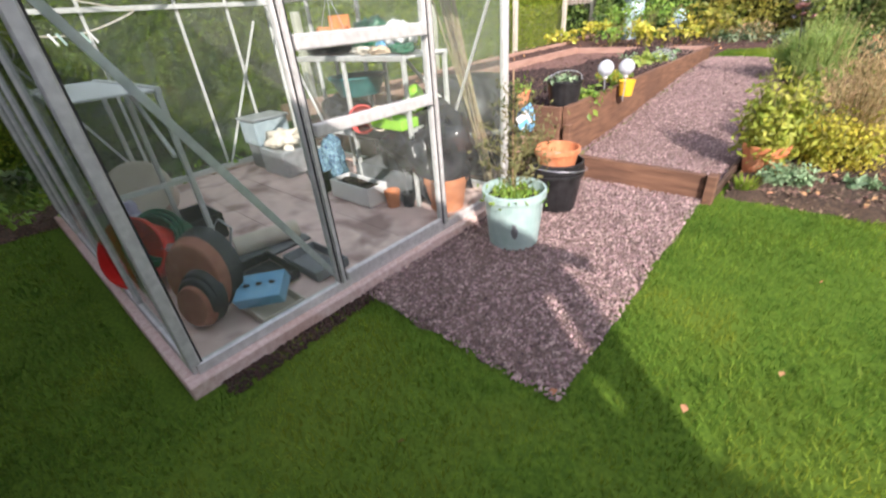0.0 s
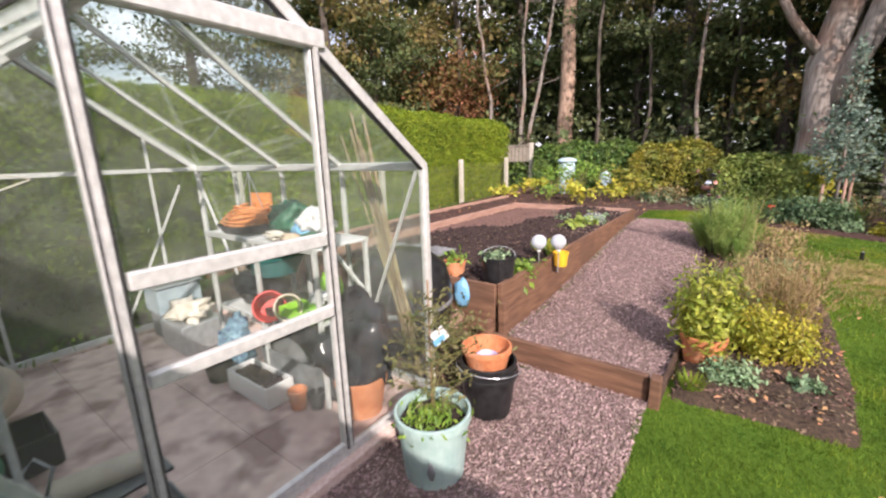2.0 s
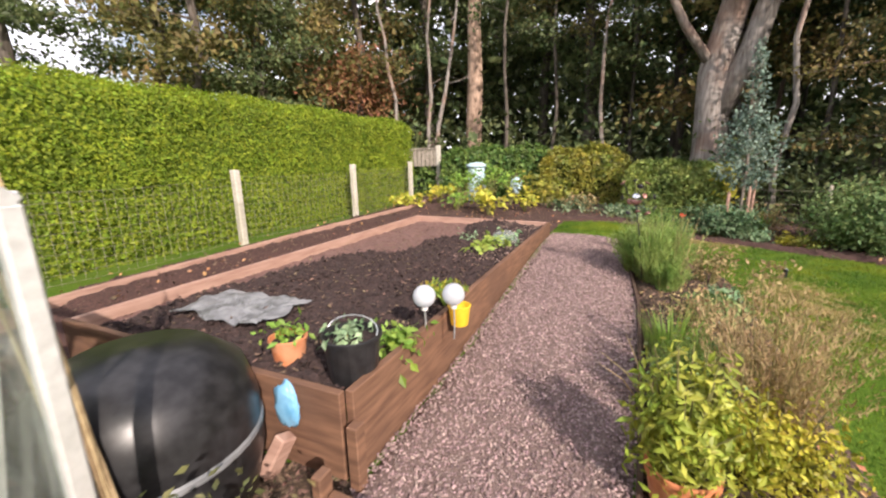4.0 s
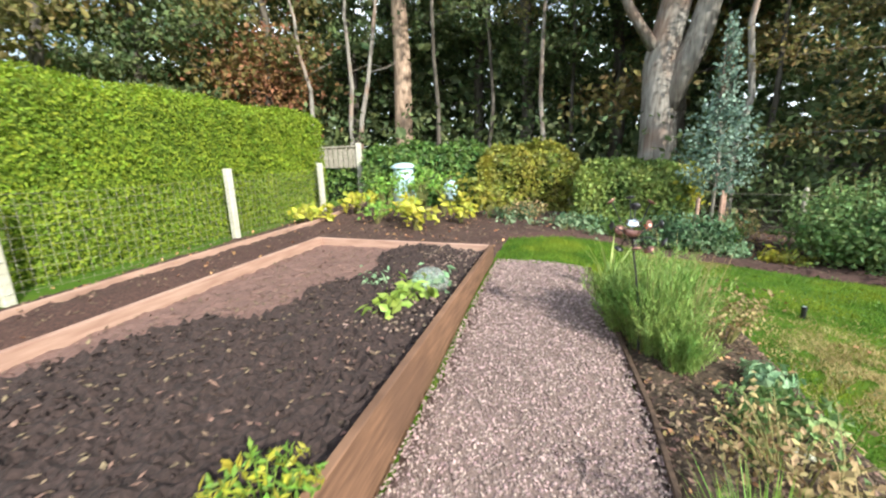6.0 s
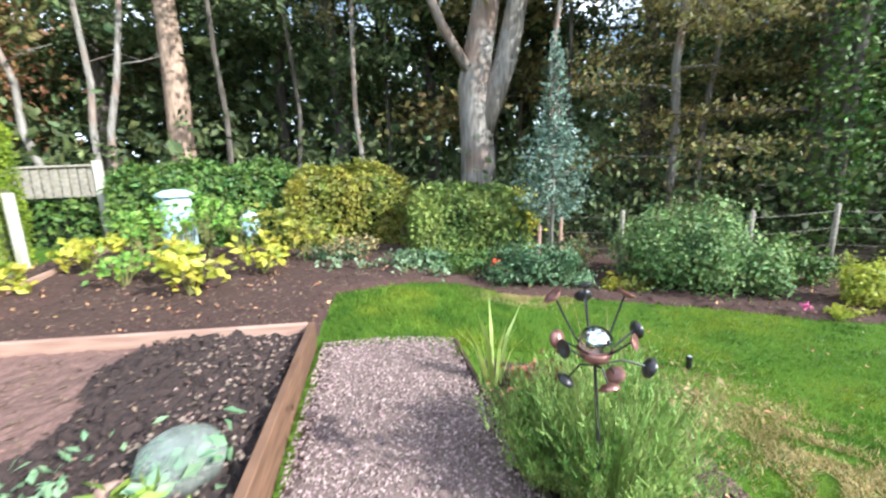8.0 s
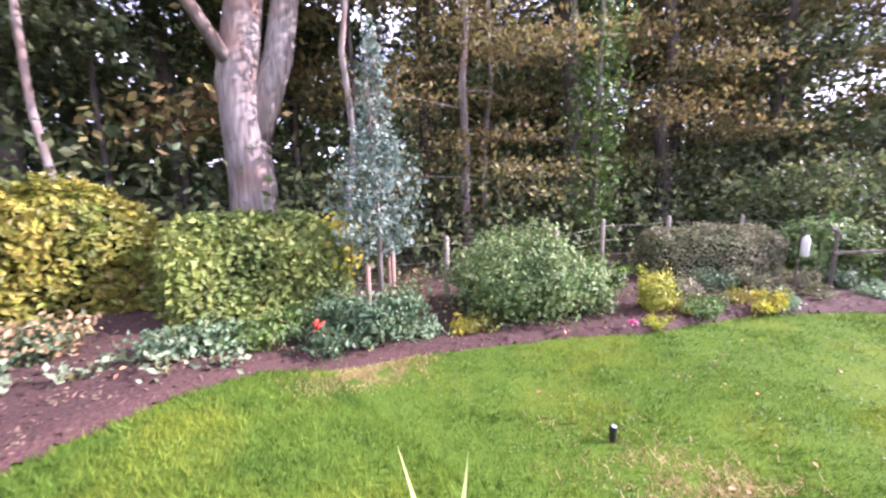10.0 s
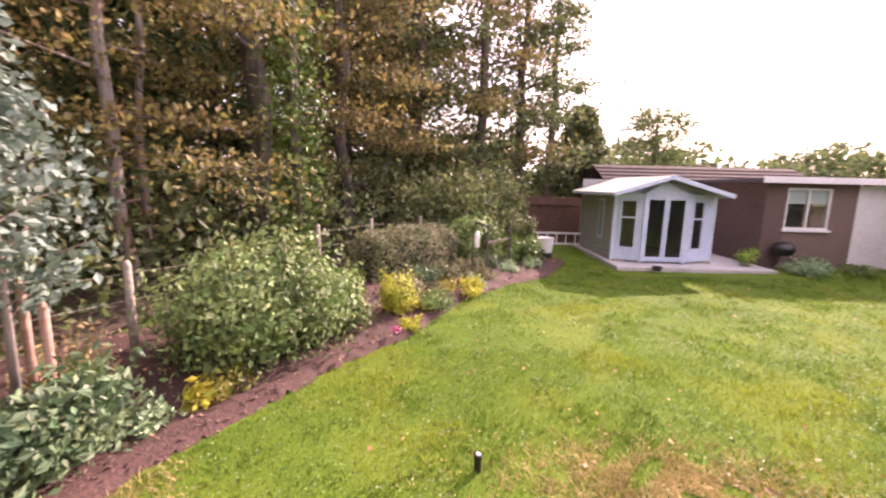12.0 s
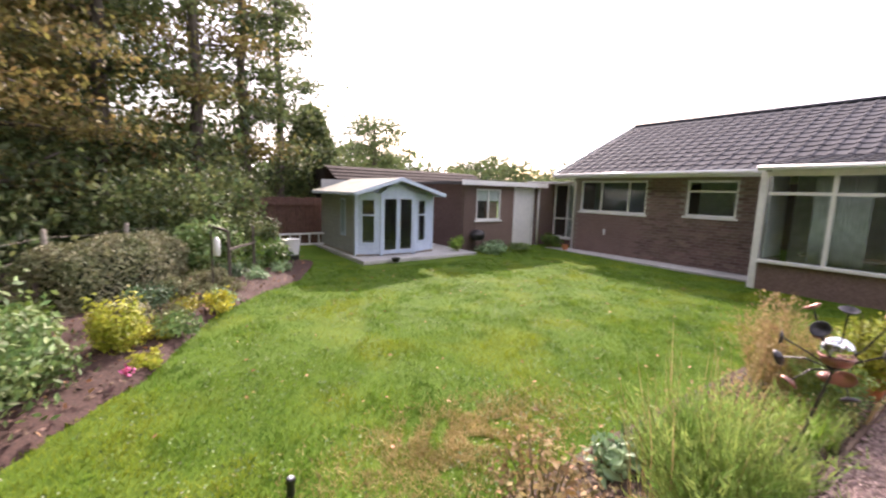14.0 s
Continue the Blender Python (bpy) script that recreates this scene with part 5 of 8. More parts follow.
WP = [(-5.5, 14.4), (1.0, 12.95), (2.7, 11.7), (4.15, 10.72), (5.69, 9.87), (7.3, 9.95), (8.6, 9.3), (9.8, 8.4), (11.4, 7.4)]
wf2 = thing("post_and_wire_fence", (6, 10, 0), "weathered post and wire fence in front of the wood", "fence")
for x, y in WP[2:]:
    part("post", lathe(bmesh.new(), [(0.038, -0.1), (0.04, 0.5), (0.036, 0.96), (0.022, 1.0)], 10, (x, y, gz(x, y))), M_fencegrey, wf2, "grey weathered post", smooth=True)
for (x0, y0), (x1, y1) in zip(WP[1:], WP[2:]):
    bm = bmesh.new()
    for z in (0.35, 0.62, 0.88):
        tube(bm, [(x0, y0, z + gz(x0, y0)), ((x0 + x1) / 2, (y0 + y1) / 2, z - 0.03 + gz(x1, y1)), (x1, y1, z + gz(x1, y1))], 0.003, seg=4)
    part("wire", bm, M_fencegrey, wf2)

# ---- brown boundary fence ----
bf = thing("boundary_fence", (13.3, 3, 0), "red-brown boarded boundary fence behind the summerhouse", "fence")
for k in range(84):
    y = -3.4 + k * 0.14
    part("board", one(13.28, y, 0.0, 13.30 + 0.012 * (k % 2), y + 0.134, 1.44 + 0.015 * math.sin(k * 1.7), bev=0.003), M_fence, bf)
part("rail", one(13.22, -3.4, 1.2, 13.275, 8.36, 1.27), M_fence, bf)
part("rail", one(13.22, -3.4, 0.3, 13.275, 8.36, 0.37), M_fence, bf)


# ---- summerhouse ----
def summerhouse():
    g = thing("summerhouse", (11.1, 2.8, 0.06), "pale blue wooden summerhouse with glazed double doors on a slab", "summerhouse")
    x0, x1, ya, yb_ = 10.15, 12.6, 1.55, 3.85
    top = 1.66
    fx = 9.80
    W = []
    base = 0.10
    part("floor", one(x0 - 0.1, ya, 0.05, x1, yb_, base), M_fencegrey, g)
    # plan of the front: angled side lights and a centre bay with doors
    P = [(x0, yb_), (fx + 0.06, 3.28), (fx + 0.06, 2.32), (x0, ya)]

    def face(a, b, parts_):
        """One wall panel of shiplap with openings: parts_ are (from, to) along it, glazed from low to high."""
        a, b = Vector((*a, 0)), Vector((*b, 0))
        d = (b - a)
        L = d.length
        d.normalize()
        out = Vector((d.y, -d.x, 0)) if (Vector((d.y, -d.x, 0)).x < 0) else Vector((-d.y, d.x, 0))

        def strip(u0, u1, z0, z1, th=0.03, mat_=M_blue, nm="board", off=0.0):
            p, q = a + d * u0 + out * off, a + d * u1 + out * off
            bm = bar((p.x, p.y, (z0 + z1) / 2), (q.x, q.y, (z0 + z1) / 2), th, z1 - z0, (0, 0, 1), 0.003)
            part(nm, bm, mat_, g)
        cuts = [0.0]
        for u0, u1, z0, z1 in parts_:
            cuts += [u0, u1]
            strip(u0, u1, z1, top, nm="header")
            z = base
            while z < z0 - 0.02:
                strip(u0, u1, z, min(z + 0.098, z0), 0.028)
                z += 0.1
            fw = 0.045
            for (c0, c1, e0, e1) in ((u0, u0 + fw, z0, z1), (u1 - fw, u1, z0, z1), (u0 + fw, u1 - fw, z0, z0 + fw), (u0 + fw, u1 - fw, z1 - fw, z1)):
                strip(c0, c1, e0, e1, 0.04, M_blue, "frame", 0.01)
            if z0 > 0.25:
                strip(u0 + fw, u1 - fw, z0 + (z1 - z0) * 0.62, z0 + (z1 - z0) * 0.62 + 0.035, 0.04, M_blue, "glazing_bar", 0.01)
            strip(u0 + fw, u1 - fw, z0 + fw, z1 - fw, 0.006, M_winglass, "pane", 0.0)
        cuts.append(L)
        for c0, c1 in zip(cuts[0::2], cuts[1::2]):
            z = base
            while z < top - 0.02 and c1 - c0 > 0.02:
                strip(c0, c1, z, min(z + 0.098, top), 0.028)
                z += 0.1
    L1 = math.dist(P[0], P[1])
    face(P[0], P[1], [(0.12, L1 - 0.14, 0.36, 1.52)])
    face(P[1], P[2], [(0.03, 0.47, 0.16, 1.56), (0.49, 0.93, 0.16, 1.56)])
    face(P[2], P[3], [(0.14, L1 - 0.12, 0.36, 1.52)])
    for x, y in P:
        part("corner_post", one(x - 0.035, y - 0.035, 0.06, x + 0.035, y + 0.035, top, bev=0.005), M_blue, g)
    for s, y in ((1, yb_), (-1, ya)):
        z = base
        while z < top - 0.02:
            part("board", one(x0 + 0.02, y - 0.014, z, x1, y + 0.014, z + 0.098, bev=0.003), M_bluedark, g, "side board, greyed to the tone of its shaded face")
            z += 0.1
    part("side_window", one(10.75, yb_ + 0.012, 0.5, 11.1, yb_ + 0.03, 1.5, bev=0.004), M_blue, g)
    part("side_window_pane", one(10.80, yb_ + 0.031, 0.55, 11.05, yb_ + 0.035, 1.45), M_winglass, g)
    part("back_wall", one(x1, ya - 0.014, base, x1 + 0.03, yb_ + 0.014, top + 0.35), M_bluedark, g)
    ym, rz = 2.88, 2.02
    # gable and roof
    bm = bmesh.new()
    vs = [bm.verts.new(v) for v in ((x0 - 0.02, ya, top), (x0 - 0.02, yb_, top), (x0 - 0.02, ym, rz - 0.03), (x0 + 0.02, ya, top), (x0 + 0.02, yb_, top), (x0 + 0.02, ym, rz - 0.03))]
    for f in ((0, 1, 2), (5, 4, 3), (0, 3, 4, 1), (1, 4, 5, 2), (2, 5, 3, 0)):
        bm.faces.new([vs[k] for k in f])
    part("gable", bm, M_blue, g)
    bm = bmesh.new()
    vs = [bm.verts.new(v) for v in ((fx + 0.03, 2.3, top), (fx + 0.03, 3.3, top), (fx + 0.03, ym, 1.93), (x0, 2.3, top), (x0, 3.3, top), (x0, ym, 1.98))]
    for f in ((0, 1, 2), (5, 4, 3), (0, 3, 4, 1), (1, 4, 5, 2), (2, 5, 3, 0)):
        bm.faces.new([vs[k] for k in f])
    part("gable", bm, M_blue, g)
    for s, y in ((1, yb_ + 0.28), (-1, ya - 0.04)):
        p = bar((0, 0, 0), (1, 0, 0), 1, 1)
        p.free()
        e, r = Vector((0, y, top - 0.03)), Vector((0, ym, rz))
        bm = bmesh.new()
        q = [(fx - 0.25, e.y, e.z), (x1 + 0.1, e.y, e.z), (x1 + 0.1, r.y, r.z), (fx - 0.25, r.y, r.z)]
        lo = [bm.verts.new(v) for v in q]
        hi = [bm.verts.new((v[0], v[1], v[2] + 0.035)) for v in q]
        bm.faces.new(lo[::-1])
        bm.faces.new(hi)
        for k in range(4):
            bm.faces.new((lo[k], lo[(k + 1) % 4], hi[(k + 1) % 4], hi[k]))
        bmesh.ops.recalc_face_normals(bm, faces=bm.faces)
        part("roof", bm, M_felt, g, "mossy pale felt roof")
        part("fascia", bar((fx - 0.265, y, e.z + 0.0), (fx - 0.265, ym, rz), 0.02, 0.09, (0, 0, 1), 0.003), M_blue, g)
        part("eave_board", bar((fx - 0.25, y + s * 0.01, e.z), (x1, y + s * 0.01, e.z), 0.02, 0.07, (0, 0, 1), 0.003), M_blue, g)
    for y in (2.77, 2.83):
        part("handle", one(fx, y - 0.008, 0.8, fx + 0.02, y + 0.008, 0.92), M_alu, g)
    return g


summerhouse()
part("summerhouse_slab", one(9.35, 0.5, -0.05, 12.8, 4.0, 0.05, bev=0.01), M_paving, None, "pale concrete slab under the summerhouse", kind="structure")


# ---- bungalow ----
def wall_with_holes(nm, parent, u0, u1, z0, z1, holes, place, mat_, th=0.1, label=""):
    """A wall as blocks round its openings; place(u, z, depth) gives the point."""
    us = sorted({u0, u1, *[h[0] for h in holes], *[h[1] for h in holes]})
    for a, b in zip(us, us[1:]):
        zs = [(z0, z1)]
        for h in holes:
            if h[0] <= a and b <= h[1]:
                zs = [(z0, h[2]), (h[3], z1)]
        for c, d in zs:
            p, q = place(a, c, 0), place(b, d, -th)
            part(nm, one(min(p[0], q[0]), min(p[1], q[1]), min(p[2], q[2]), max(p[0], q[0]), max(p[1], q[1]), max(p[2], q[2])), mat_, parent, label)


def window(parent, u0, u1, z0, z1, place, mull=(), trans=(), back=M_dark, name="window"):
    """A framed window in an opening: frame, bars, pane, sill and a sheet behind, toned as the unlit room."""
    f = 0.05

    def blk(a, b, c, d, n0, n1, nm, mat_, par, bev=0.004):
        p, q = place(a, c, n0), place(b, d, n1)
        return part(nm, one(min(p[0], q[0]), min(p[1], q[1]), min(p[2], q[2]), max(p[0], q[0]), max(p[1], q[1]), max(p[2], q[2]), bev=bev), mat_, par)
    w = blk(u0, u1, z1 - f, z1, -0.01, -0.07, name, M_white, parent)
    blk(u0, u1, z0, z0 + f, -0.01, -0.07, "frame", M_white, w)
    for a in (u0, u1 - f):
        blk(a, a + f, z0 + f, z1 - f, -0.01, -0.07, "frame", M_white, w)
    for m in mull:
        blk(m - f / 2, m + f / 2, z0 + f, z1 - f, -0.012, -0.068, "mullion", M_white, w)
    us = [u0 + f, *mull, u1 - f]
    for k, t in enumerate(trans):
        if t:
            blk(us[k] + 0.025 * (k > 0), us[k + 1] - 0.025 * (k + 2 < len(us)), t - f / 2, t + f / 2, -0.012, -0.068, "transom", M_white, w)
    o = blk(u0 + f, u1 - f, z0 + f, z1 - f, -0.035, -0.042, "pane", M_winglass, w, 0)
    o.visible_shadow = False
    blk(u0 - 0.05, u1 + 0.05, z0 - 0.05, z0, 0.05, -0.09, "sill", M_white, w)
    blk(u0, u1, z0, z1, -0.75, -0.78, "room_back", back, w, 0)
    return w


hs = thing("bungalow", (5, -6.5, 0), "low brick bungalow with white windows and dark tiled roof", "house")
HY = -3.0


def ph(u, z, n):
    return (u, HY + n, z)


HOLES = [(6.42, 8.52, 1.27, 2.2), (4.28, 5.40, 1.31, 2.2)]
wall_with_holes("wall", hs, 3.5, 8.75, -0.1, 2.36, HOLES, ph, M_mortar, 0.12, "brick wall, mortar joints")
part("wall", one(8.65, -10.5, -0.1, 8.75, -3.121, 2.36), M_brick, hs)
part("wall", one(-8, -10.5, -0.1, 8.649, -10.4, 2.36), M_brick, hs)
# grey room back: pale reflections on these panes put into its colour
window(hs, 6.42, 8.52, 1.27, 2.2, ph, (6.95, 7.82), (), M_grey, name="window")
window(hs, 4.28, 5.40, 1.31, 2.2, ph, (), (1.93,), M_curtain, name="window")
part("soffit", one(3.4, -3.0, 2.30, 9.2, -2.62, 2.33), M_white, hs)
part("fascia", one(3.4, -2.62, 2.26, 9.2, -2.59, 2.40, bev=0.003), M_white, hs)
bm = bmesh.new()
tube(bm, [(3.4, -2.54, 2.37), (9.25, -2.54, 2.36)], 0.055, seg=10)
part("gutter", bm, M_white, hs, smooth=True)
part("downpipe", tube(bmesh.new(), [(8.70, -2.56, 2.34), (8.70, -2.92, 2.15), (8.70, -2.93, 0.05)], 0.035), M_white, hs, smooth=True)
# roof sheets under the tiles
RX1, RYE, RYR, RZE, RZR = 9.25, -2.55, -7.0, 2.40, 4.36


def sheet(p, th, mat_, parent, nm, label=""):
    bm = bmesh.new()
    lo = [bm.verts.new(v) for v in p]
    hi = [bm.verts.new((v[0], v[1], v[2] + th)) for v in p]
    bm.faces.new(lo[::-1])
    bm.faces.new(hi)
    n = len(p)
    for k in range(n):
        bm.faces.new((lo[k], lo[(k + 1) % n], hi[(k + 1) % n], hi[k]))
    bmesh.ops.recalc_face_normals(bm, faces=bm.faces)
    return part(nm, bm, mat_, parent, label)


roof = sheet([(-8, RYE, RZE - 0.03), (RX1, RYE, RZE - 0.03), (RX1, RYR, RZR - 0.03), (-8, RYR, RZR - 0.03)], 0.02, M_tile, hs, "roof", "dark grey tiled roof")
sheet([(-8, RYR, RZR - 0.03), (RX1, RYR, RZR - 0.03), (RX1, -11.0, 2.3), (-8, -11.0, 2.3)], 0.02, M_tile, hs, "roof")
sheet([(-8, -3.6, 2.36 + 0.33), (3.46, -3.6, 2.36 + 0.33), (3.46, -1.62, 2.36), (-8, -1.62, 2.36)], 0.03, M_tile, hs, "roof", "dark tiled lean-to roof")
part("ridge", bar((-8, RYR, RZR + 0.03), (RX1, RYR, RZR + 0.03), 0.16, 0.09, bev=0.03), M_tile, hs)
bm = bmesh.new()
vs = [bm.verts.new(v) for v in ((8.70, -3.1, 2.33), (8.70, -10.5, 2.33), (8.70, RYR, RZR - 0.05), (8.74, -3.1, 2.33), (8.74, -10.5, 2.33), (8.74, RYR, RZR - 0.05))]
for f in ((0, 1, 2), (5, 4, 3), (0, 3, 4, 1), (1, 4, 5, 2), (2, 5, 3, 0)):
    bm.faces.new([vs[k] for k in f])
part("gable", bm, M_brick, hs)
part("bargeboard", bar((RX1, RYE, RZE - 0.02), (RX1, RYR, RZR - 0.02), 0.03, 0.14), M_white, hs)

# sun room
# end panel added only to block sun leaking under the lean-to roof
bm = bmesh.new()
vs = [bm.verts.new((x, y, z)) for x in (3.36, 3.44) for y, z in ((-1.70, 2.31), (-3.6, 2.31), (-3.6, 2.68), (-1.70, 2.37))]
for f in ((0, 1, 2, 3), (7, 6, 5, 4), (0, 4, 5, 1), (1, 5, 6, 2), (2, 6, 7, 3), (3, 7, 4, 0)):
    bm.faces.new([vs[k] for k in f])
part("gable_panel", bm, M_tile, hs, "added dark panel closing the sun gap under the lean-to roof")
for nm, a in (("dwarf_wall", (-3.0, -1.85, -0.1, 3.42, -1.75, 0.53)), ("dwarf_wall", (3.36, -2.99, -0.1, 3.46, -1.851, 0.53))):
    part(nm, one(*a), M_brick, hs)
sr = thing("sun_room", (0.3, -2.4, 0), "white-framed glazed sun room against the bungalow", "sun room")
part("corner_post", one(3.40, -1.84, -0.05, 3.52, -1.72, 2.36, bev=0.006), M_white, sr)
part("sill", one(-3, -1.84, 0.54, 3.40, -1.68, 0.60, bev=0.006), M_white, sr)
part("head", one(-3, -1.82, 2.22, 3.40, -1.74, 2.33, bev=0.006), M_white, sr)
part("gutter", tube(bmesh.new(), [(-3, -1.60, 2.38), (3.55, -1.60, 2.37)], 0.05, seg=10), M_white, sr, smooth=True)
xs = [3.40, 2.43, 1.45, 0.45, -0.55, -1.6]
for a, b in zip(xs, xs[1:]):
    part("mullion", one(b - 0.035, -1.82, 0.60, b + 0.035, -1.75, 2.22, bev=0.005), M_white, sr)
    part("transom", one(b + 0.035, -1.81, 1.86, a - 0.035, -1.76, 1.92, bev=0.005), M_white, sr)
    o = part("pane", one(b + 0.035, -1.792, 0.60, a - 0.035, -1.786, 2.22), M_winglass, sr)
    o.visible_shadow = False
part("pane", one(3.44, -2.95, 0.60, 3.446, -1.86, 2.3), M_winglass, sr).visible_shadow = False
# opaque sheet added inside the side pane, keeps the gravel outside in shadow
part("side_blind", one(3.37, -2.95, 0.6, 3.39, -1.90, 2.3), M_curtain, sr, "added pale sheet stopping sun through the side glazing")
part("floor", one(-3, -3.6, 0.02, 3.35, -1.86, 0.08), M_slab, sr)
part("back_wall", one(-3, -3.7, 0.08, 3.4, -3.62, 2.6), M_curtain, sr, "pale inner wall")
bm = bmesh.new()
for k in range(60):
    x = -0.2 + k * 0.055
    if k % 20 > 13:
        continue
    tube(bm, [(x, -2.05, 0.62), (x, -2.05 + 0.02 * math.sin(k), 2.2)], 0.032, seg=6)
part("curtain", bm, M_curtain, sr, "pale drawn curtains", smooth=True)
part("table", one(1.2, -2.7, 0.7, 2.9, -2.1, 0.74, bev=0.01), M_fencegrey, sr)
part("paving_path", one(3.55, -2.99, -0.05, 9.3, -2.32, 0.045, bev=0.008), M_paving, None, "pale concrete path along the brick wall", kind="structure")

# utility building between bungalow and summerhouse
ut = thing("brick_outbuilding", (11, -1.2, 0), "flat-roofed brick outbuilding with a white door", "outbuilding")
UX = 10.0


def pu(u, z, n):
    return (UX - n, u, z)


wall_with_holes("wall", ut, -2.75, 0.5, -0.1, 1.98, [(-0.98, 0.03, 0.91, 1.86), (-2.45, -1.6, 0.02, 1.95)], pu, M_brick, 0.12, "brown brick wall")
part("wall", one(10.12, 0.38, -0.1, 13.2, 0.5, 1.98), M_brick, ut)
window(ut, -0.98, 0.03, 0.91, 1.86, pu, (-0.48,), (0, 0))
part("blind", one(10.08, -0.93, 1.5, 10.085, -0.02, 1.8), M_white, ut)
part("door", one(10.03, -2.44, 0.03, 10.07, -1.61, 1.93, bev=0.005), M_white, ut, "plain white door")
for y in (-2.47, -1.58):
    part("door_frame", one(9.985, y - 0.03, 0.02, 10.1, y + 0.03, 1.97, bev=0.004), M_white, ut)
part("roof", one(9.8, -2.9, 1.985, 13.3, 0.75, 2.05), M_tile, ut)
part("fascia", one(9.76, -2.9, 1.96, 9.80, 0.77, 2.10, bev=0.004), M_white, ut)
part("pipe", tube(bmesh.new(), [(9.95, -2.68, 0.02), (9.95, -2.68, 2.0)], 0.035), M_white, ut, smooth=True)
po = thing("glazed_porch", (9.6, -3.4, 0), "white glazed porch joining bungalow and outbuilding", "porch")


def pp(u, z, n):
    return (10.0 - n, u, z)


def pq(u, z, n):
    return (u, -3.45 + n, z)


window(po, 8.80, 9.92, 0.30, 2.12, pq, (9.36,), (0.95, 0.95), M_curtain, name="window")
part("dwarf_wall", one(8.76, -3.55, -0.1, 9.98, -3.45, 0.24), M_brick, po)
part("roof", one(8.76, -4.5, 2.13, 11, -3.2, 2.2), M_white, po)
part("side", one(9.98, -4.5, -0.1, 10.05, -2.76, 2.12), M_brick, po)
part("inner_wall", one(8.0, -4.6, -0.1, 11.2, -4.51, 2.2), M_curtain, po, "pale inner wall")

# neighbouring roof
nb = thing("neighbour_house", (17, -2, 0), "neighbouring house with a brown tiled roof beyond the fence", "house")
part("wall", one(15.5, -6, -0.5, 20, 1.4, 1.3), M_brick, nb)
for k in range(9):
    t0, t1 = k / 9, (k + 1) / 9
    x0, x1, z0, z1 = 15.1 + 3.0 * t0, 15.1 + 3.0 * t1 + 0.06, 1.36 + 1.35 * t0 + 0.02, 1.36 + 1.35 * t1
    sheet([(x0, 1.8, z0), (x1, 1.8, z1), (x1, -6.5, z1), (x0, -6.5, z0)], 0.03, M_tile2, nb, "tile_course", "brown tile course")
part("roof", one(18.1, -6.5, 1.2, 20.5, 1.8, 2.6), M_tile2, nb)

# roof tiles of the bungalow: a rolled interlocking tile, laid in courses
def tile_mesh():
    prof = [(-0.15, 0.0), (-0.12, 0.028), (-0.07, 0.034), (-0.03, 0.006), (0.05, 0.004), (0.09, 0.010), (0.15, 0.004)]
    v, f = [], []
    for j, (y, dz) in enumerate(((0.0, 0.026), (-0.36, 0.004))):
        for x, z in prof:
            v.append((x, y, z + dz))
    for x, z in prof:
        v.append((x, 0.0, z + 0.006))
    n = len(prof)
    for k in range(n - 1):
        f.append((k, k + 1, n + k + 1, n + k))
        f.append((2 * n + k, 2 * n + k + 1, k + 1, k))
    return v, f


tv, tf = tile_mesh()
tme = bpy.data.meshes.new("roof_tile")
tme.from_pydata(tv, [], tf)
tme.materials.append(M_tile)
slope = math.atan2(RZR - RZE, RYE - RYR)
ln = math.hypot(RZR - RZE, RYE - RYR)
rows, cols = int(ln / 0.335), 24
extra_v, extra_f = [], []
cnt = 0
for j in range(rows):
    for i in range(-14, cols):
        x = 2.05 + i * 0.30
        s = j * 0.335
        y, z = RYE - s * math.cos(slope), RZE + s * math.sin(slope)
        if x > 9.2:
            continue
        if i >= 0 and j < 13 and cnt < 300:
            o = new("roof_tile", tme)
            o.parent = roof
            o.matrix_basis = Matrix.Translation((x, y, z)) @ Matrix.Rotation(-slope, 4, "X")
            cnt += 1
        else:
            m = Matrix.Translation((x, y, z)) @ Matrix.Rotation(-slope, 4, "X")
            b = len(extra_v)
            extra_v += [tuple(m @ Vector(q)) for q in tv]
            extra_f += [tuple(b + q for q in ff) for ff in tf]
raw("roof_tiles", extra_v, extra_f, M_tile, roof, "dark grey roof tiles", "stuff")
ltv, ltf = [], []
for j in range(6):
    for i in range(38):
        m = Matrix.Translation((-7.8 + i * 0.30, -1.62 - j * 0.335, 2.40 + j * 0.055)) @ Matrix.Rotation(-math.atan2(0.33, 1.98), 4, "X")
        b = len(ltv)
        ltv += [tuple(m @ Vector(q)) for q in tv]
        ltf += [tuple(b + q for q in ff) for ff in tf]
raw("roof_tiles", ltv, ltf, M_tile, hs, "dark grey lean-to roof tiles", "stuff")
# bricks of the bungalow wall
bm = one(-0.1075, -0.012, -0.0325, 0.1075, 0.006, 0.0325, bev=0.003)
bme = bpy.data.meshes.new("brick")
bm.to_mesh(bme)
bm.free()
bme.materials.append(M_brick)
base_v = np.array([v.co[:] for v in bme.vertices])
wall_ob = [o for o in hs.children if o.name.startswith("wall")][0]
cnt = 0
bv, bfc = [], []
tri = [tuple(p.vertices) for p in bme.polygons]
for j in range(31):
    z = 0.04 + j * 0.075
    for i in range(24):
        x = 3.62 + i * 0.225 + (0.1125 if j % 2 else 0)
        if x > 8.66 or any(h[0] - 0.09 < x < h[1] + 0.09 and h[2] - 0.07 < z < h[3] + 0.03 for h in HOLES):
            continue
        if x < 6.6 and cnt < 300:
            o = new("brick", bme)
            o.parent = wall_ob
            o.matrix_basis = Matrix.Translation((x, HY + random.uniform(0, 0.002), z))
            cnt += 1
        else:
            b = len(bv) * len(base_v)
            bv.append(base_v + (x, HY + random.uniform(0, 0.002), z))
            bfc += [tuple(b + q for q in t) for t in tri]
me = bpy.data.meshes.new("bricks")
me.from_pydata(np.concatenate(bv).tolist(), [], bfc)
me.materials.append(M_brick)
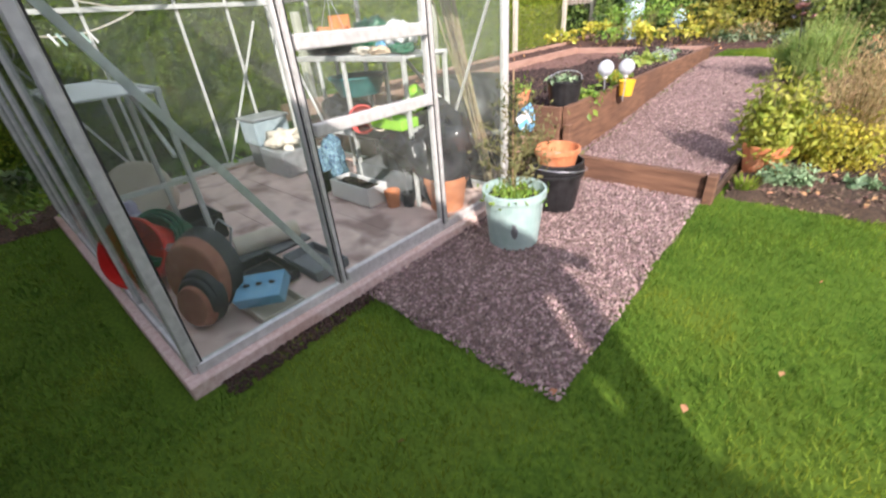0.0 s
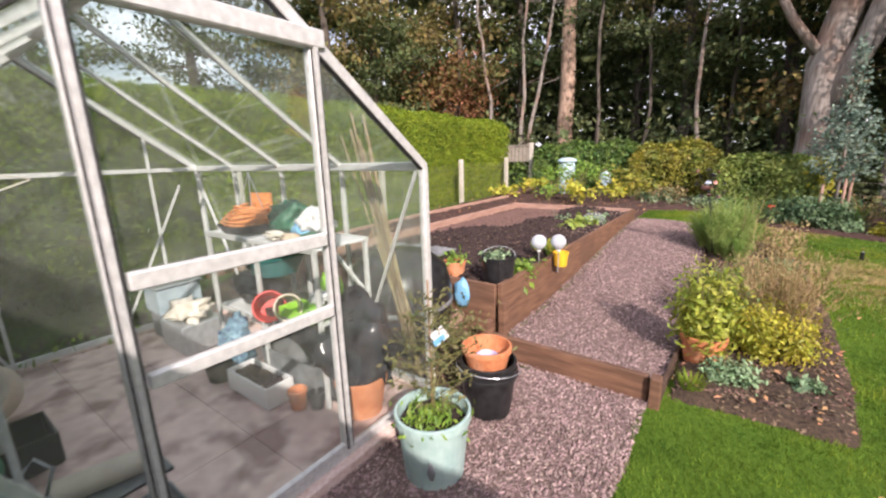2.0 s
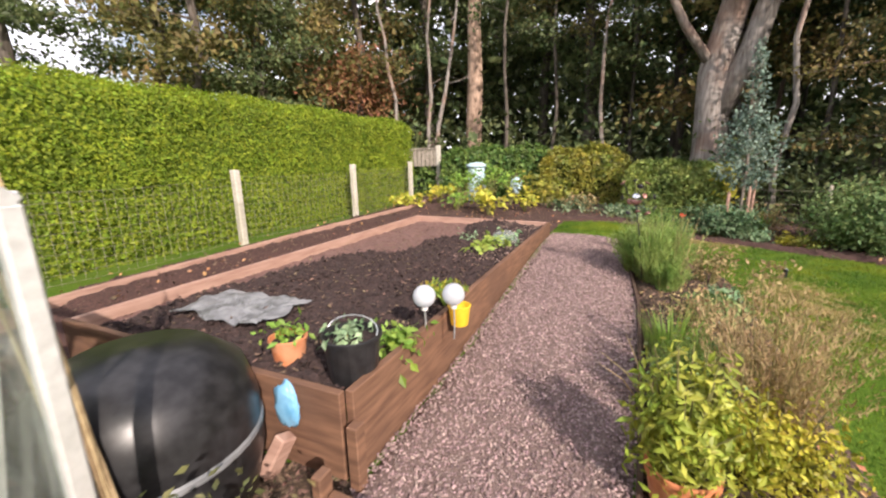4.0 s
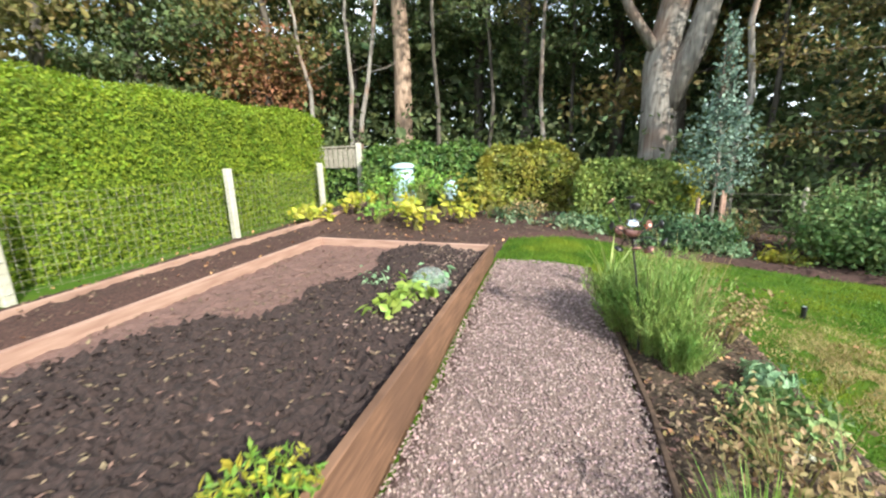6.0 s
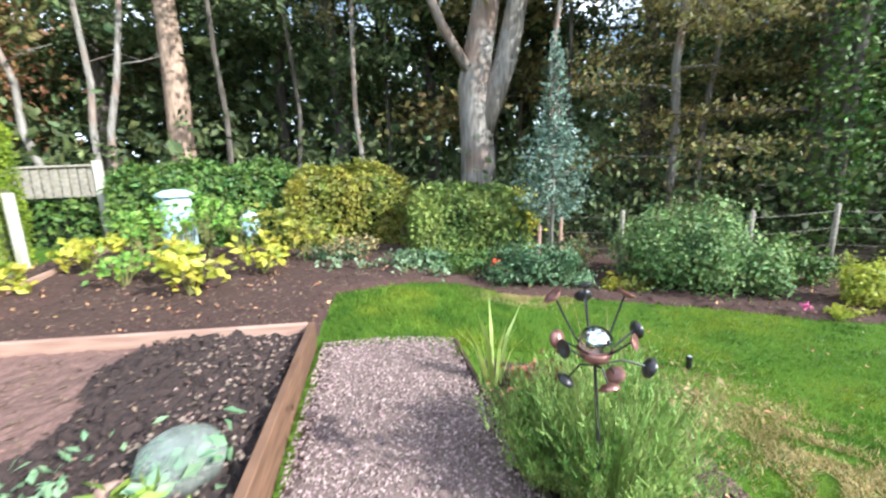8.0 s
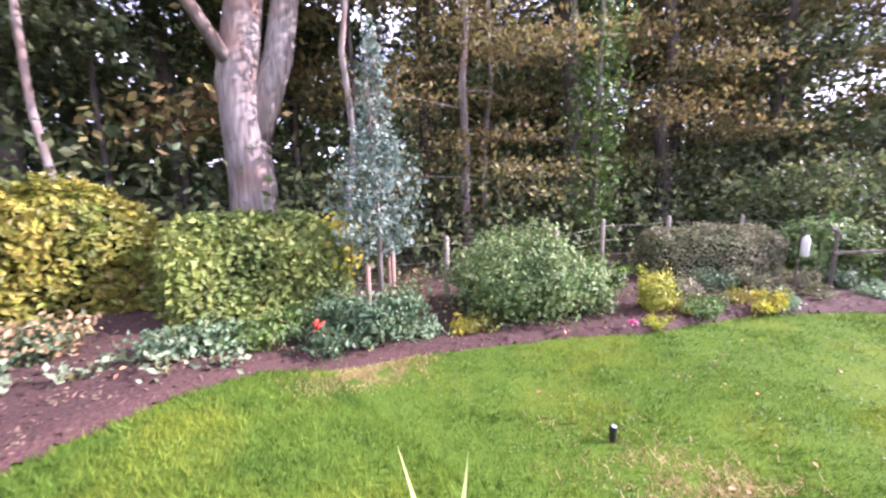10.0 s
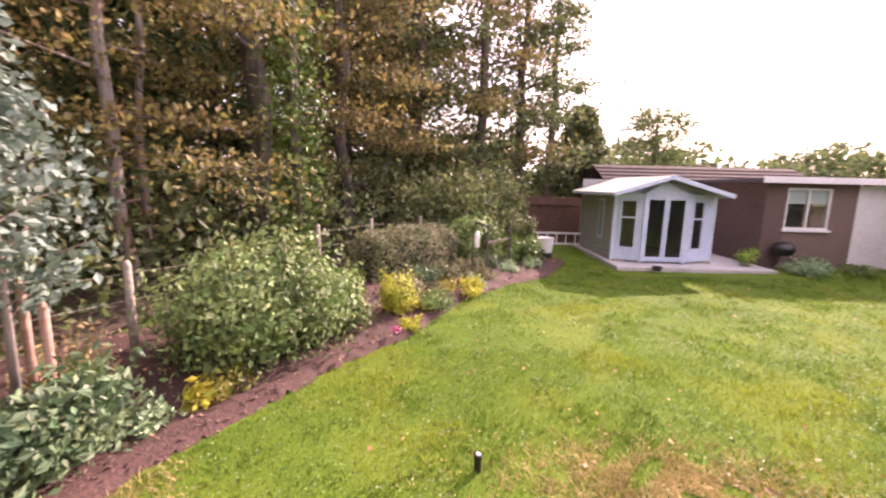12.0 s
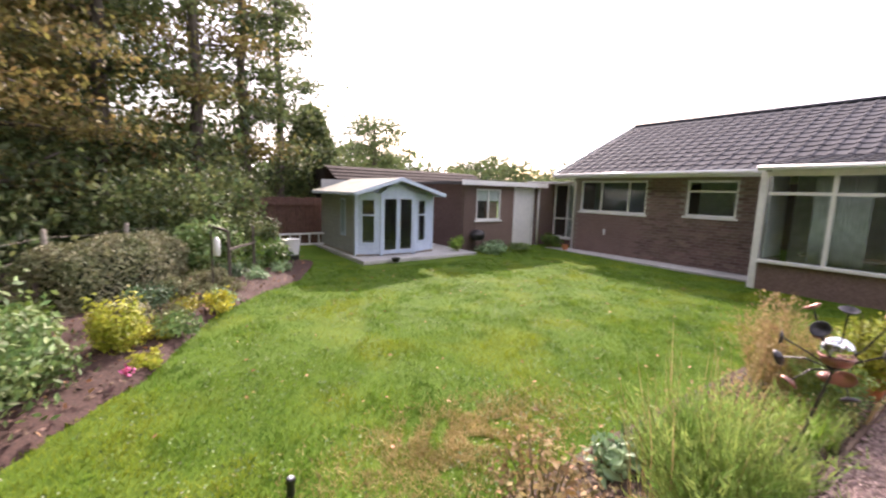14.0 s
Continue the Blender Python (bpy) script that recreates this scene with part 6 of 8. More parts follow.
o = new("bricks", me)
o.parent = wall_ob
tagged(o, "brown-red bricks", "", "", "stuff")


# ---- things in and round the greenhouse ----
def staging(x0, x1, y0, y1, top, label, shelf=None):
    g = thing("staging_bench", ((x0 + x1) / 2, (y0 + y1) / 2, 0.05), label, "bench")
    part("top_frame", one(x0, y0, top - 0.035, x1, y0 + 0.03, top, bev=0.003), M_alu, g)
    part("top_frame", one(x0, y1 - 0.03, top - 0.035, x1, y1, top, bev=0.003), M_alu, g)
    part("top", one(x0 + 0.002, y0 + 0.032, top - 0.02, x1 - 0.002, y1 - 0.032, top - 0.008, bev=0.002), M_whitep, g, "pale grey bench top")
    for x in (x0 + 0.02, (x0 + x1) / 2, x1 - 0.02):
        for y in (y0 + 0.018, y1 - 0.018):
            part("leg", bar((x, y, 0.05), (x, y, top - 0.036), 0.028, 0.028, (1, 0, 0), 0.003), M_alu, g)
    part("tie", bar((x1 - 0.02, y0 + 0.03, 0.62), (x1 - 0.02, y1 - 0.03, 0.62), 0.02, 0.025), M_alu, g)
    part("tie", bar((x1 - 0.03, y1 - 0.05, 0.75), (x1 - 0.4, y1 - 0.05, top - 0.05), 0.02, 0.02, (0, 1, 0)), M_alu, g)
    if shelf:
        part("shelf", one(x0 + 0.05, y0 + 0.035, shelf - 0.02, x1 - 0.05, y1 - 0.035, shelf, bev=0.002), M_whitep, g)
    return g


staging(-2.45, -1.16, -0.72, -0.29, 1.1, "empty white-topped aluminium bench in the greenhouse")
staging(-2.05, -0.72, 0.98, 1.42, 1.1, "cluttered aluminium bench in the greenhouse", 0.52)


def pot(name, at, r, h, mat_, label, cat="pot", soil_=None, rim=0.06, turn=None, taper=0.74, parent=None):
    g = thing(name, at, label, cat)
    t = 0.010 if r < 0.13 else 0.014
    prof = [(r * taper, 0), (r * 0.93, h * (1 - rim * 1.7)), (r * 0.935, h * (1 - rim * 1.6)), (r, h * (1 - rim * 1.4)), (r, h - 0.003), (r - 0.003, h), (r - t, h), (r - t - 0.003, h * (1 - rim)), (r * taper - t, t), (0.0, t)]
    part("body", lathe(bmesh.new(), prof, 30, at, turn), mat_, g, smooth=False)
    if soil_:
        m = turn or Matrix.Identity(3)
        part("soil", lathe(bmesh.new(), [(r * 0.86, h * 0.80), (r * 0.86, h * 0.83), (r * 0.45, h * 0.86), (0.0, h * 0.855)], 20, at, turn), soil_, g)
    return g


TL = Euler((radians(72), 0, radians(60))).to_matrix()
# outside, by the door
mp = pot("mint_pot", (0.10, 1.00, 0.015), 0.195, 0.355, M_mint, "round mint-green glazed pot on the gravel by the greenhouse", soil_=M_soil, rim=0.09, taper=0.78)
pl = thing("potted_conifer", (0.10, 1.0, 0.3), "thin straggly evergreen tied to a cane in the mint pot", "plant")
rs = random.Random(5)
bm = bmesh.new()
tips = []
for k in range(34):
    z = 0.33 + 0.55 * k / 34
    a = k * 2.4
    ln = 0.10 + 0.14 * math.sin(math.pi * min(1, (k + 4) / 34))
    p0 = Vector((0.08, 1.04, z))
    q = p0 + Vector((math.cos(a) * ln, math.sin(a) * ln, 0.10))
    tube(bm, [p0, p0.lerp(q, 0.6), q], 0.003, 0.0015, 4)
    tips += [p0.lerp(q, u) for u in (0.35, 0.55, 0.75, 0.9, 1)]
tube(bm, [(0.08, 1.04, 0.28), (0.08, 1.04, 0.6), (0.085, 1.05, 0.95)], 0.006, 0.002)
part("stem_growth", bm, M_stem, pl, kind="stuff")
c = np.concatenate([rng.normal(0, 0.018, (3, 3)) + np.array(q) for q in tips])
leaves("foliage", c, M_rosem, 0.015, pl, kind="stuff", long=2.4, droop=-0.4)
part("tag", bar((0.135, 0.985, 0.75), (0.165, 1.04, 0.79), 0.003, 0.075, (0, 0, 1)), M_whitep, pl, "white and blue plant label")
part("tag_band", bar((0.139, 0.981, 0.735), (0.166, 1.032, 0.765), 0.003, 0.03, (0, 0, 1)), M_bluep, pl)
cn = thing("cane", (0.06, 1.05, 0.3), "upright bamboo cane in the mint pot", "cane")
part("cane", tube(bmesh.new(), [(0.06, 1.05, 0.25), (0.05, 1.06, 1.02)], 0.006, 0.005), M_cane, cn)
c = rng.normal(0, 1, (240, 3)) * (0.08, 0.08, 0.012) + (0.10, 0.98, 0.335)
gp = thing("seedlings", (0.1, 1.0, 0.32), "short fresh green seedlings in the mint pot", "plant")
leaves("foliage", c, M_fresh, 0.02, gp, kind="stuff", long=2.2, droop=-0.9)
for k in range(3):
    pot("black_pot", (0.08, 1.60, 0.015 + k * 0.035), 0.185 - 0.004 * k, 0.285, M_black, "black plastic plant pot nested in a stack on gravel", rim=0.07)
pot("terracotta_pot", (0.07, 1.60, 0.29), 0.155, 0.17, M_terra, "orange terracotta pot standing in the stacked black pots", rim=0.14)
pot("small_pot", (0.09, 1.57, 0.33), 0.07, 0.08, M_purple, "small mauve plastic pot inside the terracotta pot")
hd = thing("bucket_wire", (0.08, 1.6, 0.3), "thin wire bucket handle fallen over the black pots", "handle")
part("handle", tube(bmesh.new(), [(0.08 + 0.2 * math.cos(a), 1.6 + 0.2 * math.sin(a), 0.32 - 0.03 * math.sin(a)) for a in np.linspace(-2.6, 0.8, 12)], 0.003, seg=5), M_zinc, hd)
dr = thing("compost_drum", (-0.98, 1.98, 0.02), "large rounded black plastic drum between greenhouse and bed", "compost drum")
part("body", lathe(bmesh.new(), [(0.30, 0.03), (0.40, 0.10), (0.445, 0.30), (0.445, 0.55), (0.40, 0.72), (0.27, 0.83), (0.0, 0.86)], 36, (-1.02, 2.02, 0)), M_black, dr, smooth=True)
part("lid_ring", lathe(bmesh.new(), [(0.446, 0.41), (0.452, 0.42), (0.452, 0.44), (0.446, 0.45)], 36, (-1.02, 2.02, 0)), M_grey, dr)
sh2 = thing("dark_evergreen", (-0.30, 1.78, 0.02), "small dark evergreen in a pot behind the mint pot", "plant")
c = rng.normal(0, 1, (700, 3)) * (0.10, 0.10, 0.13) + (-0.24, 1.75, 0.34)
leaves("foliage", c, M_rosem, 0.02, sh2, kind="stuff", long=2.2)
part("stem", tube(bmesh.new(), [(-0.26, 1.72, 0.02), (-0.26, 1.72, 0.5)], 0.012, 0.004), M_stem, sh2)
bk = thing("broken_brick", (-0.74, 2.4, 0.03), "pinkish brick leaning on the raised bed", "brick")
part("brick", bar((-0.76, 2.36, 0.04), (-0.68, 2.44, 0.24), 0.10, 0.07, (1, 0, 0), 0.008), M_boardpale, bk)
bb = thing("blue_bag", (-0.68, 2.42, 0.25), "bright blue plastic bag draped on the bed's front board", "bag")


def sack(name, at, rx, ry, h, mat_, parent, label="", rough=0.16, seg=22, turn=0.0, seed=1):
    """A crumpled bag: a lumpy closed skin with folds."""
    bm = bmesh.new()
    bmesh.ops.create_icosphere(bm, subdivisions=4, radius=1)
    for v in bm.verts:
        p = v.co.copy()
        n = noise.noise(p * 1.4 + Vector((seed, 0, 0))) * 0.5 + abs(noise.noise(p * 3.2 + Vector((0, seed, 0)))) * 0.55 + abs(noise.noise(p * 7.5)) * 0.22
        p *= 1 + rough * 1.5 * (n * 2 - 0.6)
        x, y = p.x * rx, p.y * ry
        v.co = (at[0] + x * math.cos(turn) - y * math.sin(turn), at[1] + x * math.sin(turn) + y * math.cos(turn), at[2] + h * 0.5 * (max(p.z, -0.9) + 0.9) / 0.95)
    return part(name, bm, mat_, parent, label, smooth=True)


sack("emblem", (0.215, 0.825, 0.13), 0.022, 0.008, 0.09, M_grey, mp, "faded dark relief", seed=61, rough=0.3)
sack("bag", (-0.68, 2.465, 0.28), 0.09, 0.025, 0.26, M_bluep, bb, seed=3)
cb = thing("cane_bundle", (-0.5, 1.65, 0.03), "bundle of long bamboo canes leaning behind the greenhouse", "canes")
for k in range(12):
    x0, y0 = -0.52 + random.uniform(-0.08, 0.08), 1.63 + random.uniform(-0.03, 0.06)
    x1 = -1.12 + random.uniform(-0.14, 0.16)
    part("cane", tube(bmesh.new(), [(x0, y0, 0.03), ((x0 + x1) / 2, y0 + 0.03, 0.9), (x1, y0 + 0.05, random.uniform(1.55, 1.95))], 0.008, 0.006, 6), M_cane, cb)

# on the bench
bt_ = thing("seed_tray", (-1.72, 1.2, 1.1), "shallow black tray on the greenhouse bench", "tray")
part("tray", lathe(bmesh.new(), [(0.20, 0.0), (0.25, 0.06), (0.24, 0.06), (0.19, 0.012), (0, 0.012)], 24, (-1.72, 1.2, 1.1)), M_black, bt_)
ob_ = thing("orange_basket", (-1.72, 1.2, 1.12), "orange wire hanging basket on the black tray", "basket")
for k in range(7):
    r = 0.22 - 0.020 * abs(k - 1)
    part("hoop", tube(bmesh.new(), [(-1.72 + r * math.cos(a), 1.2 + r * math.sin(a), 1.15 + 0.022 * k + 0.01 * math.sin(a * 3 + k)) for a in np.linspace(0, 6.28, 18)], 0.007, seg=5), M_orange, ob_)
sack("lining", (-1.72, 1.2, 1.13), 0.18, 0.16, 0.14, M_orange, ob_, seed=8)
part("back", bar((-1.85, 1.28, 1.28), (-1.66, 1.33, 1.28), 0.02, 0.18, (0, 0, 1)), M_orange, ob_)
for s in (-1, 0, 1):
    part("chain", tube(bmesh.new(), [(-1.72 + 0.15 * s, 1.2, 1.28), (-1.74, 1.22, 1.53)], 0.003, seg=4), M_zinc, ob_)
gn = thing("green_netting", (-1.3, 1.22, 1.1), "crumpled ball of green garden netting on the bench", "netting")
sack("netting", (-1.30, 1.24, 1.10), 0.17, 0.13, 0.24, M_green, gn, seed=5, rough=0.3)
wb = thing("white_bag", (-0.98, 1.22, 1.1), "crumpled white and blue plastic bag on the bench", "bag")
sack("bag", (-1.0, 1.24, 1.13), 0.14, 0.11, 0.18, M_whitep, wb, seed=9, rough=0.3)
sack("bag_fold", (-1.10, 1.20, 1.10), 0.11, 0.08, 0.12, M_bluep, wb, "grey-blue fold", seed=12, rough=0.3)
gl = thing("garden_gloves", (-1.12, 1.06, 1.1), "worn cream and brown gardening gloves on the bench", "gloves")
sack("glove", (-1.22, 1.06, 1.10), 0.11, 0.06, 0.06, M_cloth, gl, seed=14, rough=0.35)
sack("glove", (-1.02, 1.05, 1.10), 0.10, 0.05, 0.06, M_card, gl, seed=15, rough=0.35)
gc = thing("green_cloth", (-0.86, 1.12, 1.1), "dark green cloth on the bench edge", "cloth")
sack("cloth", (-0.87, 1.12, 1.10), 0.13, 0.09, 0.07, M_green, gc, seed=17, rough=0.35)
# on and under the shelf
tb = thing("teal_bowl", (-1.5, 1.2, 0.80), "round teal plastic bowl stacked on things under the bench", "bowl")
part("bowl", lathe(bmesh.new(), [(0.16, 0.80), (0.22, 0.93), (0.235, 0.93), (0.235, 0.945), (0.21, 0.945), (0.15, 0.82), (0, 0.82)], 28, (-1.5, 1.2, 0)), M_teal, tb)
sk = thing("bin_bag", (-1.5, 1.2, 0.52), "black bin bag bulging under the bench", "bag")
sack("bag", (-1.72, 1.2, 0.53), 0.26, 0.2, 0.26, M_sack, sk, seed=21)
pot("red_pot", (-1.33, 1.02, 0.62), 0.105, 0.21, M_red, "red plastic pot tipped over on the shelf", turn=TL)
pot("brown_pot", (-1.18, 1.06, 0.63), 0.09, 0.20, M_cream, "beige plant pot lying on the shelf", turn=TL)
lt = thing("lime_tray", (-0.95, 1.02, 0.62), "lime green plastic tray under the bench", "tray")
for a in ((-1.10, 0.95, 0.625, -0.78, 1.12, 0.635), (-1.10, 0.95, 0.635, -0.78, 0.958, 0.69), (-1.10, 1.112, 0.635, -0.78, 1.12, 0.69), (-1.10, 0.958, 0.635, -1.092, 1.112, 0.69), (-0.788, 0.958, 0.635, -0.78, 1.112, 0.69)):
    part("side", one(*a, bev=0.002), M_lime, lt)
lw = thing("lime_scoop", (-0.9, 1.2, 0.62), "lime green plastic watering scoop on the shelf", "scoop")
sack("scoop", (-0.90, 1.22, 0.68), 0.10, 0.07, 0.20, M_lime, lw, seed=23, rough=0.2)
wr = thing("white_rag", (-0.86, 1.1, 0.6), "crumpled white rag with a red edge", "rag")
sack("rag", (-0.88, 1.10, 0.70), 0.07, 0.06, 0.09, M_whitep, wr, seed=24, rough=0.4)
bxs = thing("black_crate", (-0.95, 1.1, 0.52), "low black plastic crate on the shelf", "crate")
part("crate", one(-1.42, 0.985, 0.522, -0.78, 1.36, 0.618, bev=0.008), M_black, bxs)
nc = thing("navy_bag", (-1.55, 0.9, 0.06), "navy and turquoise patterned bag on the greenhouse floor", "bag")
sack("bag", (-1.70, 0.93, 0.05), 0.14, 0.11, 0.47, M_navy, nc, seed=25, rough=0.25)
cr = thing("grey_crate", (-1.1, 1.15, 0.05), "clear grey plastic crate under the bench", "crate")
for a in ((-1.45, 0.99, 0.055, -0.85, 1.35, 0.07), (-1.45, 0.99, 0.07, -0.85, 1.0, 0.30), (-1.45, 1.34, 0.07, -0.85, 1.35, 0.30), (-1.45, 1.0, 0.07, -1.44, 1.34, 0.30), (-0.86, 1.0, 0.07, -0.85, 1.34, 0.30)):
    part("side", one(*a), M_polyth, cr)
wt = thing("planter_trough", (-1.27, 0.84, 0.05), "white plastic trough of dark soil on the greenhouse floor", "planter")
for a in ((-1.50, 0.76, 0.052, -1.04, 0.94, 0.065), (-1.51, 0.75, 0.065, -1.03, 0.765, 0.21), (-1.51, 0.935, 0.065, -1.03, 0.95, 0.21), (-1.51, 0.765, 0.065, -1.495, 0.935, 0.21), (-1.045, 0.765, 0.065, -1.03, 0.935, 0.21)):
    part("side", one(*a, bev=0.003), M_whitep, wt)
part("soil", one(-1.494, 0.766, 0.10, -1.046, 0.934, 0.18, bev=0.01), M_soil, wt)
p = rng.uniform((-1.48, 0.78), (-1.06, 0.92), (160, 2))
stones("soil_lumps", p, np.full(160, 0.185), M_soil, 0.014, 0.8, parent=wt)
pot("black_pot", (-1.72, 0.80, 0.05), 0.11, 0.19, M_black, "small black pot on the greenhouse floor")
pot("small_terracotta_pot", (-0.92, 0.90, 0.05), 0.062, 0.13, M_terra, "small dusty terracotta pot on the greenhouse floor", rim=0.12)
pot("small_black_pot", (-0.82, 0.97, 0.05), 0.055, 0.11, M_black, "small black pot on the greenhouse floor")
pot("broken_pot", (-0.56, 1.12, 0.05), 0.165, 0.25, M_terra, "cracked terracotta pot on the greenhouse floor", rim=0.13)
sd1 = thing("pot_shards", (-0.56, 1.12, 0.2), "broken terracotta shards lying in the cracked pot", "shards")
for k in range(4):
    part("shard", bar((-0.62 + 0.03 * k, 1.06 + 0.02 * k, 0.27 + 0.01 * k), (-0.54 + 0.03 * k, 1.17, 0.30 + 0.01 * k), 0.10, 0.012, (0.2, 0.1, 1), 0.002), M_terra, sd1)
bs = thing("black_sack", (-0.8, 1.25, 0.05), "large glossy black polythene sack in the greenhouse corner", "sack")
sack("sack", (-0.78, 1.20, 0.05), 0.43, 0.26, 0.70, M_sack, bs, seed=31, rough=0.24)
bx = thing("blue_box", (-2.9, 1.0, 0.05), "pale blue plastic box against the back glass", "box")
part("box", one(-3.08, 0.82, 0.30, -2.76, 1.18, 0.54, bev=0.01), material("grey_blue_plastic", (0.30, 0.38, 0.43), (0.45, 0.53, 0.58), 0.4, 10, 0.05), bx)
part("box_rim", one(-3.10, 0.80, 0.542, -2.74, 1.20, 0.56, bev=0.004), M_zinc, bx)
part("stand", one(-3.06, 0.84, 0.05, -2.78, 1.16, 0.298, bev=0.01), M_grey, bx)
ct = thing("wire_basket", (-2.55, 0.92, 0.05), "basket of old pots and odds on a low crate", "basket")
part("crate", one(-2.75, 0.80, 0.05, -2.3, 1.15, 0.30, bev=0.01), M_zinc, ct)
sack("contents", (-2.52, 0.97, 0.27), 0.22, 0.17, 0.20, M_cloth, ct, seed=33, rough=0.4)
# left side of the floor
pot("red_bucket", (-1.38, -0.56, 0.20), 0.20, 0.22, M_red, "bright red plastic bucket lying on its side", "bucket", turn=Euler((radians(62), 0, radians(38))).to_matrix())
for k in range(3):
    pot("green_pot", (-1.47 - 0.03 * k, -0.48 + 0.03 * k, 0.19), 0.155, 0.22, M_green, "dark green plastic pot nested behind the bucket", turn=Euler((radians(58), 0, radians(50))).to_matrix())
tu = thing("black_tub", (-1.75, -0.15, 0.05), "shallow square black tub on the greenhouse floor", "tub")
for a in ((-1.88, -0.42, 0.052, -1.56, -0.12, 0.065), (-1.89, -0.43, 0.065, -1.55, -0.415, 0.24), (-1.89, -0.125, 0.065, -1.55, -0.11, 0.24), (-1.89, -0.415, 0.065, -1.875, -0.125, 0.24), (-1.565, -0.415, 0.065, -1.55, -0.125, 0.24)):
    part("side", one(*a, bev=0.003), M_black, tu)
cd = thing("cream_drum", (-2.3, -0.28, 0.05), "dusty cream lidded drum tipped on the floor", "drum")
part("body", lathe(bmesh.new(), [(0.19, 0.0), (0.20, 0.02), (0.20, 0.26), (0.21, 0.27), (0.21, 0.30), (0.19, 0.31), (0, 0.31)], 30, (-2.42, -0.30, 0.23), Euler((radians(60), 0, radians(70))).to_matrix()), M_cream, cd)
pb_ = thing("compost_bag", (-2.15, -0.58, 0.05), "crumpled purple and white compost bag", "bag")
sack("bag", (-2.12, -0.60, 0.05), 0.24, 0.14, 0.36, M_purple, pb_, seed=41, rough=0.3)
AX = Vector((-0.35, 0.85, -0.22)).normalized()
FT = AX.to_track_quat("Z", "Y").to_matrix()
for k, m_, r in ((-3, M_terradark, 0.115), (-2, M_black, 0.13), (-1, M_black, 0.14), (0, M_terradark, 0.205), (1, M_black, 0.21), (2, M_black, 0.213), (3, M_black, 0.216)):
    c0 = Vector((-0.74 + (0.07 if k < 0 else 0.0), -0.56, 0.062)) + AX * (0.024 * k)
    c0.z = 0.062 + r
    g = thing("pot_saucer", c0, "large round saucer stood on edge in a row", "saucer", "saucers on edge")
    part("dish", lathe(bmesh.new(), [(0.0, -0.045), (r * 0.8, -0.045), (r * 0.86, -0.04), (r, 0.0), (r - 0.008, 0.002), (r * 0.84, -0.034), (0, -0.036)][::-1], 34, c0, FT), m_, g)
wc = thing("watering_can", (-1.22, -0.34, 0.05), "small galvanised metal watering can", "watering can")
WX, WY, WZ = -1.20, -0.35, 0.075
lean = Euler((radians(14), radians(10), 0)).to_matrix()
part("body", lathe(bmesh.new(), [(0.105, 0.0), (0.112, 0.012), (0.108, 0.15), (0.085, 0.19), (0.045, 0.205), (0.045, 0.235), (0.0, 0.235)], 26, (WX, WY, WZ), lean), M_zinc, wc, smooth=True)
part("cap", lathe(bmesh.new(), [(0.03, 0.236), (0.034, 0.25), (0.02, 0.275), (0.0, 0.278)], 16, (WX, WY, WZ), lean), M_zinc, wc, smooth=True)
part("spout", tube(bmesh.new(), [(WX + 0.03, WY - 0.09, WZ + 0.08), (WX + 0.05, WY - 0.16, WZ + 0.16), (WX + 0.07, WY - 0.21, WZ + 0.22)], 0.02, 0.012), M_zinc, wc, smooth=True)
part("rose", lathe(bmesh.new(), [(0.012, 0), (0.034, 0.03), (0, 0.032)], 16, (WX + 0.07, WY - 0.21, WZ + 0.21)), M_zinc, wc)
part("handle", tube(bmesh.new(), [(WX - 0.02, WY + 0.06, WZ + 0.21), (WX, WY + 0.10, WZ + 0.26), (WX + 0.01, WY + 0.15, WZ + 0.18), (WX, WY + 0.11, WZ + 0.06)], 0.008), M_zinc, wc, smooth=True)
pr = thing("paper_roll", (-1.2, -0.06, 0.05), "beige paper roll lying across the trays", "roll")
bm = bmesh.new()
lathe(bm, [(0.06, 0.0), (0.06, 0.40), (0.032, 0.40), (0.032, 0.02), (0, 0.02)], 24, (-1.18, -0.22, 0.13), Euler((radians(-90), 0, radians(-14))).to_matrix())
part("roll", bm, M_cream, pr, smooth=False)
tr = thing("seed_tray_stack", (-1.12, -0.05, 0.05), "stack of shallow grey seed trays under the paper roll", "tray")
for q in range(2):
    part("tray", one(-1.32 + 0.02 * q, -0.24, 0.052 + 0.011 * q, -1.0, 0.20, 0.062 + 0.011 * q, bev=0.003), M_grey if q else M_black, tr)
for k, (x, y, z, m_, lb_) in enumerate(((-0.80, -0.22, 0.05, M_black, "shallow black seed tray on the greenhouse floor"), (-0.66, 0.02, 0.05, M_grey, "grey plastic seed tray on the greenhouse floor"), (-0.52, -0.36, 0.05, M_cream, "cream plastic box base on the greenhouse floor"))):
    g = thing("floor_tray", (x, y, z), lb_, "tray")
    for a in ((x - 0.17, y - 0.10, z + 0.002, x + 0.17, y + 0.10, z + 0.012), (x - 0.18, y - 0.11, z + 0.012, x + 0.18, y - 0.10, z + 0.07), (x - 0.18, y + 0.10, z + 0.012, x + 0.18, y + 0.11, z + 0.07), (x - 0.18, y - 0.10, z + 0.012, x - 0.17, y + 0.10, z + 0.07), (x + 0.17, y - 0.10, z + 0.012, x + 0.18, y + 0.10, z + 0.07)):
        part("side", one(*a, bev=0.002), m_, g)
bl = thing("blue_packet", (-0.48, -0.40, 0.12), "light blue carton with dark round marks", "box")
part("carton", bar((-0.58, -0.46, 0.17), (-0.40, -0.30, 0.20), 0.16, 0.07, (0.2, -0.3, 1), 0.005), M_bluep, bl)
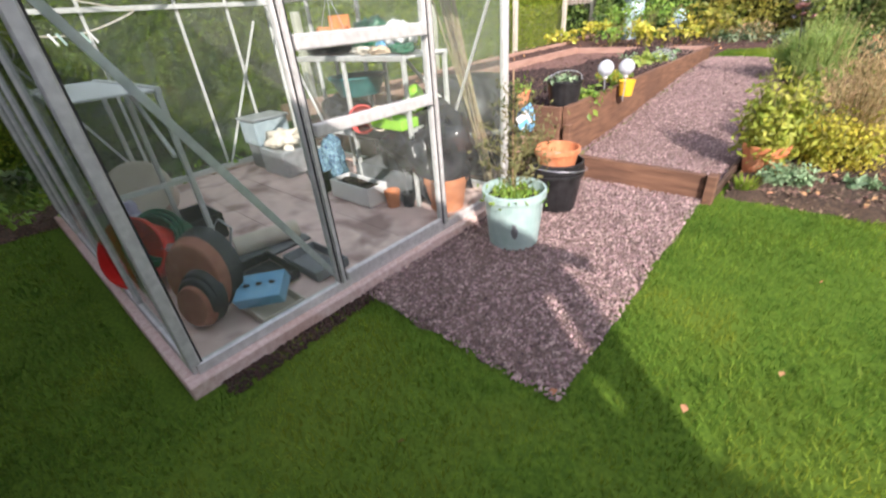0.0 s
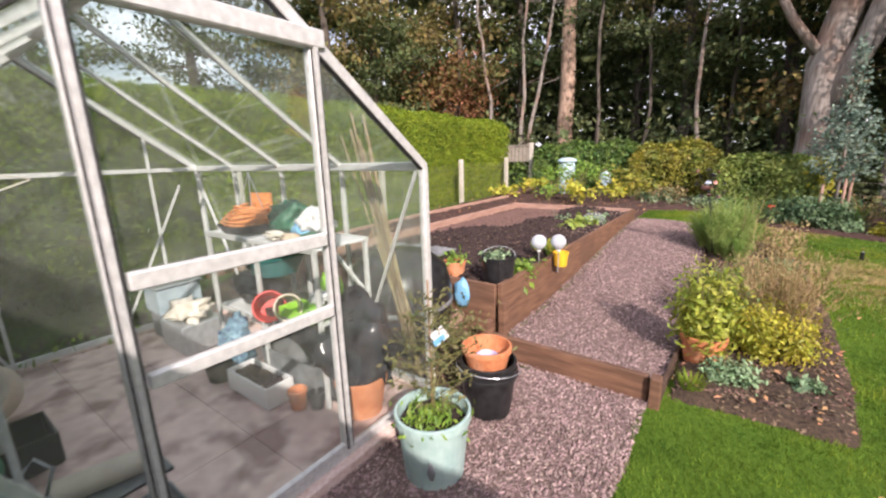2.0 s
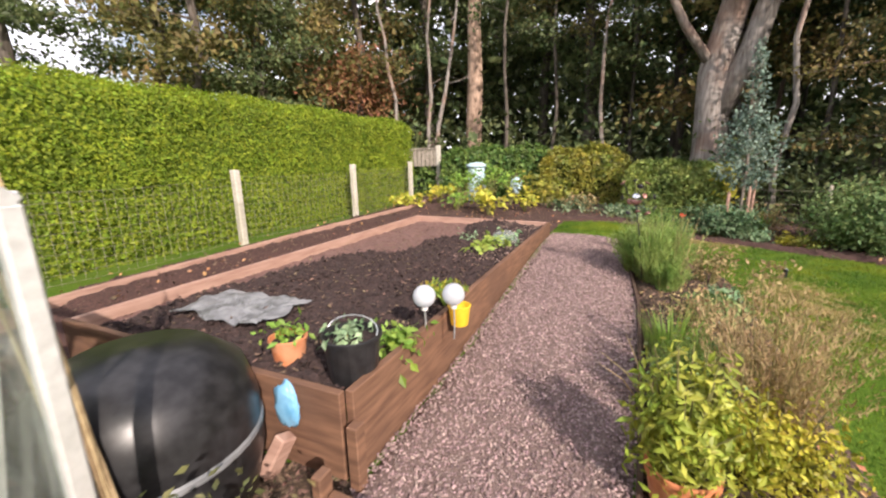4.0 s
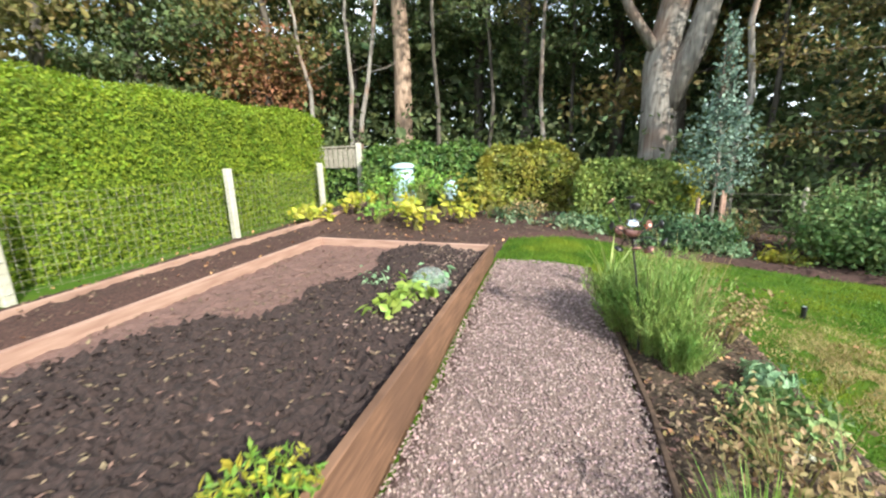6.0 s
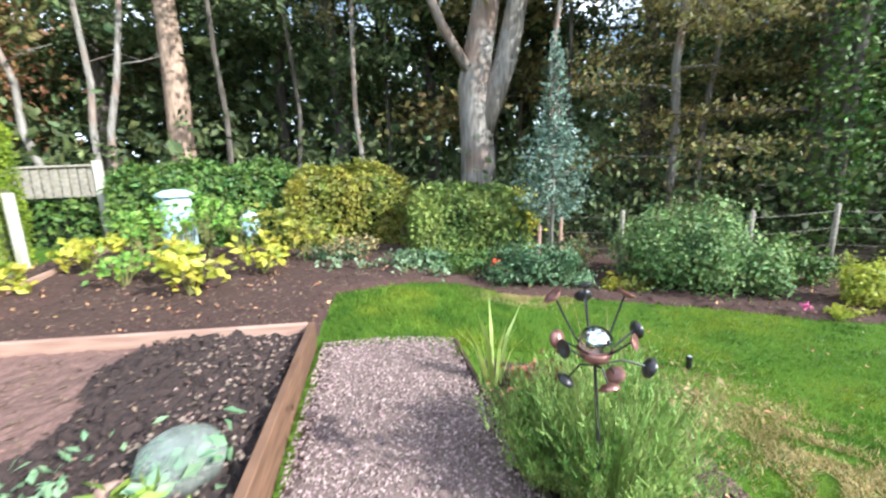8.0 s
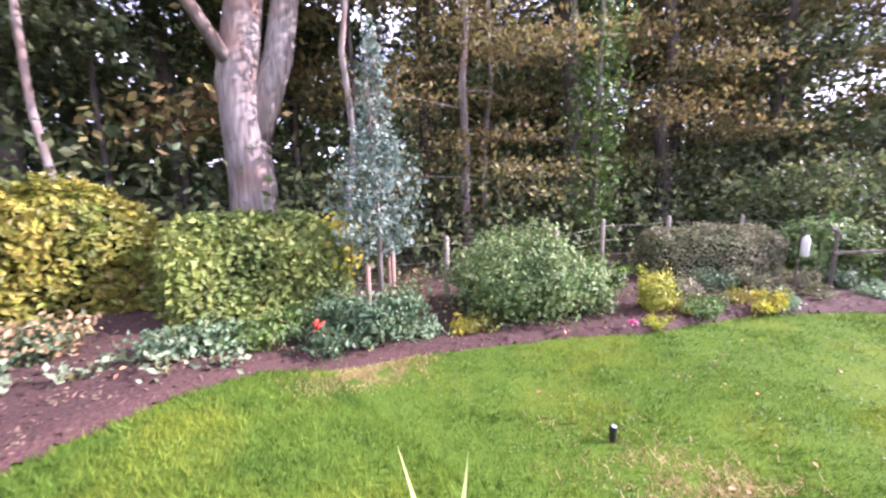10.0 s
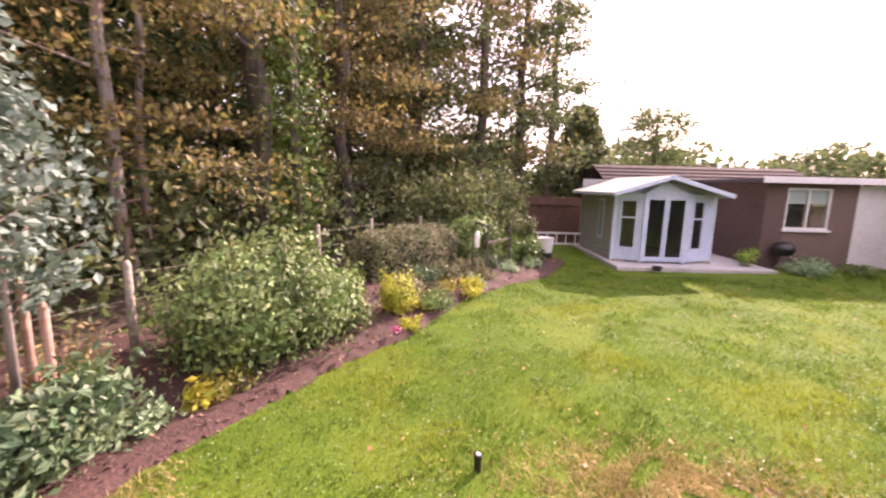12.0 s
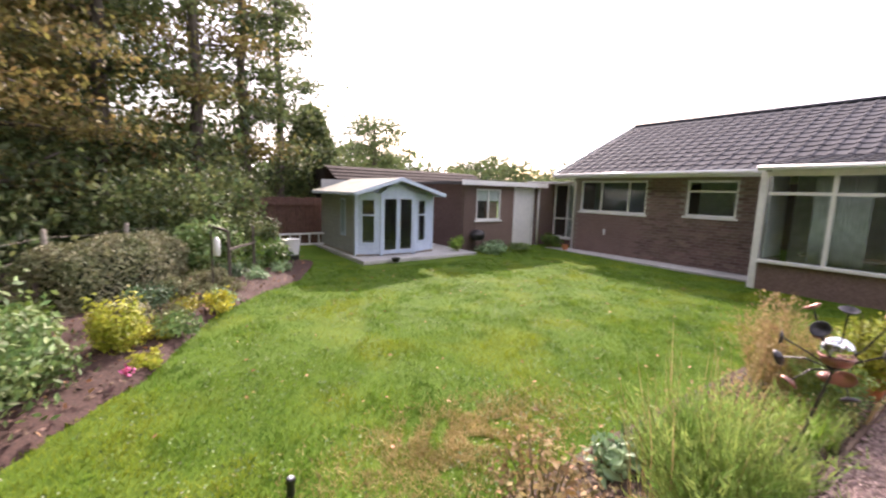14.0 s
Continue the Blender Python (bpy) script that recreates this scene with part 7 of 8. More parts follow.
for k in range(3):
    part("mark", lathe(bmesh.new(), [(0.018, 0), (0.018, 0.003), (0, 0.003)], 12, (-0.54 + 0.05 * k, -0.43 + 0.045 * k, 0.213 + 0.008 * k)), M_black, bl)
# line with pegs under the eave
ln_ = thing("peg_line", (-2.0, 0.1, 1.5), "pale cord with clothes pegs strung under the far eave", "line")
part("cord", tube(bmesh.new(), [(-3.1 + 0.0 * t, -0.78 + 1.05 * t, 1.50 - 0.13 * math.sin(math.pi * t) + 0.02 * t) for t in np.linspace(0, 1, 12)], 0.006, seg=5), M_cloth, ln_)
part("cord", tube(bmesh.new(), [(-3.1, 0.27, 1.53), (-3.1, -0.05, 1.60), (-3.1, -0.22, 1.66), (-3.05, -0.38, 1.95)], 0.006, seg=5), M_cloth, ln_)
part("loop", tube(bmesh.new(), [(-3.1 , -0.62 + 0.05 * math.cos(a), 1.33 + 0.08 * math.sin(a)) for a in np.linspace(0, 6.28, 12)], 0.006, seg=5), M_cloth, ln_)
for y in (-0.34, -0.29, -0.14, -0.09):
    part("peg", bar((-3.09, y, 1.40), (-3.07, y + 0.03, 1.32), 0.015, 0.02, (1, 0, 0), 0.002), M_whitep if y < -0.3 or y > -0.1 else M_mint, ln_)

# ---- things in the raised bed ----
M_brass = material("brassica_leaf", (0.20, 0.30, 0.04), (0.40, 0.50, 0.10), 0.5, 3, 0, vary=0.3, trans=0.3)


def on_soil(x, y):
    return soil_at(x, y) - 0.01


pot("orange_pot", (-0.98, 2.80, on_soil(-0.98, 2.8)), 0.115, 0.19, M_terra, "orange terracotta pot with a seedling in the raised bed", soil_=M_soil)
pot("black_bucket", (-0.47, 2.76, on_soil(-0.47, 2.76)), 0.165, 0.29, M_black, "black bucket of soil and seedlings in the raised bed", "bucket", soil_=M_soil)
hb = thing("wire_hoop", (-0.47, 2.76, 0.7), "wire hoop resting on the black bucket", "wire")
part("handle", tube(bmesh.new(), [(-0.47 + 0.16 * math.cos(a), 2.76 + 0.16 * math.sin(a) * 0.5, 0.72 + 0.06 * math.sin(a)) for a in np.linspace(0, 3.14, 10)], 0.004, seg=5), M_zinc, hb)
for nm, x, y, z, n, s, m_, lb_, sp in (("seedling", -0.98, 2.80, 0.62, 60, 0.035, M_fresh, "small green seedling in the orange pot", 0.05), ("seedlings", -0.50, 2.76, 0.70, 130, 0.03, M_sedum, "grey-green seedlings in the black bucket", 0.06), ("strawberry_plant", -0.42, 3.12, 0.50, 150, 0.045, M_fresh, "leafy green strawberry plant in the raised bed", 0.09), ("brassica", -0.72, 6.05, 0.53, 44, 0.075, M_brass, "yellow-green brassica plant in dark soil", 0.10), ("brassica", -0.80, 5.76, 0.51, 26, 0.07, M_brass, "yellow-green brassica plant in dark soil", 0.07), ("pale_seedling", -0.64, 6.40, 0.52, 60, 0.05, M_sedum, "pale seedling beside the brassicas", 0.10), ("pale_seedling", -1.15, 6.35, 0.48, 60, 0.04, M_sedum, "pale seedling beside the brassicas", 0.10)):
    g = thing(nm, (x, y, z - 0.05), lb_, "plant")
    c = rng.normal(0, 1, (n, 3)) * (sp, sp, sp * 0.55) + (x, y, z)
    leaves("foliage", c, m_, s, g, unit(c - np.array((x, y, z - 0.12))), kind="stuff")
    part("stem", tube(bmesh.new(), [(x, y, z - 0.1), (x, y, z + 0.03)], 0.006, 0.003), M_stem, g)
fe = thing("yellowing_fern", (-0.46, 3.95, 0.45), "bright yellow-green feathery fern in the raised bed", "plant")
for k in range(16):
    a = k * 0.39 + 0.1
    b = bmesh.new()
    pts = [Vector((-0.46, 3.95, 0.44)), Vector((-0.46 + 0.10 * math.cos(a), 3.95 + 0.10 * math.sin(a), 0.60)), Vector((-0.46 + 0.2 * math.cos(a), 3.95 + 0.2 * math.sin(a), 0.60 - 0.02 * (k % 3)))]
    tube(b, pts, 0.004, 0.002, 4)
    part("frond", b, M_fresh, fe)
    t = np.linspace(0.25, 1, 26)
    c = np.array([pts[0].lerp(pts[1], min(1, u * 2)).lerp(pts[2], max(0, u * 2 - 1))[:] for u in t])
    leaves("foliage", c, M_yelleaf if k % 2 else M_fresh, 0.02, fe, kind="stuff", long=2.2)
pot("yellow_pot", (-0.22, 3.68, 0.43), 0.085, 0.15, material("yellow_plastic", (0.72, 0.42, 0.02), (0.80, 0.52, 0.04), 0.4, 10, 0.03), "yellow plastic pot by the side board of the bed")
for x, y in ((-0.335, 3.36), (-0.17, 3.46)):
    g = thing("globe_light", (x, y, 0.43), "frosted glass globe garden light on a thin stem", "garden light", "globe lights in the bed")
    bm = bmesh.new()
    bmesh.ops.create_uvsphere(bm, u_segments=24, v_segments=16, radius=0.075)
    bmesh.ops.translate(bm, vec=(x, y, 0.735), verts=bm.verts)
    part("globe", bm, M_globe, g, smooth=True)
    part("collar", lathe(bmesh.new(), [(0.022, 0.64), (0.024, 0.665), (0.012, 0.67)], 14, (x, y, 0)), M_whitep, g)
    part("stem", tube(bmesh.new(), [(x, y, 0.42), (x + 0.005, y, 0.55), (x, y, 0.65)], 0.006), M_zinc, g)
ps = thing("polythene_sheet", (-1.8, 3.2, 0.46), "crumpled clear polythene sheet on dark soil", "sheet")
xs, ys = np.meshgrid(np.linspace(-2.35, -1.45, 44), np.linspace(2.95, 3.5, 30))
zs = np.array([[0.50 + 0.05 * noise.noise(Vector((a * 5, b * 5, 0))) + 0.035 * abs(noise.noise(Vector((a * 13, b * 13, 3)))) for a, b in zip(ra, rb)] for ra, rb in zip(xs, ys)])
ii = np.arange(xs.size).reshape(xs.shape)
F = np.stack([ii[:-1, :-1], ii[:-1, 1:], ii[1:, 1:], ii[1:, :-1]], -1).reshape(-1, 4)
raw("sheet", np.stack([xs + 0.03 * np.sin(ys * 20), ys + 0.03 * np.sin(xs * 17), zs], -1).reshape(-1, 3), F, M_polyth, ps)
jr = thing("glass_cloche", (-0.66, 6.42, 0.45), "upturned clear glass jar used as a cloche", "cloche")
part("glass", lathe(bmesh.new(), [(0.17, 0.0), (0.175, 0.06), (0.15, 0.13), (0.09, 0.17), (0.0, 0.18)], 24, (-0.66, 6.40, 0.45)), glass_material("cloche_glass", 0.5, (0.72, 0.88, 0.83)), jr, smooth=True)
st_ = thing("pink_stone", (-0.88, 6.30, 0.46), "rounded pinkish stone on the soil", "stone")
sack("stone", (-0.88, 6.30, 0.44), 0.07, 0.05, 0.07, M_boardpale, st_, rough=0.1)

# ---- flower strip ----
pot("terracotta_planter", (1.14, 2.96, gz(1.14, 2.96) + 0.04), 0.155, 0.22, M_terra, "round terracotta pot at the flower strip's corner", soil_=M_soil, rim=0.14)


M_feather = material("feathery_leaf", (0.15, 0.27, 0.05), (0.36, 0.47, 0.14), 0.6, 4, 0, vary=0.35, trans=0.35)


def tuft(name, at, r, high, n, mat_, label, wide=0.004, lean=0.5, z=0.04, cat="grass clump"):
    """A clump of long arching blades of three joints."""
    x, y = at
    b = gz(x, y) + z
    g = thing(name, (x, y, b), label, cat)
    a = rng.uniform(0, 6.28, n)
    q = np.sqrt(rng.uniform(0, 1, n)) * r * 0.45
    h = high * rng.uniform(0.45, 1.1, n)
    d = np.stack([np.cos(a), np.sin(a), 0 * a], 1)
    s = np.stack([-np.sin(a), np.cos(a), 0 * a], 1) * (wide * rng.uniform(0.6, 1.3, n))[:, None]
    p0 = np.array((x, y, b - 0.02)) + d * q[:, None]
    l_ = (h * lean * rng.uniform(0.3, 1.2, n))[:, None]
    p1 = p0 + d * l_ * 0.35 + np.array((0, 0, 1)) * h[:, None] * 0.6
    p2 = p0 + d * l_ + np.array((0, 0, 1)) * h[:, None]
    v = np.stack([p0 - s, p0 + s, p1 + s, p1 - s, p2], 1).reshape(-1, 3)
    k = np.arange(n)[:, None] * 5
    f = np.concatenate([k + (0, 1, 2), k + (0, 2, 3), k + (3, 2, 4)])
    raw("foliage", v, f, mat_, g, "", "stuff")
    return g


def feathery(name, at, r, high, n, mat_, label, leaf=0.02, per=78):
    """A dense clump of arching stems, each set with fine upswept leaves and a few with dry seed heads."""
    x, y = at
    b = gz(x, y) + 0.04
    g = thing(name, (x, y, b), label, "plant")
    a, q = rng.uniform(0, 6.28, n), np.sqrt(rng.uniform(0, 1, n))
    h = high * rng.uniform(0.6, 1.12, n) * (1.05 - 0.3 * q)
    foot = np.stack([x + np.cos(a) * q * r * 0.45, y + np.sin(a) * q * r * 0.45, np.full(n, b)], 1)
    lean = np.stack([np.cos(a), np.sin(a), 0 * a], 1) * (q * r * 0.75 * rng.uniform(0.5, 1.2, n))[:, None]
    t = rng.uniform(0.12, 1.0, (n, per))
    c = foot[:, None] + lean[:, None] * (t ** 1.7)[..., None] + np.array((0, 0, 1.0)) * (h[:, None] * t)[..., None]
    c = c.reshape(-1, 3) + rng.normal(0, 0.012, (n * per, 3))
    d = rng.normal(size=c.shape)
    up = unit(np.stack([rng.normal(0, 0.45, len(c)), rng.normal(0, 0.45, len(c)), np.full(len(c), 0.9)], 1) + np.repeat(lean, per, 0) * 1.4)
    side = unit(np.cross(up, d)) * 0.0034
    k = (leaf * rng.uniform(1.2, 3.2, len(c)))[:, None]
    v = np.stack([c - side, c + side, c + up * k], 1).reshape(-1, 3)
    raw("foliage", v, np.arange(len(v)).reshape(-1, 3), mat_, g, kind="stuff")
    for i in range(0, n, 7):
        p0, p1 = Vector(foot[i]), Vector(foot[i] + lean[i] * 0.4 + (0, 0, h[i] * 0.6))
        part("stem", tube(bmesh.new(), [p0, p1, Vector(foot[i] + lean[i] + (0, 0, h[i]))], 0.004, 0.002, 4), M_stem, g)
    return g


shrub("willow_herb", (1.14, 3.0), (0.27, 0.25), 0.68, 2600, 0.026, material("lime_foliage", (0.22, 0.30, 0.03), (0.45, 0.48, 0.08), 0.5, 4, 0, vary=0.35, trans=0.35), "upright yellow-green leafy plant in the terracotta pot", z=0.18, stems=30, low=0.5, long=2.2, cat="plant")
shrub("golden_bush", (1.55, 3.28), (0.33, 0.3), 0.48, 3600, 0.022, M_yelleaf, "low bush of bright yellow foliage in bark mulch", stems=30, low=0.4, cat="plant")
shrub("sedum_mound", (1.30, 2.72), (0.20, 0.16), 0.20, 900, 0.024, M_sedum, "low blue-green sedum mound in bark mulch", stems=22, low=0.3, cat="plant", up=0.4)
shrub("dark_rosette", (1.72, 2.85), (0.12, 0.1), 0.10, 160, 0.035, M_sedum, "small grey-green rosette plant in bark mulch", stems=10, cat="plant")
shrub("dry_perennial", (1.5, 4.25), (0.42, 0.5), 0.26, 1300, 0.020, M_straw, "tangle of dry brown perennial stems", stems=60, low=0.5, cat="plant", sparse=1.3)
shrub("dry_perennial", (1.55, 5.0), (0.45, 0.5), 0.42, 800, 0.028, M_straw, "low tangle of dry and green stems", stems=24, low=0.5, cat="plant", sparse=1.3)
feathery("green_perennial", (1.28, 3.75), 0.24, 0.5, 80, M_feather, "fine-leaved green perennial among dry stems")
feathery("dry_feathery_plant", (1.62, 3.62), 0.36, 0.85, 170, M_straw, "feathery plant dried to a straw colour", 0.018, 46)
shrub("green_perennial", (1.25, 3.65), (0.28, 0.4), 0.55, 1500, 0.022, M_bushleaf, "mixed green perennial beside the gravel path", stems=24, low=0.5, cat="plant")
shrub("leafy_perennial", (1.65, 5.35), (0.35, 0.35), 0.22, 700, 0.035, M_bushleaf, "low pale green leafy perennial", stems=20, cat="plant")
shrub("leafy_perennial", (1.75, 5.85), (0.22, 0.22), 0.20, 260, 0.045, M_sedum, "low pale green leafy perennial", stems=12, cat="plant")
shrub("tan_perennial", (1.75, 6.55), (0.32, 0.3), 0.50, 700, 0.026, M_straw, "orange-brown autumn perennial in the strip", stems=30, cat="plant", sparse=1.3)


feathery("feathery_perennial", (1.17, 6.08), 0.36, 0.76, 270, M_feather, "tall feathery bright green perennial beside the path")
shrub("rusty_perennial", (1.22, 6.75), (0.28, 0.3), 0.46, 1100, 0.035, material("rusty_leaf", (0.14, 0.05, 0.03), (0.30, 0.20, 0.08), 0.6, 3, 0, vary=0.5, trans=0.2), "rusty brown and green perennial near the path end", stems=30, low=0.4, cat="plant")
feathery("feathery_perennial", (1.02, 6.32), 0.34, 0.56, 210, M_feather, "feathery green clump leaning over the path edge")
feathery("feathery_perennial", (1.27, 5.85), 0.2, 0.42, 60, M_feather, "lower feathery green clump with drying tips")
tuft("grass_clump", (1.15, 6.08), 0.38, 0.84, 260, M_feather, "tall fine green grass stems standing in the feathery clump", 0.0022, 0.30)
tuft("dry_stalk_plant", (1.30, 6.15), 0.5, 0.95, 60, M_straw, "thin straw-coloured seed stems rising from the green clump", 0.0025, 0.25)
tuft("grass_clump", (1.22, 4.45), 0.4, 0.34, 360, M_fresh, "tall fine green grass clump beside the path", 0.003, 0.4)
tuft("iris_leaves", (0.95, 7.15), 0.12, 0.55, 16, material("pale_iris_leaf", (0.35, 0.44, 0.10), (0.55, 0.62, 0.22), 0.5, 4, 0, vary=0.2, trans=0.3), "pale arching iris leaves at the path edge", 0.014, 0.6, cat="plant")
tuft("iris_leaves", (1.03, 3.75), 0.12, 0.38, 9, M_straw, "dry arching iris leaves over the path edge", 0.012, 1.3, cat="plant")
tuft("grass_tuft", (1.12, 2.50), 0.14, 0.12, 160, M_blade, "rough tuft of grass at the board's end", 0.004, 0.7)
shrub("dark_heuchera", (1.15, 7.0), (0.22, 0.22), 0.22, 260, 0.04, M_terradark, "dark red-leaved plant at the end of the strip", stems=12, cat="plant")
tuft("dry_flower_plant", (1.62, 4.5), 0.4, 0.7, 16, M_straw, "thin dead flower stems standing in the strip", 0.003, 0.25, cat="plant")
tw_ = thing("bare_twig", (1.86, 5.25, 0.0), "thin bare upright twig at the lawn edge", "plant")
part("twig", tube(bmesh.new(), [(1.86, 5.25, 0.0), (1.88, 5.22, 0.2), (1.87, 5.15, 0.38)], 0.005, 0.003, 5), M_stem, tw_)
es = thing("edge_stone", (1.70, 5.22, 0.08), "flat grey stone on the bare soil of the strip", "stone")
sack("stone", (1.68, 5.22, 0.07), 0.06, 0.045, 0.06, M_conc, es, rough=0.1, seed=4)

# copper flower sculpture
SX, SY, SZ = 0.91, 5.84, 1.15
sc = thing("flower_sculpture", (1.03, 5.95, 0.15), "dark copper garden stake with cupped discs round a mirrored ball", "garden ornament")
part("stake", tube(bmesh.new(), [(1.05, 5.98, 0.1), (0.98, 5.90, 0.7), (SX, SY, SZ - 0.06)], 0.008, 0.006, 6), M_steel, sc)
bm = bmesh.new()
bmesh.ops.create_uvsphere(bm, u_segments=24, v_segments=16, radius=0.056)
bmesh.ops.translate(bm, vec=(SX, SY, SZ), verts=bm.verts)
part("ball", bm, M_mirror, sc, "mirrored glass ball", smooth=True)
part("cradle", lathe(bmesh.new(), [(0.012, -0.064), (0.04, -0.052), (0.058, -0.02), (0.060, -0.02), (0.043, -0.056), (0.012, -0.068)], 20, (SX, SY, SZ)), M_copper, sc, smooth=True)
for k, (dx, dy, dz, r, pink) in enumerate(((-0.13, 0.03, 0.15, 0.040, 1), (-0.02, 0.05, 0.17, 0.036, 0), (0.09, 0.0, 0.15, 0.038, 1), (-0.12, -0.04, 0.01, 0.034, 0), (0.07, -0.08, 0.03, 0.032, 1), (0.16, 0.04, 0.01, 0.036, 0), (0.17, -0.02, -0.09, 0.042, 0), (0.02, -0.05, -0.12, 0.042, 1), (-0.06, 0.06, -0.15, 0.038, 0), (0.11, 0.06, -0.15, 0.042, 1), (0.03, 0.14, 0.10, 0.040, 0), (-0.05, 0.15, -0.05, 0.042, 1))):
    r *= 0.86
    c0 = Vector((SX + dx, SY + dy, SZ + dz))
    tm = Vector((dx, dy, dz)).to_track_quat("Z", "Y").to_matrix()
    part("disc", lathe(bmesh.new(), [(0.0, 0.0), (r * 0.62, r * 0.13), (r, r * 0.46), (r * 0.95, r * 0.5), (r * 0.6, r * 0.2), (0.0, r * 0.09)], 20, c0, tm), M_copper if pink else M_steel, sc, smooth=True)
    part("arm", tube(bmesh.new(), [(SX, SY, SZ - 0.08), (SX + dx * 0.55, SY + dy * 0.55, SZ + dz * 0.4 - 0.03), c0], 0.0035, seg=5), M_steel, sc)

# ---- far border plants ----
def broad(name, at, n, size, high, mat_, label, r=0.35):
    x, y = at
    b = gz(x, y) + 0.05
    g = thing(name, (x, y, b), label, "plant")
    bm = bmesh.new()
    cs = []
    for k in range(max(5, n // 7)):
        a, q = random.uniform(0, 6.28), random.uniform(0.2, 1) * r
        e = Vector((x + q * math.cos(a), y + q * math.sin(a), b + high * random.uniform(0.5, 1)))
        tube(bm, [(x, y, b - 0.05), (x + q * 0.4 * math.cos(a), y + q * 0.4 * math.sin(a), b + high * 0.5), e], 0.008, 0.004, 5)
        cs += [np.array(e) + rng.normal(0, 0.06, 3) for _ in range(7)]
    part("stem_growth", bm, M_stem, g, kind="stuff")
    leaves("foliage", np.array(cs), mat_, size, g, np.tile((0.2, -0.4, 0.7), (len(cs), 1)), 1.25, kind="stuff")
    return g


for k, (x, y, h, m_) in enumerate(((-3.2, 11.5, 0.9, M_fresh), (-2.5, 11.7, 0.95, M_fresh), (-3.6, 10.6, 0.45, M_yelleaf), (-3.1, 11.0, 0.75, M_fresh), (-2.6, 11.2, 0.85, M_fresh), (-2.3, 10.3, 0.45, M_yelleaf), (-2.9, 10.1, 0.40, M_fresh), (-1.9, 11.3, 0.85, M_fresh), (-1.4, 11.3, 0.7, M_mixleaf), (-1.9, 9.5, 0.35, M_yelleaf), (-1.3, 10.3, 0.45, M_yelleaf), (-0.9, 11.0, 0.6, M_mixleaf), (-3.9, 9.6, 0.3, M_yelleaf))):
    broad("yellowing_perennial", (x, y), 110, 0.075 if m_ is M_fresh else 0.1, h, m_, "broad-leaved plant turning yellow in the bark border")
fc = thing("fleece_cover", (-2.0, 12.25, 0.3), "pale crumpled fleece bag tied over a cane by the compost bin", "cover")
sack("cover", (-2.0, 12.25, 0.55), 0.17, 0.13, 0.5, M_paleblue, fc, seed=51, rough=0.25)
part("cane", tube(bmesh.new(), [(-2.0, 12.25, 0.25), (-2.0, 12.25, 1.12)], 0.01), M_cane, fc)
for x, y in ((0.05, 10.25), (0.55, 9.95), (0.95, 10.0), (-0.4, 10.4)):
    broad("pale_cabbage", (x, y), 36, 0.06, 0.13, material("glaucous_leaf", (0.15, 0.22, 0.11), (0.28, 0.35, 0.21), 0.5, 5, 0, vary=0.15, trans=0.2) if x == 0.05 else bpy.data.materials["glaucous_leaf"], "large pale grey-green leaves on the bark border", 0.18)
shrub("dead_shrub", (-0.2, 10.9), (0.5, 0.3), 0.4, 300, 0.04, M_straw, "brown withered plant before the hedge", stems=26, cat="plant")
shrub("low_greenery", (0.7, 10.35), (0.6, 0.3), 0.32, 1500, 0.035, M_rose, "low dusty green plant at the foot of the hedge", stems=26, low=0.3)
shrub("low_greenery", (-0.4, 11.0), (0.6, 0.3), 0.35, 1300, 0.035, M_rose, "low dusty green plant at the foot of the hedge", stems=26, low=0.3)
shrub("low_greenery", (1.45, 10.3), (0.5, 0.3), 0.38, 1500, 0.035, M_ivy, "low green plant at the foot of the hedge", stems=20, cat="plant")
shrub("variegated_plant", (3.25, 9.55), (0.14, 0.12), 0.22, 110, 0.05, M_yelleaf, "small yellow variegated plant at the border edge", stems=8, cat="plant")
tuft("strap_leaves", (3.1, 10.3), 0.2, 0.5, 40, M_fresh, "clump of upright strap-like green leaves", 0.012, 0.4, cat="plant")
for nm, at, m_, lb_ in (("rose_bloom", (1.78, 9.95, 0.42), M_redpet, "single red rose bloom on the low bush"), ("pink_flower", (4.85, 8.28, 0.12), M_pink, "small bright pink flower at the border edge")):
    g = thing(nm, at, lb_, "flower")
    c = rng.normal(0, 0.018, (22, 3)) + at
    leaves("petals", c, m_, 0.035, g, kind="stuff", long=1.1)
p = scatter(GHBED, 700)
leaves("low_plants", np.stack([p[:, 0], p[:, 1], ground_z(p[:, 0], p[:, 1]) + 0.05 + rng.uniform(0, 0.14, len(p))], 1), M_fresh, 0.05, None, None, 1.4, "low green plants behind the greenhouse", "stuff")
p = rng.uniform((-5.2, -1.5), (-3.95, 2.0), (900, 2))
leaves("low_plants", np.stack([p[:, 0], p[:, 1], 0.05 + rng.uniform(0, 0.2, len(p))], 1), M_ivy, 0.06, None, None, 1.4, "low green plants at the hedge foot", "stuff")

# ---- lawn details ----
sl = thing("lawn_light", (2.74, 7.48, 0), "short black cylindrical light standing in the lawn", "garden light")
part("body", lathe(bmesh.new(), [(0.022, -0.03), (0.022, 0.085), (0.026, 0.088), (0.026, 0.115), (0.02, 0.12), (0.0, 0.12)], 18, (2.74, 7.48, 0)), M_black, sl)
part("lens", lathe(bmesh.new(), [(0.018, 0.121), (0.012, 0.126), (0, 0.127)], 14, (2.74, 7.48, 0)), M_zinc, sl)
p = np.concatenate([rng.normal(0, 1, (11000, 2)) * (0.24, 0.52) + (2.62, 6.35), rng.normal(0, 1, (3500, 2)) * (0.35, 0.14) + (2.0, 9.4)])
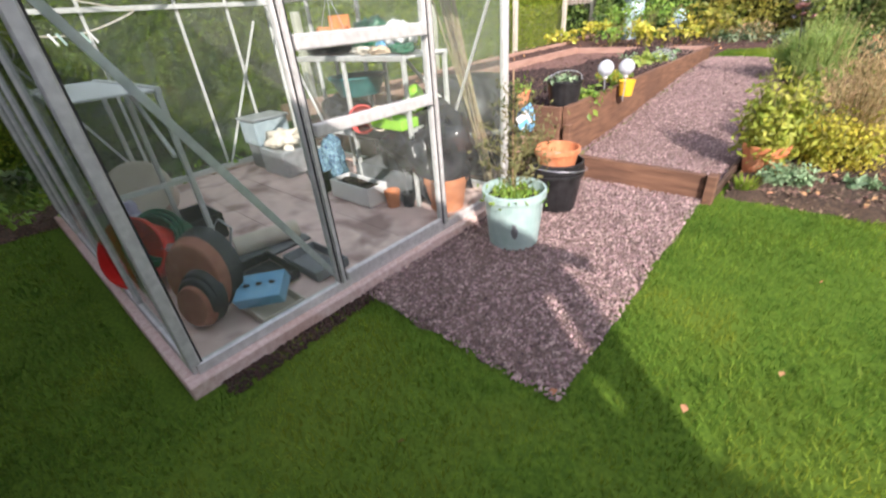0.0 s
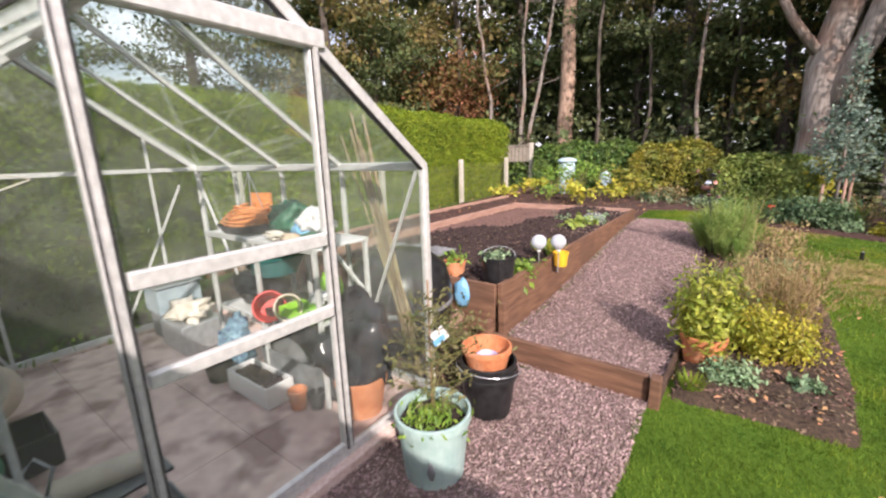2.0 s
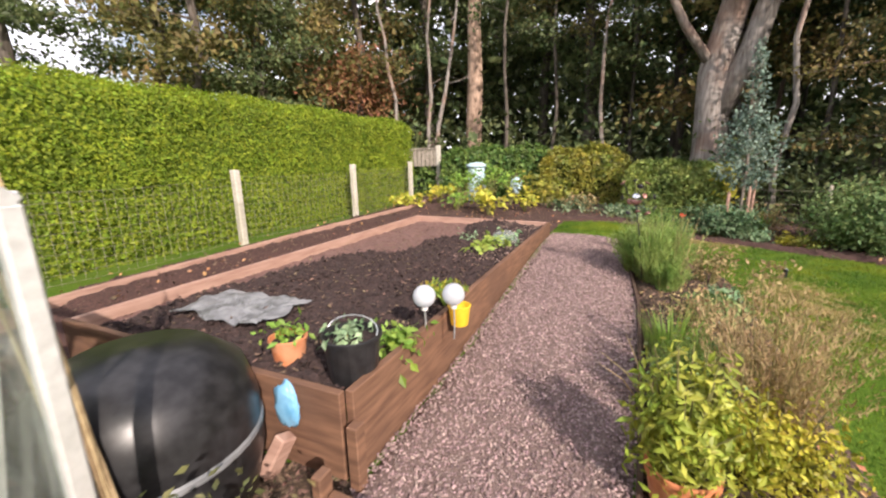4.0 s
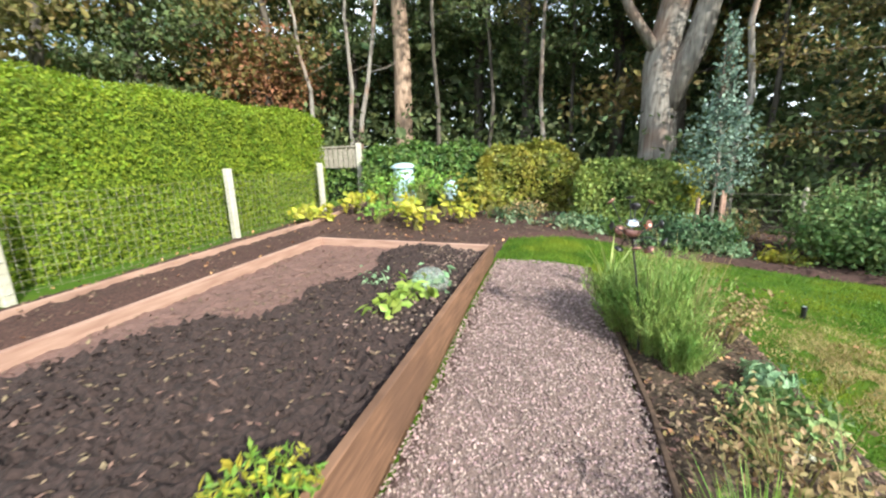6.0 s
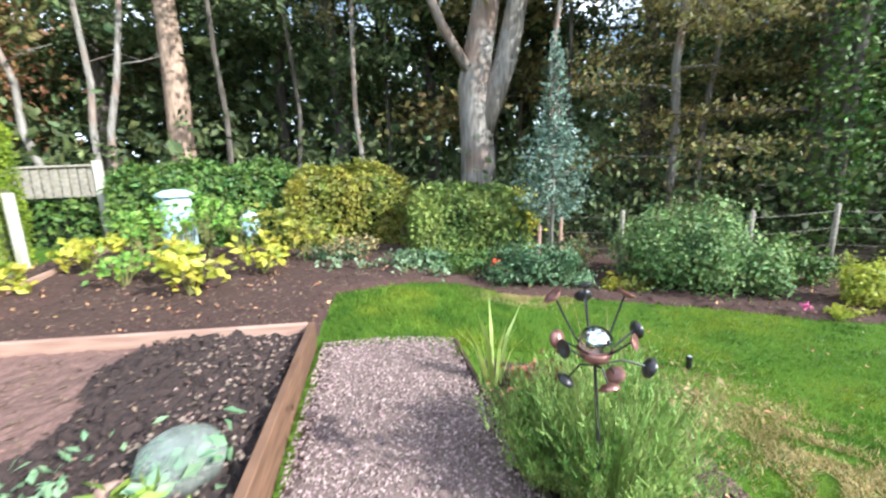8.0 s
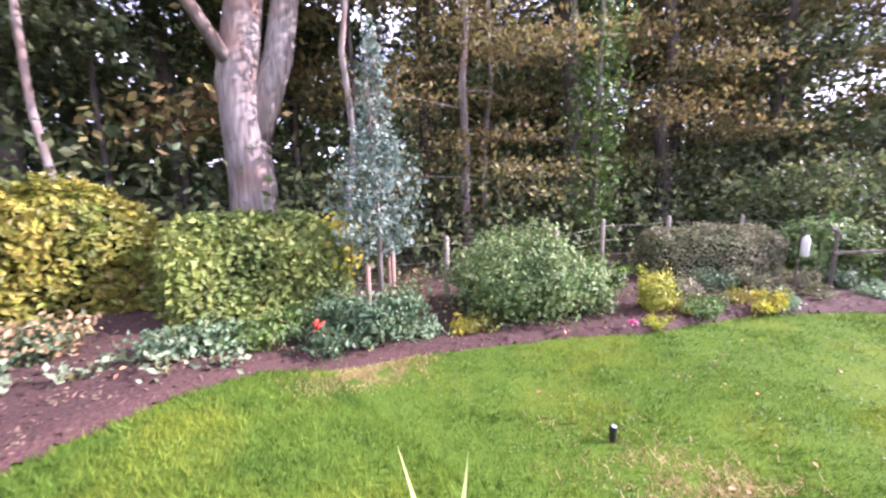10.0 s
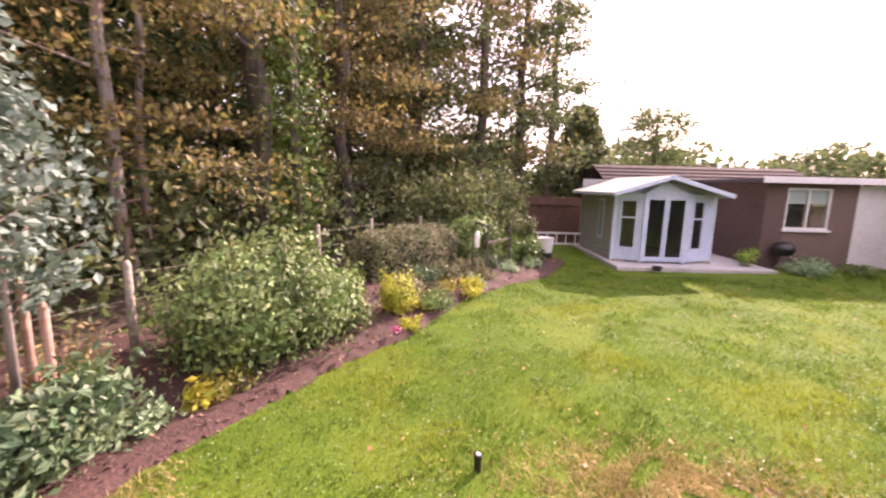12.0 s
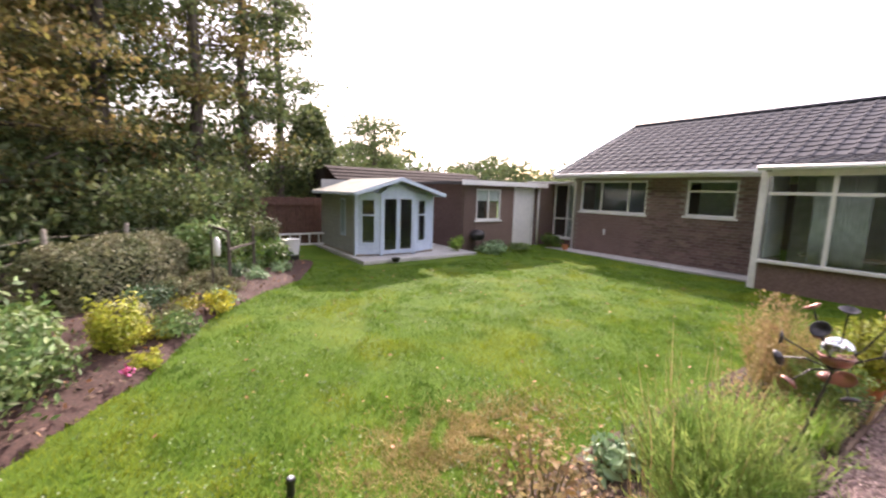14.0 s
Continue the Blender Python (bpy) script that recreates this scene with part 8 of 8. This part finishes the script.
p = p[(wave(p[:, 0], p[:, 1], 11) > -0.5) & (p[:, 0] > 1.2) & (inside(p[:, 0], p[:, 1], STRIP) < -0.02) & (inside(p[:, 0], p[:, 1], LEFTBED) < 0)]
blades("worn_grass", p, ground_z(p[:, 0], p[:, 1]), M_worn, 0.034, 0.005, label="worn yellow-brown patch of lawn", lean=0.9)
p = np.concatenate([rng.uniform((2.1, -1), (9.5, 8.5), (300, 2)), rng.uniform((0.9, -1.4), (2.5, 2.2), (12, 2)), np.array([(0.90, 0.05), (0.59, -0.46), (1.6, 1.4)])])
p = p[inside(p[:, 0], p[:, 1], LEFTBED) < 0]
leaves("fallen_leaves", np.stack([p[:, 0], p[:, 1], ground_z(p[:, 0], p[:, 1]) + 0.035], 1), M_fallen, 0.03, None, np.tile((0, 0, 1.5), (len(p), 1)), 1.3, "brown fallen leaves on the lawn", "stuff")
p = rng.uniform((2.1, -1), (9.5, 9.4), (30000, 2))
p = p[(inside(p[:, 0], p[:, 1], LEFTBED) < 0) & (wave(p[:, 0], p[:, 1], 5) + 0.6 * wave(p[:, 0], p[:, 1], 1.7, 2) > -0.1)]
leaves("clover", np.stack([p[:, 0], p[:, 1], ground_z(p[:, 0], p[:, 1]) + 0.03], 1), M_ivy, 0.019, None, np.tile((0, 0, 1.5), (len(p), 1)), 1.1, "small dark clover and moss in the lawn", "stuff")
p = scatter(STRIP, 260)
leaves("fallen_leaves", np.stack([p[:, 0], p[:, 1], ground_z(p[:, 0], p[:, 1]) + 0.08], 1), M_fallen, 0.028, None, np.tile((0, 0, 1.5), (len(p), 1)), 1.3, "brown fallen leaves on the bark mulch", "stuff")
p = scatter(LEFTBED, 3600)
leaves("leaf_litter", np.stack([p[:, 0], p[:, 1], ground_z(p[:, 0], p[:, 1]) + 0.085], 1), M_chip, 0.034, None, np.tile((0, 0, 1.2), (len(p), 1)), 1.3, "brown and tan leaf litter and chips on the bark border", "stuff")
p = scatter(LEFTBED, 2600)
leaves("fallen_leaves", np.stack([p[:, 0], p[:, 1], ground_z(p[:, 0], p[:, 1]) + 0.10], 1), M_fallen, 0.036, None, np.tile((0, 0, 1.0), (len(p), 1)), 1.3, "brown fallen leaves on the bark border", "stuff")
p = scatter([(-0.28, -0.75), (-0.12, -0.75), (-0.16, 0.1), (-0.28, 0.1)], 900)
stones("soil_edge", p, np.full(len(p), 0.012), M_mulch, 0.014, 0.5, "earth and chips along the kerb")
p = scatter([(0.6, 7.5), (1.9, 7.3), (1.7, 7.9), (0.7, 8.0)], 500)
blades("rough_grass", p, ground_z(p[:, 0], p[:, 1]) + 0.02, M_blade, 0.12, 0.005, label="rough grass round the end of the strip")

# ---- round the summerhouse and bungalow ----
wx = thing("white_container", (10.45, 5.35, 0), "white plastic container with a dark base by the border", "container")
part("body", lathe(bmesh.new(), [(0.16, 0.16), (0.20, 0.50), (0.21, 0.52), (0.19, 0.52), (0.0, 0.47)], 16, (10.45, 5.35, 0)), M_whitep, wx)
part("base", lathe(bmesh.new(), [(0.17, 0.0), (0.18, 0.15), (0.0, 0.155)], 16, (10.45, 5.35, 0)), M_black, wx)
ld = thing("ladder", (12.4, 4.9, 0), "pale ladder lying on its edge along the fence", "ladder")
for z in (0.14, 0.44):
    part("stile", bar((12.2, 3.95, z), (12.2, 5.6, z), 0.03, 0.05), M_whitep, ld)
for k in range(6):
    part("rung", bar((12.2, 4.1 + k * 0.27, 0.165), (12.2, 4.1 + k * 0.27, 0.415), 0.03, 0.03, (1, 0, 0)), M_whitep, ld)
dish = thing("black_dish", (9.28, 3.15, 0.0), "small black dish on the grass by the slab", "dish")
part("dish", lathe(bmesh.new(), [(0.08, 0.0), (0.11, 0.09), (0.10, 0.09), (0.07, 0.02), (0, 0.02)], 20, (9.22, 3.2, 0.01)), M_black, dish)
shrub("grey_shrub", (9.3, -0.05), (0.6, 0.45), 0.34, 1300, 0.05, M_sedum, "low grey-green bush beside the slab", stems=24, low=0.3)
shrub("fine_grass", (9.85, 0.85), (0.3, 0.3), 0.45, 500, 0.04, M_fresh, "upright green plant beside the summerhouse", stems=20)
shrub("low_green_shrub", (9.2, -1.1), (0.4, 0.3), 0.2, 500, 0.05, M_bushleaf, "low green plant before the outbuilding", stems=16)
shrub("porch_shrub", (9.3, -2.6), (0.45, 0.3), 0.45, 900, 0.05, M_ivy, "dark green shrub before the glazed porch", stems=18)
bq = thing("barbecue", (9.75, 0.15, 0), "dark kettle barbecue on legs by the wall", "barbecue")
part("bowl", lathe(bmesh.new(), [(0.0, 0.32), (0.18, 0.36), (0.24, 0.5), (0.24, 0.52), (0.16, 0.62), (0.0, 0.66)], 20, (9.75, 0.15, 0)), M_black, bq, smooth=True)
for a in (0, 2.1, 4.2):
    part("leg", tube(bmesh.new(), [(9.75 + 0.12 * math.cos(a), 0.15 + 0.12 * math.sin(a), 0.38), (9.75 + 0.22 * math.cos(a), 0.15 + 0.22 * math.sin(a), 0.0)], 0.012), M_black, bq)
pot("small_orange_pot", (8.62, -2.52, 0.045), 0.10, 0.16, M_terra, "orange terracotta pot by the downpipe")
lp = thing("wall_tap_box", (7.6, -2.98, 0.6), "narrow white fitting on the brick wall", "fitting")
part("box", one(7.58, -2.985, 0.60, 7.63, -2.95, 0.78, bev=0.004), M_white, lp)
mil = thing("tall_weed", (1.75, 3.0, 0.03), "thin tall flowering weed seen at the strip's corner", "plant")
part("stem", tube(bmesh.new(), [(1.62, 3.9, 0.03), (1.60, 3.95, 0.5), (1.58, 3.97, 0.95)], 0.005, 0.002, 5), M_stem, mil)
c = np.stack([1.6 + rng.normal(0, 0.06, 320), 3.95 + rng.normal(0, 0.06, 320), rng.uniform(0.3, 1.0, 320)], 1)
leaves("foliage", c, M_straw, 0.022, mil, kind="stuff", long=1.6)

for x, y in ((6.0, 8.05), (6.4, 7.9), (6.9, 7.75), (7.4, 7.4), (7.0, 7.25), (7.9, 7.05), (8.6, 6.5), (9.1, 5.9), (3.5, 9.5), (1.1, 10.25), (2.9, 9.75)):
    shrub("border_plant", (x, y), (0.35, 0.22), 0.26, 420, 0.035, M_mixleaf if x in (6.0, 3.5, 6.9) else M_seedleaf if x in (6.4, 7.4, 7.9) else M_sedum, "low pale-leaved plant along the lawn edge", stems=12, cat="plant", low=0.3)
